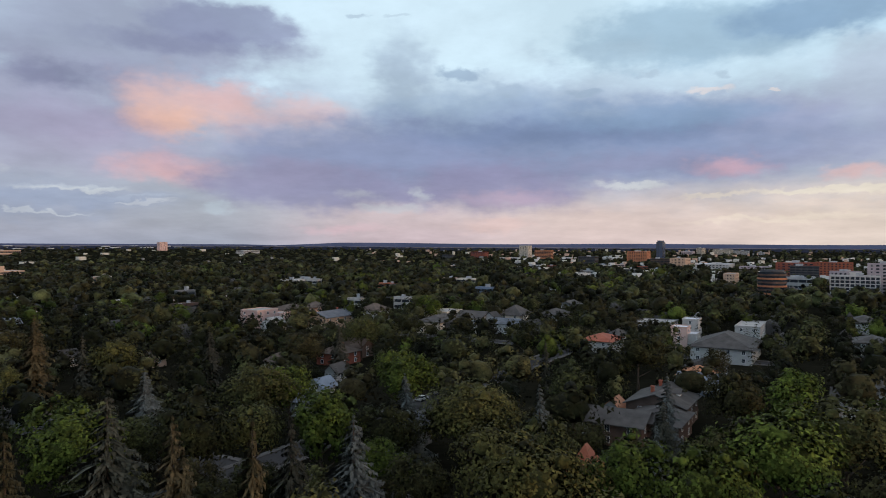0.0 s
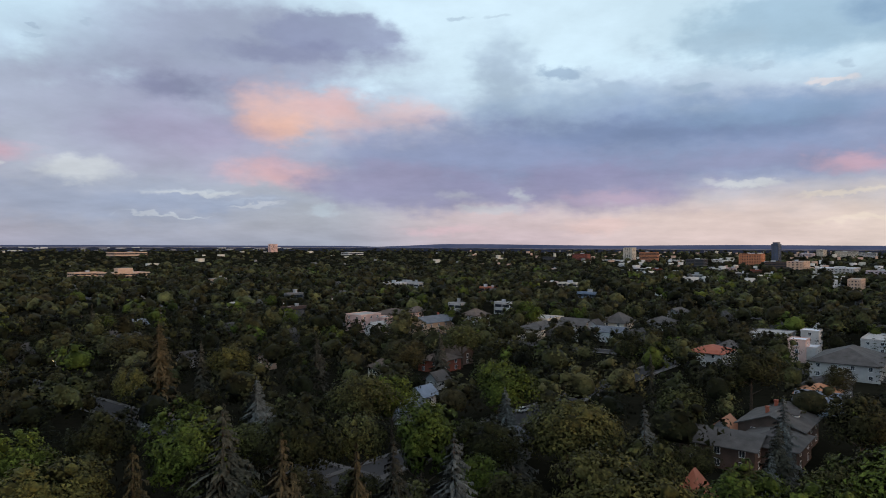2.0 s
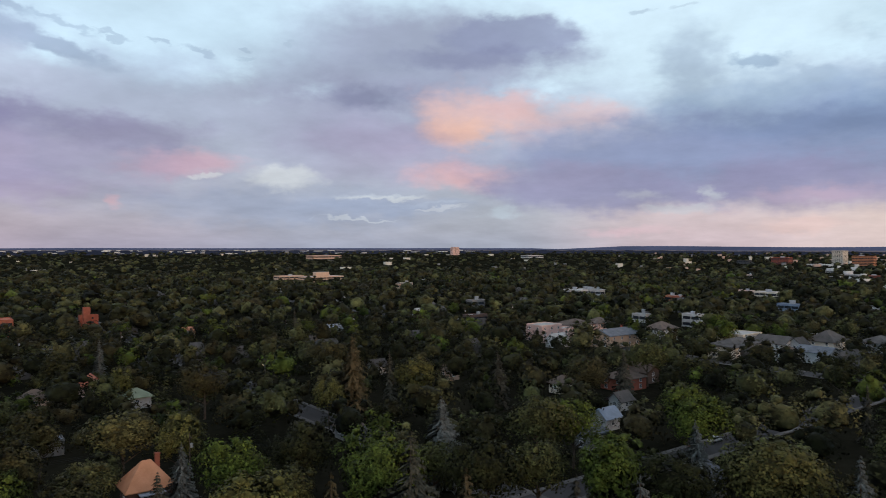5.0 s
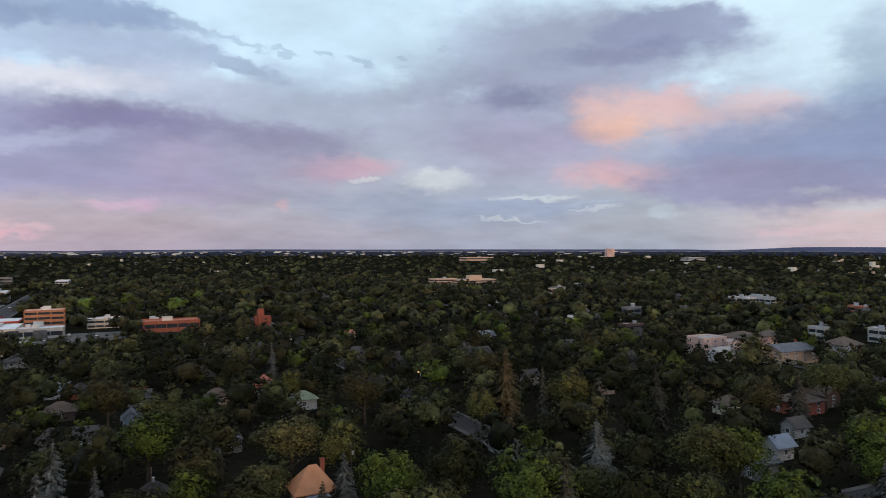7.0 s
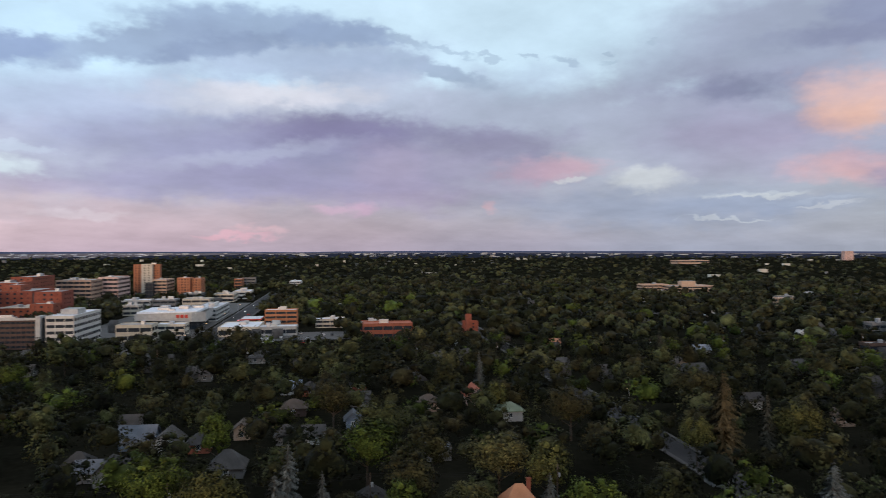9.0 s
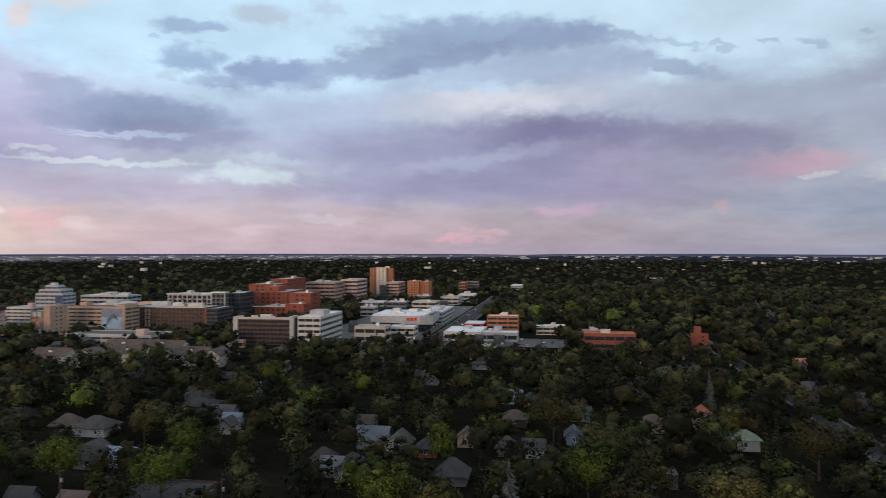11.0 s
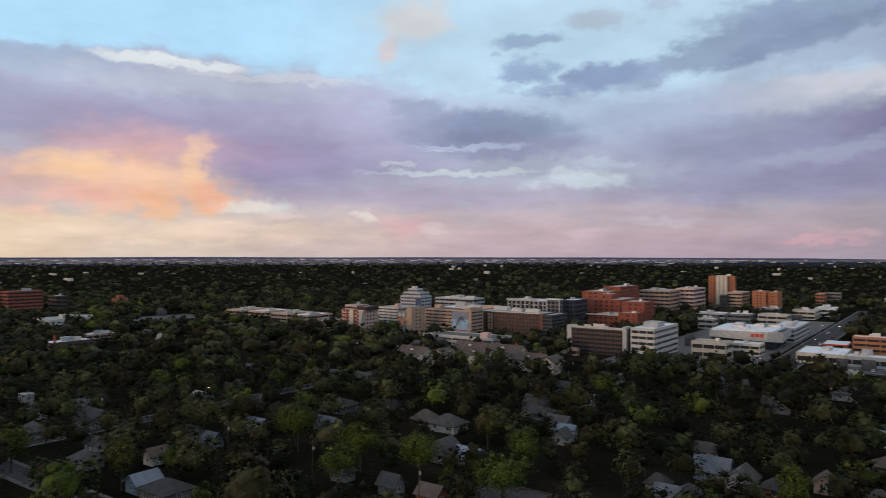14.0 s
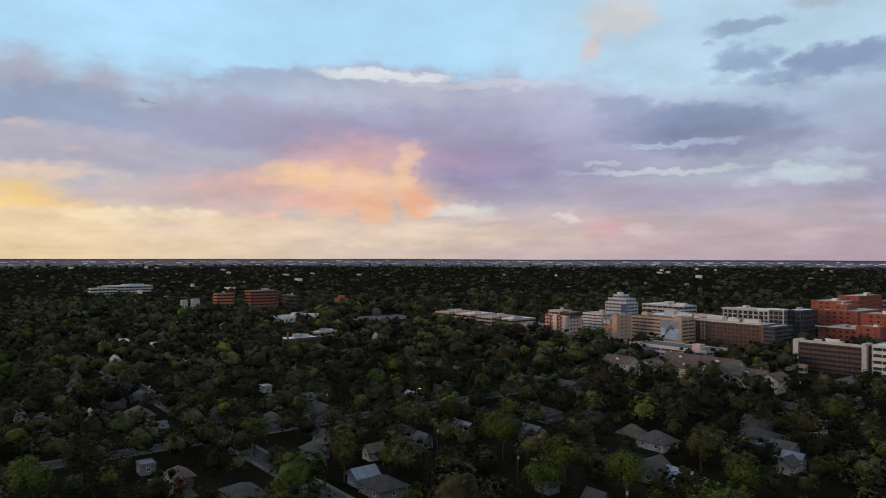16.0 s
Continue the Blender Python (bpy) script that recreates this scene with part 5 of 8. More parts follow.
block(t, 15.7, -55.3, 36.5, 43.2, 0, 12.0, "brick_red", "gravel_roof", 3, "punch", 5.5, 2)
block(t, 38.0, -72.0, 18.0, 16.0, 0, 15.6, "brick_red", "gravel_roof", 4, "punch", 5.5, 1)
slab(t, "dark_bay", (10.2, -27.2, 2.0, 14.6, -26.58, 22.0), "panel_dark", "dark glazed bay between the wings")
slab(t, "link_roof", (-4.0, -79.0, 12.9, 34.0, -77.0, 13.8), "concrete_pale")
for cx, cy, half in ((-794.6, 95.7, 25.5), (-821.5, 117.3, 27.3), (-698.1, 115.6, 13.8), (-691.5, 92.6, 21.6)):
    clear_view(cx, cy, half, 40)
t = building("clinic", "long white clinic with a flat roof behind the garage", -722.0, -46.0, view_gap=10, half=10)
block(t, 0.0, 0.0, 70.0, 30.0, 0, 15.0, "siding_white", "membrane_white", 4, "strip", 7, 4)
slab(t, "roof_house", (-18.0, -6.0, 15.3, -6.0, 6.0, 19.6), "siding_white", "white roof house")
slab(t, "roof_house", (14.0, -4.0, 15.3, 30.0, 6.0, 18.2), "stucco_tan", "tan roof house")
t = building("clinic", "low white clinic roofs behind the tower", -846.0, -70.0, view_gap=10, half=10)
block(t, 0.0, 0.0, 56.0, 24.0, 0, 17.5, "siding_white", "membrane_white", 4, "strip", 7, 4)
t = building("parking_deck", "flat grey parking deck behind the condominiums", -524.0, -38.0, view_gap=8, half=18)
block(t, 0.0, 0.0, 62.0, 26.0, 0, 9.4, "concrete_pale", "concrete", 3, "garage", 9, 0)
slab(t, "stair_head", (16.0, -6.0, 9.7, 22.0, 0.0, 13.0), "stucco_pink", "pink stair head")
slab(t, "parapet", (-30.6, -12.6, 9.62, 30.6, -12.2, 10.6), "concrete_pale")
t = building("office_building", "tan stepped office building behind the hospital", -869.9, 169.9, view_gap=40, half=18.3)
block(t, 0.0, 0.0, 36.5, 41.6, 0, 26.7, "stucco_tan", "gravel_roof", 6, "strip", 6, 2)
block(t, 24.4, 39.3, 21.5, 46.7, 0, 28.3, "stucco_pink", "gravel_roof", 6, "strip", 6, 1)
clear_view(-891.7, 210.7, 23.3, 40)
t = building("apartment_tower", "orange brick tower with a pale central bay", -972.2, 270.5, view_gap=40, half=16.6)
block(t, 0.0, 0.0, 33.1, 8.8, 0, 40.3, "brick_orange", "gravel_roof", 13, "grid", 5, 1)
block(t, 1.7, -7.7, 13.6, 6.8, 0, 41.0, "stucco_cream", "gravel_roof", 13, "grid", 6, 0)
clear_view(-964.6, 268.2, 6.8, 40)
t = building("office_building", "tan banded office building with a dark glass end", -883.1, 264.1, view_gap=40, half=8.3)
block(t, 0.0, 0.0, 16.6, 39.2, 0, 24.1, "stucco_tan", "gravel_roof", 6, "strip", 6, 1)
block(t, -8.4, -29.1, 8.3, 7.6, 0, 21.0, "panel_dark", "gravel_roof", 5, "glass", 5, 0)
clear_view(-862.1, 242.3, 4.1, 40)
t = building("apartment_tower", "orange brick apartment tower with paired wings", -876.7, 288.4, view_gap=40, half=7.5)
block(t, 0.0, 0.0, 14.9, 21.7, 0, 25.4, "brick_orange", "gravel_roof", 8, "grid", 4, 1)
block(t, 13.4, 9.8, 11.1, 26.5, 0, 24.2, "brick_orange", "gravel_roof", 8, "grid", 4, 1)
clear_view(-878.5, 304.9, 13.3, 40)
t = building("office_building", "white and brown office building with a glazed corner", -506.2, 57.4, view_gap=40, half=19.2)
block(t, 0.0, 0.0, 38.4, 9.2, 0, 17.6, "brick_brown", "membrane_white", 6, "strip", 3, 3)
slab(t, "white_end", (-22.6, -5.4, 0, -19.3, 4.8, 19.2), "siding_white", "white end wall")
slab(t, "white_cornice", (-19.26, -5.2, 17.7, 19.2, -4.64, 19.2), "siding_white", "white cornice")
slab(t, "white_pier", (19.3, -6.4, 0, 22.0, 3.0, 20.2), "siding_white", "white pier")
slab(t, "dark_slot", (22.04, -3.0, 0, 24.4, 3.0, 19.0), "glass", "dark glazed slot")
slab(t, "solar_deck", (-12.0, -2.6, 18.1, 14.0, 2.6, 18.6), "metal_blue", "blue-grey panels on the roof")
block(t, -10.8, -19.4, 6.3, 4.0, 0, 4.5, "stucco_tan", "membrane_white", 1, "strip", 6, 0)
clear_view(-494.8, 38.4, 3.1, 40)
block(t, 32.8, 19.4, 16.5, 48.8, 0, 19.4, "concrete_pale", "membrane_white", 5, "strip", 5, 2)
slab(t, "roof_house", (28.0, 10.0, 19.7, 38.0, 24.0, 23.0), "siding_white", "white roof house")
clear_view(-508.2, 92.8, 24.4, 40)
cinema(-128.0, 578.0)
retail_long(-113.0, 648.0)
fuel_canopy(-70.0, 582.0)
t = building("shop", "low white box shop with a flat roof", -511.0, 158.9, view_gap=40, half=9.8)
block(t, 0.0, 0.0, 19.6, 14.9, 0, 7.7, "stucco_cream", "membrane_white", 2, "strip", 7, 1)
t = building("shop", "low pale shop with a flat roof", -494.4, 130.7, view_gap=40, half=11.4)
block(t, 0.0, 0.0, 22.7, 15.9, 0, 10.7, "stucco_cream", "gravel_roof", 2, "strip", 7, 1)
t = building("retail_building", "flat-roofed grey retail building in the hospital quarter", -759.9, 201.6, view_gap=30, half=14.1)
block(t, 0.0, 0.0, 28.3, 17.7, 0, 8.9, "concrete_pale", "membrane_white", 2, "strip", 8, 3)
t = building("retail_building", "flat-roofed grey retail building in the hospital quarter", -748.1, 226.5, view_gap=30, half=11.4)
block(t, 0.0, 0.0, 22.7, 19.6, 0, 8.9, "siding_grey", "membrane_white", 2, "strip", 8, 3)
t = building("retail_building", "flat-roofed grey retail building in the hospital quarter", -741.1, 256.7, view_gap=30, half=13.5)
block(t, 0.0, 0.0, 27.0, 23.4, 0, 8.8, "stucco_cream", "gravel_roof", 2, "strip", 8, 3)
t = building("retail_building", "flat-roofed grey retail building in the hospital quarter", -802.9, 310.4, view_gap=30, half=11.4)
block(t, 0.0, 0.0, 22.9, 30.4, 0, 8.8, "stucco_cream", "gravel_roof", 2, "strip", 8, 3)
t = building("retail_building", "flat-roofed grey retail building in the hospital quarter", -839.6, 347.9, view_gap=30, half=10.6)
block(t, 0.0, 0.0, 21.2, 37.2, 0, 8.8, "concrete_pale", "membrane_white", 2, "strip", 8, 3)
t = building("retail_building", "flat-roofed grey retail building in the hospital quarter", -690.0, 178.7, view_gap=30, half=7.0)
block(t, 0.0, 0.0, 13.9, 15.4, 0, 8.9, "stucco_cream", "membrane_white", 2, "strip", 8, 3)
t = building("retail_building", "flat-roofed grey retail building in the hospital quarter", -828.2, 282.2, view_gap=30, half=10.8)
block(t, 0.0, 0.0, 21.5, 25.0, 0, 8.9, "siding_grey", "gravel_roof", 2, "strip", 8, 3)
t = building("office_building", "orange brick office building with white bands", -505.5, 239.8, view_gap=40, half=12.2)
block(t, 0.0, 0.0, 24.4, 12.2, 0, 13.4, "brick_orange", "membrane_white", 4, "strip", 7, 2)
t = building("shop", "white flat-roofed shop with an orange fascia", -486.2, 199.8, view_gap=40, half=14.7)
block(t, 0.0, 0.0, 27.4, 37.7, 0, 6.2, "stucco_cream", "membrane_white", 1, "strip", 8, 2)
block(t, 24.8, -9.6, 29.4, 14.7, 0, 5.8, "siding_white", "membrane_white", 1, "strip", 8, 2)
clear_view(-465.5, 216.5, 14.7, 40)
t = building("shop", "low red-roofed shop with a deep fascia", -398.5, 266.2, view_gap=12, half=16.4)
block(t, 0.0, 0.0, 32.9, 16.4, 0, 10.2, "brick_red", "tile_red", 2, "strip", 7, 1)
t = building("chapel", "orange brick church with a square tower", -387.1, 330.1, view_gap=40, half=5.5)
block(t, 0.0, 0.0, 10.9, 5.5, 0, 7.8, "brick_red", "shingle_brown", 3, "grid", 5, 0)
block(t, -1.9, -3.6, 4.0, 4.0, 0, 12.9, "brick_red", "tile_red", 4, "grid", 4, 0)
clear_view(-384.9, 326.7, 2.0, 40)
t = building("office_building", "small white office block among far trees", -989.3, 493.3, view_gap=40, half=8.3)
block(t, 0.0, 0.0, 16.7, 48.0, 0, 11.1, "siding_white", "membrane_white", 4, "strip", 6, 1)
t = building("office_building", "brown brick office block beside a dark one", -987.6, 402.2, view_gap=40, half=9.4)
block(t, 0.0, 0.0, 9.9, 30.0, 0, 17.3, "brick_orange", "gravel_roof", 4, "strip", 6, 0)
block(t, 11.6, 20.8, 18.7, 9.4, 0, 17.6, "siding_grey", "gravel_roof", 4, "strip", 6, 0)
clear_view(-999.8, 422.7, 9.4, 40)
t = building("office_building", "dark red brick office building with ribbon windows", -766.5, -577.2, view_gap=40, half=9.6)
block(t, 0.0, 0.0, 19.2, 38.4, 0, 27.4, "brick_red", "gravel_roof", 7, "strip", 6, 1)
t = building("office_building", "orange brick office block beside a larger one", -734.1, -611.9, view_gap=40, half=5.7)
block(t, 0.0, 0.0, 11.5, 23.0, 0, 24.4, "brick_orange", "gravel_roof", 6, "strip", 6, 1)
t = building("office_building", "small dark office block with white roof", -810.2, -562.4, view_gap=40, half=16.1)
block(t, 0.0, 0.0, 32.1, 8.3, 0, 19.3, "brick_brown", "membrane_white", 4, "strip", 6, 1)
t = building("apartment_tower", "pale grey slab tower behind the trees", -706.7, -652.6, view_gap=40, half=2.0)
block(t, 0.0, 0.0, 4.0, 7.9, 0, 16.1, "concrete_pale", "gravel_roof", 6, "grid", 4, 0)
t = building("apartment_tower", "pale grey slab tower behind the trees", -716.0, -643.0, view_gap=40, half=2.5)
block(t, 0.0, 0.0, 4.9, 9.9, 0, 17.3, "concrete_pale", "gravel_roof", 6, "grid", 4, 0)
t = building("school", "long white institutional building among far trees", -960.5, -1017.5, view_gap=40, half=19.3)
block(t, 0.0, 0.0, 38.6, 77.2, 0, 19.0, "concrete_pale", "membrane_white", 4, "strip", 6, 2)
block(t, 9.1, -44.3, 21.6, 43.1, 0, 16.0, "concrete_pale", "gravel_roof", 3, "strip", 6, 1)
clear_view(-917.6, -1031.7, 21.6, 40)
t = building("church", "red brick church with a stepped roof", -863.4, -513.2, view_gap=40, half=4.5)
block(t, 0.0, 0.0, 8.9, 17.8, 0, 13.0, "brick_orange", "tile_red", 3, "grid", 4, 0)
block(t, -1.7, 0.5, 4.3, 8.6, 0, 16.8, "brick_orange", "tile_red", 4, "grid", 4, 0)
clear_view(-864.7, -514.4, 4.3, 40)
t = building("warehouse", "long low white warehouse with a flat roof", -665.6, -448.0, view_gap=40, half=12.4)
block(t, 0.0, 0.0, 24.8, 49.5, 0, 6.5, "concrete_pale", "membrane_white", 1, "strip", 9, 2)
t = building("clinic", "low tan building with a pale flat roof", -540.0, -338.6, view_gap=40, half=7.4)
block(t, 0.0, 0.0, 14.7, 29.5, 0, 5.7, "stucco_tan", "membrane_white", 2, "strip", 6, 3)
t = building("shop", "low tan shop building with a pale flat roof", -715.9, -283.5, view_gap=16, half=10)
block(t, 0.0, 0.0, 24, 34, 0, 12.5, "stucco_tan", "membrane_white" if 0 else "gravel_roof", 3, "strip", 5, 3)
t = building("shop", "low tan shop building with a pale flat roof", -707.1, -256.0, view_gap=16, half=10)
block(t, 0.0, 0.0, 26, 34, 0, 12.0, "stucco_tan", "membrane_white" if 1 else "gravel_roof", 3, "strip", 5, 3)
t = building("shop", "low tan shop building with a pale flat roof", -695.4, -228.6, view_gap=16, half=10)
block(t, 0.0, 0.0, 24, 34, 0, 11.0, "stucco_tan", "membrane_white" if 0 else "gravel_roof", 3, "strip", 5, 3)
t = building("shop", "low tan shop building with a pale flat roof", -682.3, -203.4, view_gap=16, half=10)
block(t, 0.0, 0.0, 22, 34, 0, 10.5, "stucco_tan", "membrane_white" if 1 else "gravel_roof", 3, "strip", 5, 3)
t = building("shop", "low tan shop building with a pale flat roof", -644.6, -175.1, view_gap=16, half=10)
block(t, 0.0, 0.0, 18, 34, 0, 8.5, "stucco_tan", "membrane_white" if 0 else "gravel_roof", 3, "strip", 5, 3)
t = building("depot", "long low grey depot among the trees", -638.0, -431.0, view_gap=24, half=16)
block(t, 0.0, 0.0, 34.0, 52.0, 0, 9.0, "concrete_pale", "gravel_roof", 2, "band", 6, 2)
t = building("shop", "low red brick shop with a pale flat roof", *grid(22.0, 528.0), view_gap=20, half=9)
block(t, 0.0, 0.0, 18.0, 22.0, 0, 5.6, "brick_red", "gravel_roof", 1, "strip", 5, 2)
t = building("shop", "low cream shop with a pale flat roof", *grid(-8.0, 556.0), view_gap=20, half=9)
block(t, 0.0, 0.0, 22.0, 16.0, 0, 6.2, "stucco_cream", "membrane_white", 2, "strip", 5, 2)
t = building("works_hall", "brown hall with a pale flat roof and chimney", -470.0, -318.0, view_gap=14, half=10)
block(t, 0.0, 0.0, 16.0, 30.0, 0, 8.5, "brick_brown", "membrane_white", 2, "band", 5, 4)
part("chimney", box_bm(4.0, -12.0, 8.8, 5.2, -10.8, 14.0), M["brick_red"], t, "red brick chimney")
t = building("school", "long tan school building with a raised entrance hall", -533.2, 835.1, view_gap=70, half=29.2)
block(t, 0.0, 0.0, 58.5, 29.2, 0, 9.9, "stucco_tan", "gravel_roof", 3, "strip", 7, 2)
block(t, -1.0, -0.3, 19.7, 9.8, 0, 16.0, "stucco_tan", "gravel_roof", 4, "blank", 7, 0)
clear_view(-533.5, 834.1, 9.8, 70)
block(t, -38.0, 22.7, 37.0, 18.5, 0, 10.8, "stucco_tan", "gravel_roof", 3, "strip", 7, 1)
clear_view(-571.9, 813.5, 18.5, 70)
t = building("apartment_tower", "pale orange apartment tower on the skyline", -1078.6, 2701.2, view_gap=30, half=17.0)
block(t, 0.0, 0.0, 34.0, 17.0, 0, 38.4, "stucco_pink", "gravel_roof", 10, "grid", 6, 0)
round_tower(292.5, 624.9, 12.2, 20.0, 6)
t = building("apartment_tower", "white concrete apartment tower on the skyline", 223.8, 1904.3, view_gap=110, half=13.6)
block(t, 0.0, 0.0, 27.2, 24.7, 0, 36.2, "stucco_cream", "gravel_roof", 14, "grid", 5, 0)
t = building("office_building", "red brick office slab on the skyline", 265.2, 1847.0, view_gap=110, half=8.1)
block(t, 0.0, 0.0, 16.1, 45.8, 0, 24.8, "brick_orange", "gravel_roof", 7, "strip", 7, 1)
t = building("office_building", "dark red office slab on the skyline", 99.5, 1916.3, view_gap=110, half=10.3)
block(t, 0.0, 0.0, 20.6, 43.0, 0, 19.1, "brick_red", "gravel_roof", 6, "strip", 7, 1)
t = building("office_building", "small dark office block on the skyline", 14.8, 1913.7, view_gap=110, half=6.3)
block(t, 0.0, 0.0, 12.6, 33.5, 0, 11.2, "panel_dark", "membrane_white", 3, "strip", 6, 0)
t = building("office_building", "black glass office block with a pale roof", 297.1, 1437.2, view_gap=110, half=12.9)
block(t, 0.0, 0.0, 25.9, 34.3, 0, 17.1, "panel_dark", "membrane_white", 6, "strip", 8, 1)
t = building("office_building", "orange brick office tower with corner piers", 434.4, 1560.8, view_gap=110, half=15.2)
block(t, 0.0, 0.0, 30.3, 44.6, 0, 26.1, "brick_orange", "gravel_roof", 8, "grid", 5, 2)
t = building("office_tower", "dark blue glass tower with a rounded top", 567.2, 1831.6, view_gap=110, half=16.1)
block(t, 0.0, 0.0, 32.2, 15.8, 0, 46.0, "panel_dark", "gravel_roof", 16, "glass", 5, 0)
block(t, -1.6, -0.3, 25.7, 11.5, 0, 50.4, "panel_dark", "gravel_roof", 17, "glass", 5, 0)
clear_view(566.7, 1830.0, 12.8, 110)
t = building("office_building", "tan and brown banded office building", 440.9, 1306.0, view_gap=110, half=26.3)
block(t, 0.0, 0.0, 52.6, 27.0, 0, 17.1, "stucco_tan", "gravel_roof", 6, "grid", 6, 1)
block(t, 27.3, 40.9, 19.7, 38.1, 0, 14.8, "brick_brown", "gravel_roof", 5, "strip", 6, 1)
clear_view(419.1, 1350.2, 19.0, 110)
t = building("apartment_building", "long white and pink apartment building", 427.4, 1103.8, view_gap=110, half=30.4)
block(t, 0.0, 0.0, 60.9, 49.2, 0, 12.5, "siding_white", "membrane_white", 5, "grid", 5, 3)
t = building("office_building", "tan ribbed office block among trees", 309.7, 755.0, view_gap=110, half=15.4)
block(t, 0.0, 0.0, 30.8, 11.7, 0, 12.5, "stucco_tan", "gravel_roof", 6, "grid", 3, 0)
t = building("apartment_building", "long grey apartment building behind the round tower", 450.4, 1014.6, view_gap=110, half=10.0)
block(t, 0.0, 0.0, 20.1, 40.1, 0, 11.4, "panel_mauve", "gravel_roof", 4, "grid", 5, 1)
t = building("office_building", "brown and grey office building behind the round tower", 438.2, 867.7, view_gap=110, half=12.1)
block(t, 0.0, 0.0, 24.2, 48.3, 0, 21.1, "brick_red", "gravel_roof", 8, "grid", 6, 2)
block(t, -33.9, -9.1, 15.6, 31.2, 0, 18.1, "panel_dark", "gravel_roof", 6, "strip", 6, 1)
clear_view(429.1, 833.8, 15.6, 110)
t = building("office_building", "dark red office building with deep ribbon windows", 457.1, 820.9, view_gap=110, half=9.6)
block(t, 0.0, 0.0, 19.1, 38.2, 0, 22.7, "brick_red", "gravel_roof", 8, "grid", 4, 1)
t = building("hotel", "white hotel with arched bays and dark spandrels", 369.0, 629.5, view_gap=110, half=9.7)
block(t, 0.0, 0.0, 19.4, 38.8, 0, 16.0, "siding_white", "gravel_roof", 5, "frame", 4, 2)
block(t, 36.9, 7.6, 13.2, 26.5, 0, 18.4, "panel_mauve", "gravel_roof", 5, "grid", 4, 2)
clear_view(380.9, 665.3, 13.2, 110)
t = building("apartment_tower", "pale mauve apartment tower with balcony bays", 394.1, 632.5, view_gap=110, half=5.2)
block(t, 0.0, 0.0, 10.4, 20.9, 0, 26.8, "panel_mauve", "gravel_roof", 10, "grid", 5, 1)
t = building("garage", "low white flat building below the round tower", 346.5, 684.6, view_gap=110, half=7.3)
block(t, 0.0, 0.0, 14.6, 29.2, 0, 11.7, "siding_white", "metal_blue", 2, "strip", 8, 3)
t = building("commercial_building", "low commercial building on the far avenue", 204.5, 1119.7, view_gap=230, half=4.4)
block(t, 0.0, 0.0, 8.9, 17.8, 0, 6.0, "concrete_pale", "membrane_white", 9, "strip", 8, 1)
t = building("commercial_building", "low commercial building on the far avenue", 287.2, 1237.6, view_gap=230, half=5.6)
block(t, 0.0, 0.0, 11.2, 22.5, 0, 6.0, "stucco_cream", "membrane_white", 11, "strip", 8, 1)
t = building("commercial_building", "low commercial building on the far avenue", 322.3, 1272.0, view_gap=230, half=6.0)
block(t, 0.0, 0.0, 12.0, 24.1, 0, 6.0, "stucco_pink", "gravel_roof", 12, "strip", 8, 1)
t = building("commercial_building", "low commercial building on the far avenue", 203.4, 991.5, view_gap=230, half=7.5)
block(t, 0.0, 0.0, 15.0, 30.0, 0, 6.0, "siding_white", "gravel_roof", 13, "strip", 8, 1)
t = building("commercial_building", "low commercial building on the far avenue", 159.4, 1230.2, view_gap=230, half=6.6)
block(t, 0.0, 0.0, 13.2, 26.4, 0, 6.0, "siding_white", "membrane_white", 9, "strip", 8, 1)
t = building("commercial_building", "low commercial building on the far avenue", 185.8, 1202.9, view_gap=230, half=6.9)
block(t, 0.0, 0.0, 13.8, 27.6, 0, 6.0, "brick_red", "gravel_roof", 10, "strip", 8, 1)
t = building("commercial_building", "low commercial building on the far avenue", 170.1, 1821.9, view_gap=230, half=13.0)
block(t, 0.0, 0.0, 26.0, 52.0, 0, 6.0, "concrete_pale", "membrane_white", 10, "strip", 8, 1)
t = building("commercial_building", "low commercial building on the far avenue", 322.7, 1835.6, view_gap=230, half=11.5)
block(t, 0.0, 0.0, 23.1, 46.2, 0, 6.0, "concrete_pale", "membrane_white", 13, "strip", 8, 1)
t = building("commercial_building", "low commercial building on the far avenue", 421.8, 1771.8, view_gap=230, half=15.1)
block(t, 0.0, 0.0, 30.1, 48.9, 0, 7.9, "concrete_pale", "membrane_white", 14, "strip", 8, 1)
t = building("commercial_building", "low commercial building on the far avenue", 337.3, 1181.4, view_gap=230, half=4.8)
block(t, 0.0, 0.0, 9.5, 19.1, 0, 6.0, "brick_red", "gravel_roof", 11, "strip", 8, 1)
t = building("commercial_building", "low commercial building on the far avenue", 942.0, 2568.4, view_gap=230, half=34.6)
block(t, 0.0, 0.0, 69.1, 19.5, 0, 24.2, "stucco_cream", "membrane_white", 22, "strip", 8, 1)
t = building("commercial_building", "low commercial building on the far avenue", 967.3, 2430.1, view_gap=230, half=15.5)
block(t, 0.0, 0.0, 31.1, 62.2, 0, 19.7, "stucco_cream", "membrane_white", 21, "strip", 8, 1)
t = building("commercial_building", "low commercial building on the far avenue", 1020.2, 2404.9, view_gap=230, half=12.3)
block(t, 0.0, 0.0, 24.6, 49.3, 0, 16.2, "siding_white", "membrane_white", 16, "strip", 8, 1)
t = building("commercial_building", "low commercial building on the far avenue", 833.9, 2391.5, view_gap=230, half=30.0)
block(t, 0.0, 0.0, 60.0, 34.8, 0, 14.3, "panel_mauve", "membrane_white", 15, "strip", 8, 1)
t = building("commercial_building", "low commercial building on the far avenue", 1073.0, 2374.3, view_gap=230, half=5.5)
block(t, 0.0, 0.0, 10.9, 21.9, 0, 12.7, "siding_white", "membrane_white", 13, "strip", 8, 1)
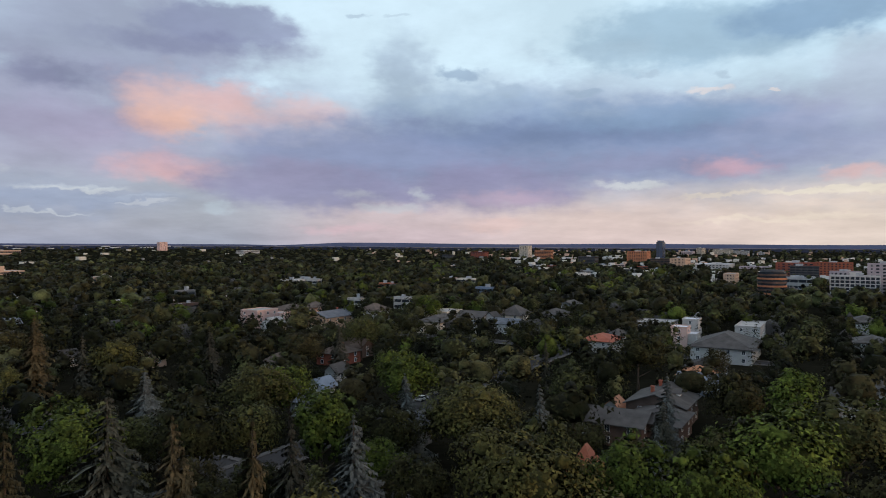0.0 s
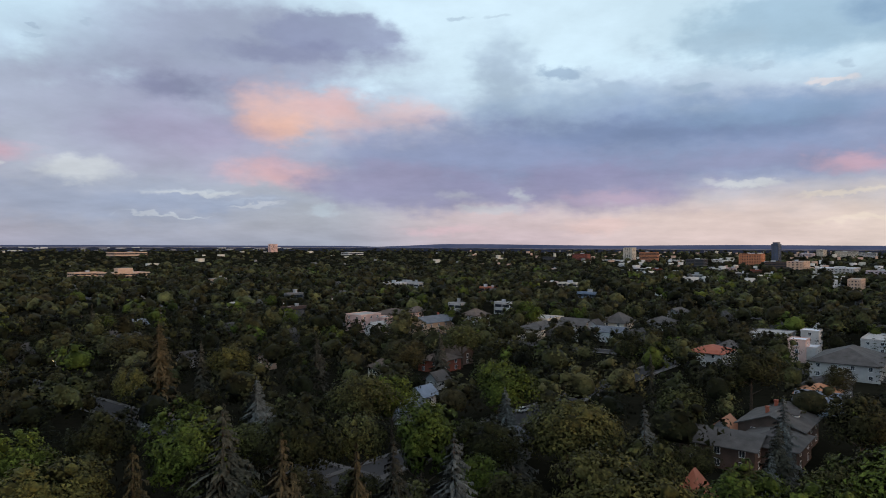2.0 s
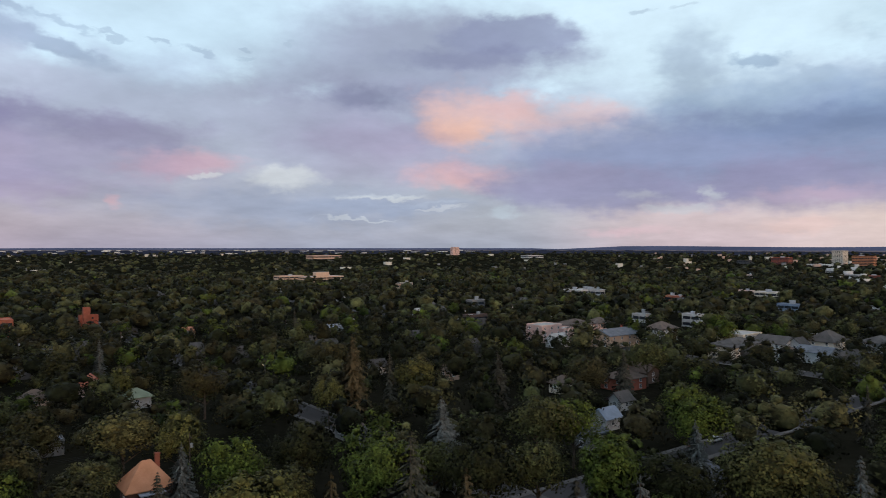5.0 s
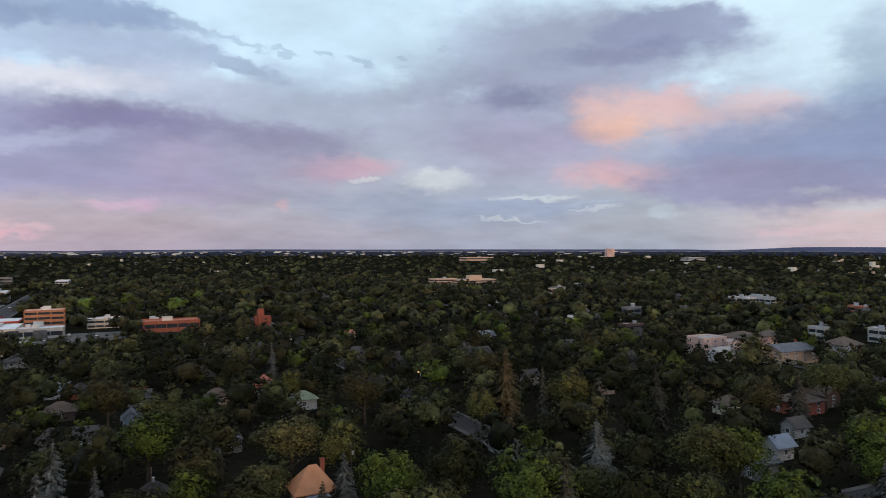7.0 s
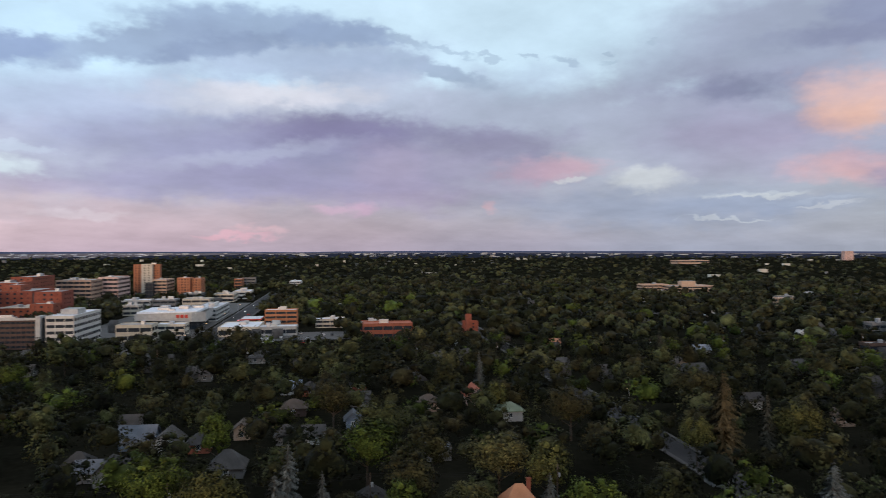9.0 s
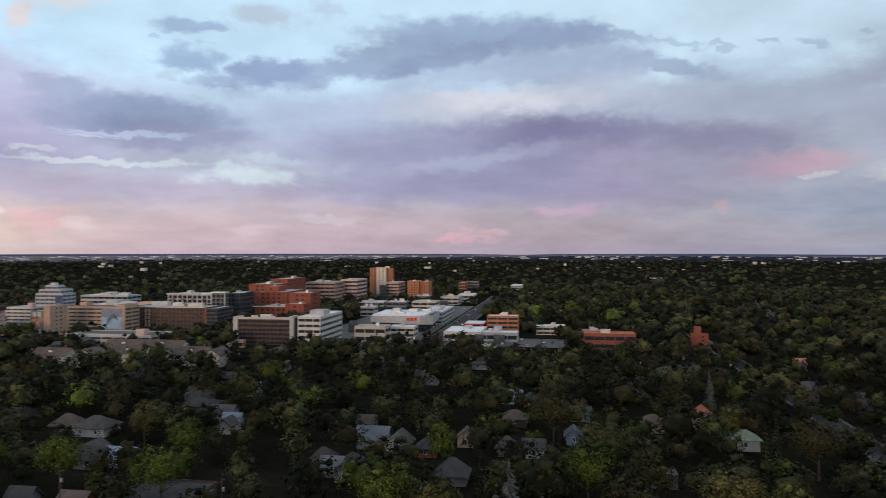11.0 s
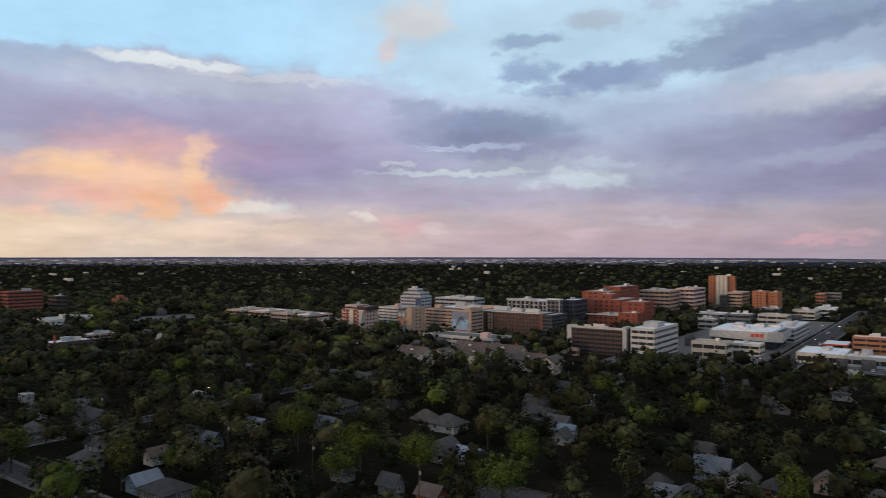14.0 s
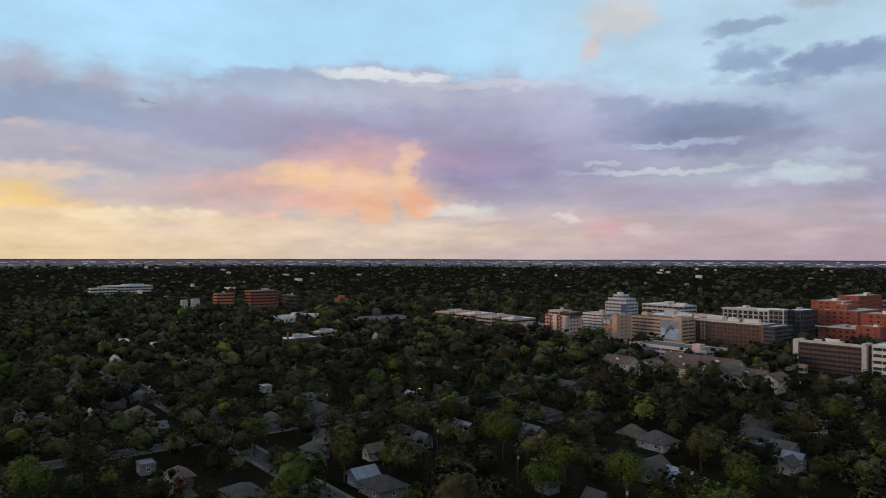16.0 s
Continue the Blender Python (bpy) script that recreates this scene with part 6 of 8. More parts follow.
t = building("commercial_building", "low commercial building on the far avenue", 150.2, 1398.4, view_gap=230, half=3.8)
block(t, 0.0, 0.0, 7.5, 15.1, 0, 6.0, "siding_white", "membrane_white", 8, "strip", 8, 1)
t = building("commercial_building", "low commercial building on the far avenue", 319.0, 1054.8, view_gap=230, half=3.9)
block(t, 0.0, 0.0, 7.8, 15.5, 0, 6.0, "stucco_cream", "membrane_white", 8, "strip", 8, 1)
t = building("commercial_building", "low commercial building on the far avenue", 280.2, 1052.5, view_gap=230, half=3.8)
block(t, 0.0, 0.0, 7.7, 15.4, 0, 6.0, "siding_grey", "membrane_white", 9, "strip", 8, 1)
t = building("low_building", "low flat-roofed building among the trees", -134.7, 705.4, view_gap=45, half=9.5)
block(t, 0.0, 0.0, 19.1, 38.1, 0, 8.0, "siding_white", "gravel_roof", 2, "strip", 6, 1)
t = building("low_building", "low flat-roofed building among the trees", -154.1, 686.2, view_gap=45, half=2.6)
block(t, 0.0, 0.0, 5.1, 10.2, 0, 8.0, "siding_white", "gravel_roof", 2, "strip", 6, 1)
t = building("low_building", "low flat-roofed building among the trees", -46.1, 632.2, view_gap=45, half=2.7)
block(t, 0.0, 0.0, 5.3, 10.7, 0, 7.9, "brick_red", "membrane_white", 2, "strip", 6, 1)
t = building("low_building", "low flat-roofed building among the trees", 6.0, 740.1, view_gap=45, half=4.2)
block(t, 0.0, 0.0, 8.3, 16.7, 0, 7.9, "stucco_pink", "membrane_white", 2, "strip", 6, 1)
t = building("low_building", "low flat-roofed building among the trees", 26.1, 726.8, view_gap=45, half=5.5)
block(t, 0.0, 0.0, 11.0, 22.1, 0, 7.9, "stucco_cream", "membrane_white", 2, "strip", 6, 1)
t = building("low_building", "low flat-roofed building among the trees", 16.2, 1102.5, view_gap=45, half=2.7)
block(t, 0.0, 0.0, 5.3, 10.6, 0, 9.1, "stucco_pink", "membrane_white", 2, "strip", 6, 1)
t = building("low_building", "low flat-roofed building among the trees", 36.0, 584.3, view_gap=45, half=4.1)
block(t, 0.0, 0.0, 8.2, 16.4, 0, 7.9, "siding_blue", "gravel_roof", 2, "strip", 6, 1)
t = building("low_building", "low flat-roofed building among the trees", -155.4, 423.0, view_gap=45, half=7.4)
block(t, 0.0, 0.0, 14.8, 7.4, 0, 8.0, "brick_brown", "gravel_roof", 2, "strip", 6, 1)
t = building("low_building", "low flat-roofed building among the trees", -26.4, 477.3, view_gap=45, half=3.2)
block(t, 0.0, 0.0, 6.4, 12.7, 0, 7.9, "siding_white", "membrane_white", 2, "strip", 6, 1)
t = building("low_building", "low flat-roofed building among the trees", -57.3, 466.3, view_gap=45, half=2.7)
block(t, 0.0, 0.0, 5.5, 11.0, 0, 7.9, "siding_white", "gravel_roof", 2, "strip", 6, 1)
t = building("low_building", "low flat-roofed building among the trees", -364.0, 751.3, view_gap=45, half=8.1)
block(t, 0.0, 0.0, 16.3, 8.1, 0, 8.0, "stucco_cream", "gravel_roof", 2, "strip", 6, 1)
t = building("low_building", "low flat-roofed building among the trees", -352.9, 725.5, view_gap=45, half=8.6)
block(t, 0.0, 0.0, 17.2, 8.6, 0, 8.0, "stucco_tan", "membrane_white", 2, "strip", 6, 1)
t = building("low_building", "low flat-roofed building among the trees", -197.6, 539.1, view_gap=45, half=7.1)
block(t, 0.0, 0.0, 14.2, 7.1, 0, 7.9, "siding_grey", "membrane_white", 2, "strip", 6, 1)
t = building("low_building", "low flat-roofed building among the trees", -1245.1, 1964.2, view_gap=45, half=50.9)
block(t, 0.0, 0.0, 101.8, 50.9, 0, 17.0, "stucco_tan", "gravel_roof", 2, "strip", 6, 1)
t = building("low_building", "low flat-roofed building among the trees", -646.7, 2329.9, view_gap=45, half=35.7)
block(t, 0.0, 0.0, 71.4, 35.7, 0, 13.8, "siding_white", "membrane_white", 2, "strip", 6, 1)
t = building("low_building", "low flat-roofed building among the trees", -360.2, 740.6, view_gap=45, half=8.5)
block(t, 0.0, 0.0, 17.1, 8.5, 0, 8.1, "siding_grey", "gravel_roof", 2, "strip", 6, 1)
t = building("low_building", "low flat-roofed building among the trees", -194.7, 531.7, view_gap=45, half=6.4)
block(t, 0.0, 0.0, 12.9, 6.4, 0, 8.1, "siding_grey", "gravel_roof", 2, "strip", 6, 1)
t = building("low_building", "low flat-roofed building among the trees", -148.9, 696.4, view_gap=45, half=5.7)
block(t, 0.0, 0.0, 11.3, 22.7, 0, 8.0, "siding_white", "membrane_white", 2, "strip", 6, 1)
t = building("low_building", "low flat-roofed building among the trees", -128.1, 696.2, view_gap=45, half=3.8)
block(t, 0.0, 0.0, 7.7, 15.4, 0, 8.0, "siding_white", "gravel_roof", 2, "strip", 6, 1)
t = building("low_building", "low flat-roofed building among the trees", -51.6, 642.2, view_gap=45, half=3.7)
block(t, 0.0, 0.0, 7.4, 14.8, 0, 8.0, "brick_orange", "membrane_white", 2, "strip", 6, 1)
house(-98.5, 377.1, 15.3, 12.2, 9.0, 60, "flat", "stucco_pink", "gravel_roof", 2.1, label='pale pink flat-roofed villa with a row of windows', view_gap=30.0)
house(-89.3, 385.9, 10.8, 8.6, 6.5, 60, "flat", "stucco_pink", "gravel_roof", 2.1, label='pale pink stepped villa front', view_gap=30.0)
house(-88.9, 411.3, 19.6, 15.7, 6.5, 60, "hip", "stucco_pink", "shingle_brown", 2.6, view_gap=26.0)
house(-76.6, 421.6, 11.7, 9.3, 7.0, 60, "hip", "stucco_pink", "shingle_brown", 2.6, view_gap=26.0)
house(-59.3, 373.8, 24.8, 13.6, 6.5, 60, "gable", "stucco_tan", "shingle_blue", 2.6, label='orange stucco house with slate roof and gables', chimney=1, view_gap=30.0)
house(-39.4, 405.6, 14.2, 11.3, 7.0, 60, "hip", "siding_white", "shingle_brown", 3.1, view_gap=26.0)
house(-39.0, 263.5, 13.0, 10.4, 4.6, 60, "hip", "brick_red", "shingle_brown", 2.1, label='red brick house with dark red hip roof', chimney=1, view_gap=45.0)
house(-33.8, 279.5, 9.1, 7.3, 4.6, -30, "gable", "brick_brown", "shingle_brown", 2.4, view_gap=45.0)
house(-1.4, 358.3, 23.2, 13.9, 6.0, 60, "hip", "stucco_cream", "shingle_grey", 2.7, view_gap=30.0)
house(0.4, 384.2, 17.3, 13.9, 8.0, 60, "flat", "stucco_cream", "gravel_roof", 2.6, view_gap=30.0)
house(16.3, 369.1, 14.8, 11.8, 6.5, -30, "gable", "siding_white", "shingle_grey", 2.9, view_gap=30.0)
house(25.9, 367.0, 7.5, 6.0, 6.5, 60, "gable", "siding_white", "shingle_dark", 2.6, view_gap=30.0)
house(40.1, 387.3, 16.1, 12.9, 6.5, 60, "hip", "stucco_cream", "shingle_grey", 4.4, view_gap=30.0)
house(20.3, 349.8, 8.5, 6.8, 5.0, 60, "hip", "siding_white", "shingle_brown", 2.1, view_gap=30.0)
house(32.7, 354.2, 14.2, 11.4, 5.0, -30, "gable", "siding_white", "shingle_blue", 2.1, view_gap=30.0)
house(62.8, 392.8, 16.5, 13.2, 6.0, 60, "hip", "siding_grey", "shingle_grey", 2.6)
house(80.8, 449.2, 15.5, 12.4, 6.0, 60, "gable", "siding_grey", "shingle_grey", 2.4)
house(66.2, 292.6, 15.8, 12.6, 5.5, 60, "hip", "siding_white", "tile_red", 2.1, label='white house with pinkish red tiled roofs', view_gap=34.0)
house(75.9, 304.5, 8.8, 7.0, 6.0, 60, "hip", "siding_white", "shingle_grey", 2.1)
house(105.6, 346.6, 20.4, 16.3, 6.5, 60, "flat", "siding_grey", "gravel_roof", 2.6, view_gap=20.0)
house(103.0, 304.1, 8.3, 6.6, 9.0, 60, "flat", "stucco_pink", "membrane_white", 2.1, label='white and pink modern villa with stepped flat roofs', view_gap=26.0)
house(122.4, 344.9, 9.4, 7.5, 8.0, 60, "flat", "siding_white", "membrane_white", 2.1, label='white modern villa with a tall flat block', view_gap=14.0)
house(106.7, 305.6, 11.0, 8.8, 6.0, 60, "flat", "siding_white", "membrane_white", 2.1)
house(112.0, 277.2, 31.0, 21.7, 6.0, 60, "hip", "siding_white", "shingle_grey", 4.2, label='large white house under broad grey hip roof', view_gap=40.0)
house(149.2, 340.1, 27.5, 11.0, 6.0, 60, "flat", "siding_white", "gravel_roof", 2.6, label='long white two-storey block with flat roof', view_gap=26.0)
house(79.2, 217.9, 12.2, 9.7, 5.0, 60, "hip", "siding_white", "tile_orange", 2.1)
house(77.3, 212.0, 10.7, 8.6, 4.0, -30, "gable", "siding_blue", "metal_blue", 2.1, label='pale blue gabled cottage below an orange roof')
house(87.2, 232.2, 14.1, 11.3, 5.0, 60, "hip", "siding_grey", "shingle_dark", 2.1)
house(55.6, 177.2, 17.3, 13.9, 6.0, 60, "gable", "brick_brown", "shingle_grey", 2.6, chimney=2, dormer=True, label='large brick house with grey gabled roofs and chimneys', view_gap=7.0)
house(50.4, 163.4, 14.9, 11.9, 5.0, 60, "hip", "brick_brown", "shingle_grey", 2.1, chimney=0, view_gap=7.0)
house(39.8, 162.1, 15.3, 12.3, 5.0, -30, "gable", "brick_brown", "shingle_grey", 2.1, view_gap=7.0)
house(43.5, 177.5, 6.0, 4.8, 4.0, 60, "gable", "siding_white", "tile_orange", 2.1)
house(-7.9, 156.5, 9.3, 7.4, 5.0, 60, "hip", "siding_grey", "shingle_blue", 3.2, view_gap=14.0)
house(25.8, 126.2, 6.0, 4.8, 5.0, 60, "hip", "brick_brown", "tile_red", 4.0, label='brick house with bright red tiled roof', view_gap=7.0)
house(114.3, 193.3, 9.3, 7.4, 5.5, 60, "gable", "siding_white", "shingle_grey", 2.1, dormer=True, view_gap=7.0)
house(116.6, 186.4, 9.9, 7.9, 5.5, 60, "gable", "siding_white", "shingle_dark", 2.3, view_gap=7.0)
house(173.3, 283.5, 15.7, 12.6, 6.0, 60, "hip", "siding_grey", "shingle_grey", 2.1)
house(214.2, 356.9, 18.8, 15.0, 6.0, 60, "hip", "siding_white", "shingle_grey", 2.6)
house(107.0, 184.1, 8.0, 6.4, 5.0, -30, "gable", "siding_white", "shingle_dark", 2.1, view_gap=7.0)
house(-35.0, 203.6, 6.0, 4.8, 4.0, 60, "gable", "siding_white", "metal_blue", 2.1, label='small white building with a pale curved blue roof')
house(-35.9, 184.3, 6.8, 5.4, 4.5, 60, "hip", "siding_grey", "shingle_blue", 2.1)
house(-113.6, 110.6, 8.6, 6.8, 4.0, 60, "hip", "brick_brown", "tile_orange", 4.1, chimney=1, porch=True, label='brick bungalow with an orange hip roof and chimney', view_gap=20.0)
house(-210.2, 181.0, 9.2, 7.4, 4.0, -30, "gable", "stucco_pink", "tile_red", 3.0, label='pink gabled house with dull red roof', view_gap=10.0)
house(-182.5, 173.0, 8.9, 7.1, 4.0, 60, "hip", "siding_white", "shingle_green", 2.1, label='white house with a green hip roof', view_gap=10.0)
house(-161.4, 125.0, 6.9, 5.5, 3.5, 60, "flat", "siding_grey", "metal_blue", 2.1, label='garage with a pale blue metal roof', view_gap=10.0)
house(-211.2, 159.2, 7.6, 6.1, 4.0, 60, "hip", "stucco_tan", "shingle_brown", 2.1, view_gap=10.0)
house(-294.9, 232.2, 13.0, 10.4, 4.0, 60, "hip", "siding_grey", "shingle_grey", 2.1, view_gap=10.0)
house(-362.3, 239.0, 8.2, 6.6, 4.0, 60, "flat", "brick_red", "gravel_roof", 2.1, view_gap=10.0)
house(-98.8, 167.9, 6.0, 4.8, 4.0, 60, "hip", "siding_grey", "shingle_brown", 2.1, view_gap=10.0)
house(-136.5, 254.8, 6.0, 4.8, 4.0, 60, "gable", "siding_white", "shingle_grey", 2.1, view_gap=10.0)
house(-104.6, 255.4, 6.0, 4.8, 4.0, 60, "gable", "stucco_tan", "shingle_brown", 2.1, view_gap=10.0)
house(-58.0, 248.3, 7.7, 6.2, 4.0, 60, "hip", "stucco_cream", "shingle_brown", 2.1, view_gap=10.0)
house(-34.9, 229.9, 6.0, 4.8, 3.5, 60, "gable", "siding_white", "shingle_grey", 2.1, view_gap=10.0)
house(-220.2, 357.0, 8.0, 6.4, 4.0, 60, "gable", "siding_white", "metal_blue", 2.3, view_gap=10.0)
house(-200.7, 306.7, 6.0, 4.8, 4.0, -30, "gable", "stucco_tan", "shingle_brown", 2.6, view_gap=10.0)
house(-291.1, 313.4, 8.1, 6.5, 4.0, 60, "gable", "stucco_tan", "tile_orange", 2.3, view_gap=10.0)
house(-122.4, 503.7, 6.0, 4.8, 4.0, 60, "gable", "siding_white", "shingle_grey", 3.0, view_gap=10.0)
house(-228.1, 60.7, 9.9, 7.9, 3.4, 60, "gable", "siding_blue", "shingle_blue", 3.4, view_gap=13.0)
house(-219.2, 66.6, 9.5, 7.6, 3.4, -30, "gable", "siding_white", "shingle_grey", 3.0, view_gap=13.0)
house(-185.2, 71.9, 8.6, 6.9, 3.4, 60, "hip", "siding_grey", "shingle_grey", 3.5, view_gap=13.0)
house(-218.6, 89.9, 6.2, 5.0, 3.4, -30, "gable", "stucco_tan", "shingle_brown", 2.1, view_gap=13.0)
house(-203.7, 97.9, 6.0, 4.8, 3.4, 60, "hip", "siding_grey", "shingle_grey", 2.5, view_gap=13.0)
house(-198.9, 104.9, 6.0, 4.8, 3.4, 60, "gable", "siding_white", "shingle_grey", 2.2, view_gap=13.0)
house(-208.0, 124.6, 6.0, 4.8, 3.4, -30, "gable", "siding_blue", "shingle_blue", 2.1, view_gap=13.0)
house(-272.3, 133.0, 8.2, 6.6, 3.4, 60, "gable", "siding_white", "metal_blue", 2.1, view_gap=13.0)
house(-263.7, 137.6, 6.0, 4.8, 3.4, 60, "hip", "brick_red", "shingle_dark", 2.3, view_gap=13.0)
house(-260.3, 158.9, 6.5, 5.2, 3.4, 60, "hip", "brick_red", "shingle_dark", 2.1, view_gap=13.0)
house(-357.3, 158.4, 13.8, 11.1, 3.4, 60, "hip", "siding_white", "shingle_grey", 2.8, view_gap=13.0)
house(-213.5, 41.2, 6.0, 4.8, 3.4, 60, "hip", "siding_grey", "shingle_dark", 2.1, view_gap=13.0)
house(-203.4, 42.0, 6.0, 4.8, 3.4, 60, "gable", "siding_grey", "shingle_blue", 2.1, view_gap=13.0)
house(-204.6, 47.7, 7.0, 5.6, 3.4, -30, "hip", "siding_grey", "shingle_dark", 2.1, view_gap=13.0)
house(-140.0, 88.8, 6.0, 4.8, 3.4, 60, "hip", "siding_grey", "shingle_dark", 2.1, view_gap=13.0)
house(-212.1, 73.8, 6.4, 5.1, 3.4, 60, "hip", "brick_red", "shingle_dark", 2.1, view_gap=13.0)
house(-234.8, 143.6, 7.3, 5.8, 3.4, 60, "gable", "siding_grey", "shingle_grey", 2.1, view_gap=13.0)
house(-237.1, 117.0, 9.0, 7.2, 3.4, 60, "hip", "brick_brown", "shingle_brown", 2.3, view_gap=13.0)
house(-323.4, 115.2, 6.0, 4.8, 3.4, 60, "gable", "siding_grey", "shingle_grey", 2.1, view_gap=13.0)
house(-272.0, -74.4, 8.5, 6.8, 3.4, 60, "gable", "siding_blue", "shingle_blue", 2.7, view_gap=13.0)
house(-286.0, -37.2, 9.6, 7.6, 3.4, 60, "hip", "brick_brown", "shingle_brown", 3.2, view_gap=13.0)
house(-279.4, -27.4, 12.0, 9.6, 3.4, 60, "hip", "siding_white", "shingle_grey", 3.1, view_gap=13.0)
house(-245.4, -25.5, 8.3, 6.7, 3.4, -30, "gable", "siding_white", "shingle_grey", 2.3, view_gap=13.0)
house(-236.0, -16.1, 8.4, 6.7, 3.4, 60, "gable", "siding_blue", "metal_blue", 2.1, view_gap=13.0)
house(-302.9, 8.3, 13.6, 10.9, 3.4, 60, "hip", "siding_grey", "shingle_dark", 2.1, view_gap=13.0)
house(-286.1, 16.5, 8.6, 6.9, 3.4, 60, "gable", "siding_white", "shingle_grey", 2.1, view_gap=13.0)
house(-264.6, 16.3, 6.0, 4.8, 3.4, -30, "gable", "siding_white", "shingle_grey", 2.1, view_gap=13.0)
house(-328.1, 31.5, 6.0, 4.8, 3.4, 60, "gable", "siding_white", "metal_blue", 2.7, view_gap=13.0)
house(-370.8, -49.7, 8.5, 6.8, 3.4, 60, "hip", "siding_grey", "shingle_grey", 2.1, view_gap=13.0)
house(-378.9, -83.5, 11.7, 9.4, 3.4, 60, "gable", "siding_grey", "shingle_grey", 2.1, view_gap=13.0)
house(-309.2, -78.9, 14.4, 11.5, 3.4, 60, "hip", "siding_grey", "shingle_dark", 2.2, view_gap=13.0)
house(-198.2, 45.1, 6.9, 5.5, 3.4, -30, "gable", "siding_grey", "shingle_grey", 2.9, view_gap=13.0)
house(-214.5, -53.8, 6.0, 4.8, 3.4, 60, "hip", "siding_grey", "shingle_dark", 2.1, view_gap=13.0)
house(-204.0, -36.6, 6.0, 4.8, 3.4, 60, "gable", "siding_grey", "shingle_grey", 2.5, view_gap=13.0)
house(-196.9, -23.8, 6.7, 5.4, 3.4, 60, "gable", "brick_red", "shingle_brown", 2.1, view_gap=13.0)
house(-195.1, -3.2, 20.1, 16.0, 3.4, 60, "flat", "brick_brown", "shingle_dark", 2.6, view_gap=13.0)
house(-250.2, 64.3, 6.0, 4.8, 3.4, 60, "gable", "siding_white", "shingle_grey", 2.1, view_gap=13.0)
house(-269.5, -102.2, 8.9, 7.1, 3.4, 60, "gable", "siding_blue", "metal_blue", 2.1, view_gap=13.0)
house(-237.5, -24.3, 8.3, 6.6, 3.4, 60, "gable", "siding_grey", "shingle_dark", 2.7, view_gap=13.0)
house(-270.1, 18.7, 6.2, 4.9, 3.4, 60, "gable", "siding_white", "metal_blue", 2.3, view_gap=13.0)
house(-391.5, 51.2, 10.5, 8.4, 3.4, 60, "gable", "siding_grey", "shingle_grey", 2.1, view_gap=13.0)
house(-379.7, 6.3, 8.6, 6.9, 3.4, 60, "hip", "siding_grey", "shingle_grey", 2.2, view_gap=13.0)
house(-362.7, 22.8, 8.3, 6.6, 3.4, 60, "gable", "siding_grey", "shingle_dark", 2.1, view_gap=13.0)
house(-420.1, -121.8, 11.6, 9.3, 3.4, 60, "hip", "siding_grey", "shingle_dark", 2.7, view_gap=13.0)
house(-281.1, -205.2, 8.7, 7.0, 3.4, 60, "flat", "siding_white", "shingle_dark", 2.1, view_gap=13.0)
house(-252.2, -184.2, 9.0, 7.2, 3.4, 60, "hip", "siding_grey", "shingle_grey", 2.6, view_gap=13.0)
house(-295.4, -193.4, 6.4, 5.1, 3.4, -30, "gable", "siding_blue", "shingle_blue", 2.3, view_gap=13.0)
house(-273.3, -172.3, 14.6, 11.7, 3.4, 60, "gable", "siding_grey", "shingle_dark", 3.3, view_gap=13.0)
house(-220.4, -217.5, 7.0, 5.6, 3.4, -30, "gable", "siding_blue", "shingle_blue", 2.1, view_gap=13.0)
house(-181.0, -183.0, 6.0, 4.8, 3.4, 60, "flat", "siding_grey", "metal_blue", 2.1, view_gap=13.0)
house(-167.1, -162.8, 7.1, 5.6, 3.4, 60, "flat", "siding_grey", "metal_blue", 2.1, view_gap=13.0)
house(-176.4, -164.6, 8.6, 6.8, 3.4, 60, "hip", "brick_red", "shingle_brown", 2.1, view_gap=13.0)
house(-170.5, -134.7, 11.4, 9.1, 3.4, 60, "hip", "siding_grey", "shingle_dark", 2.1, view_gap=13.0)
house(-225.2, -120.2, 6.4, 5.1, 3.4, -30, "gable", "siding_white", "shingle_brown", 2.1, view_gap=13.0)
house(-219.0, -141.0, 8.9, 7.1, 3.4, 60, "hip", "siding_grey", "shingle_grey", 2.3, view_gap=13.0)
house(-199.0, -110.1, 7.7, 6.2, 3.4, -30, "gable", "siding_blue", "metal_blue", 2.1, view_gap=13.0)
house(-193.0, -99.8, 12.2, 9.8, 3.4, 60, "hip", "siding_grey", "shingle_dark", 2.2, view_gap=13.0)
house(-210.4, -270.4, 12.9, 10.3, 3.4, 60, "hip", "siding_grey", "shingle_grey", 3.2, view_gap=13.0)
house(-273.7, -327.3, 8.1, 6.5, 3.4, 60, "gable", "siding_white", "shingle_grey", 3.1, view_gap=13.0)
house(-291.8, -323.0, 13.2, 10.5, 3.4, 60, "hip", "siding_grey", "shingle_dark", 3.6, view_gap=13.0)
house(-360.9, -463.0, 11.1, 8.9, 3.4, 60, "flat", "siding_white", "membrane_white", 2.1, view_gap=13.0)
house(-429.6, -466.2, 26.3, 21.0, 3.4, 60, "flat", "siding_white", "membrane_white", 2.6, view_gap=13.0)
house(-427.6, -426.5, 16.5, 13.2, 3.4, 60, "flat", "siding_white", "membrane_white", 2.6, view_gap=13.0)
house(-604.5, -566.7, 18.8, 15.1, 3.4, 60, "flat", "siding_white", "membrane_white", 2.6, view_gap=13.0)
house(-331.3, -460.5, 10.8, 8.6, 3.4, 60, "hip", "siding_grey", "shingle_grey", 3.0, view_gap=13.0)
house(-312.9, -232.7, 6.0, 4.8, 3.4, 60, "flat", "siding_white", "membrane_white", 2.1, view_gap=13.0)
house(-237.0, -149.4, 6.0, 4.8, 3.4, 60, "gable", "siding_white", "shingle_grey", 2.1, view_gap=13.0)
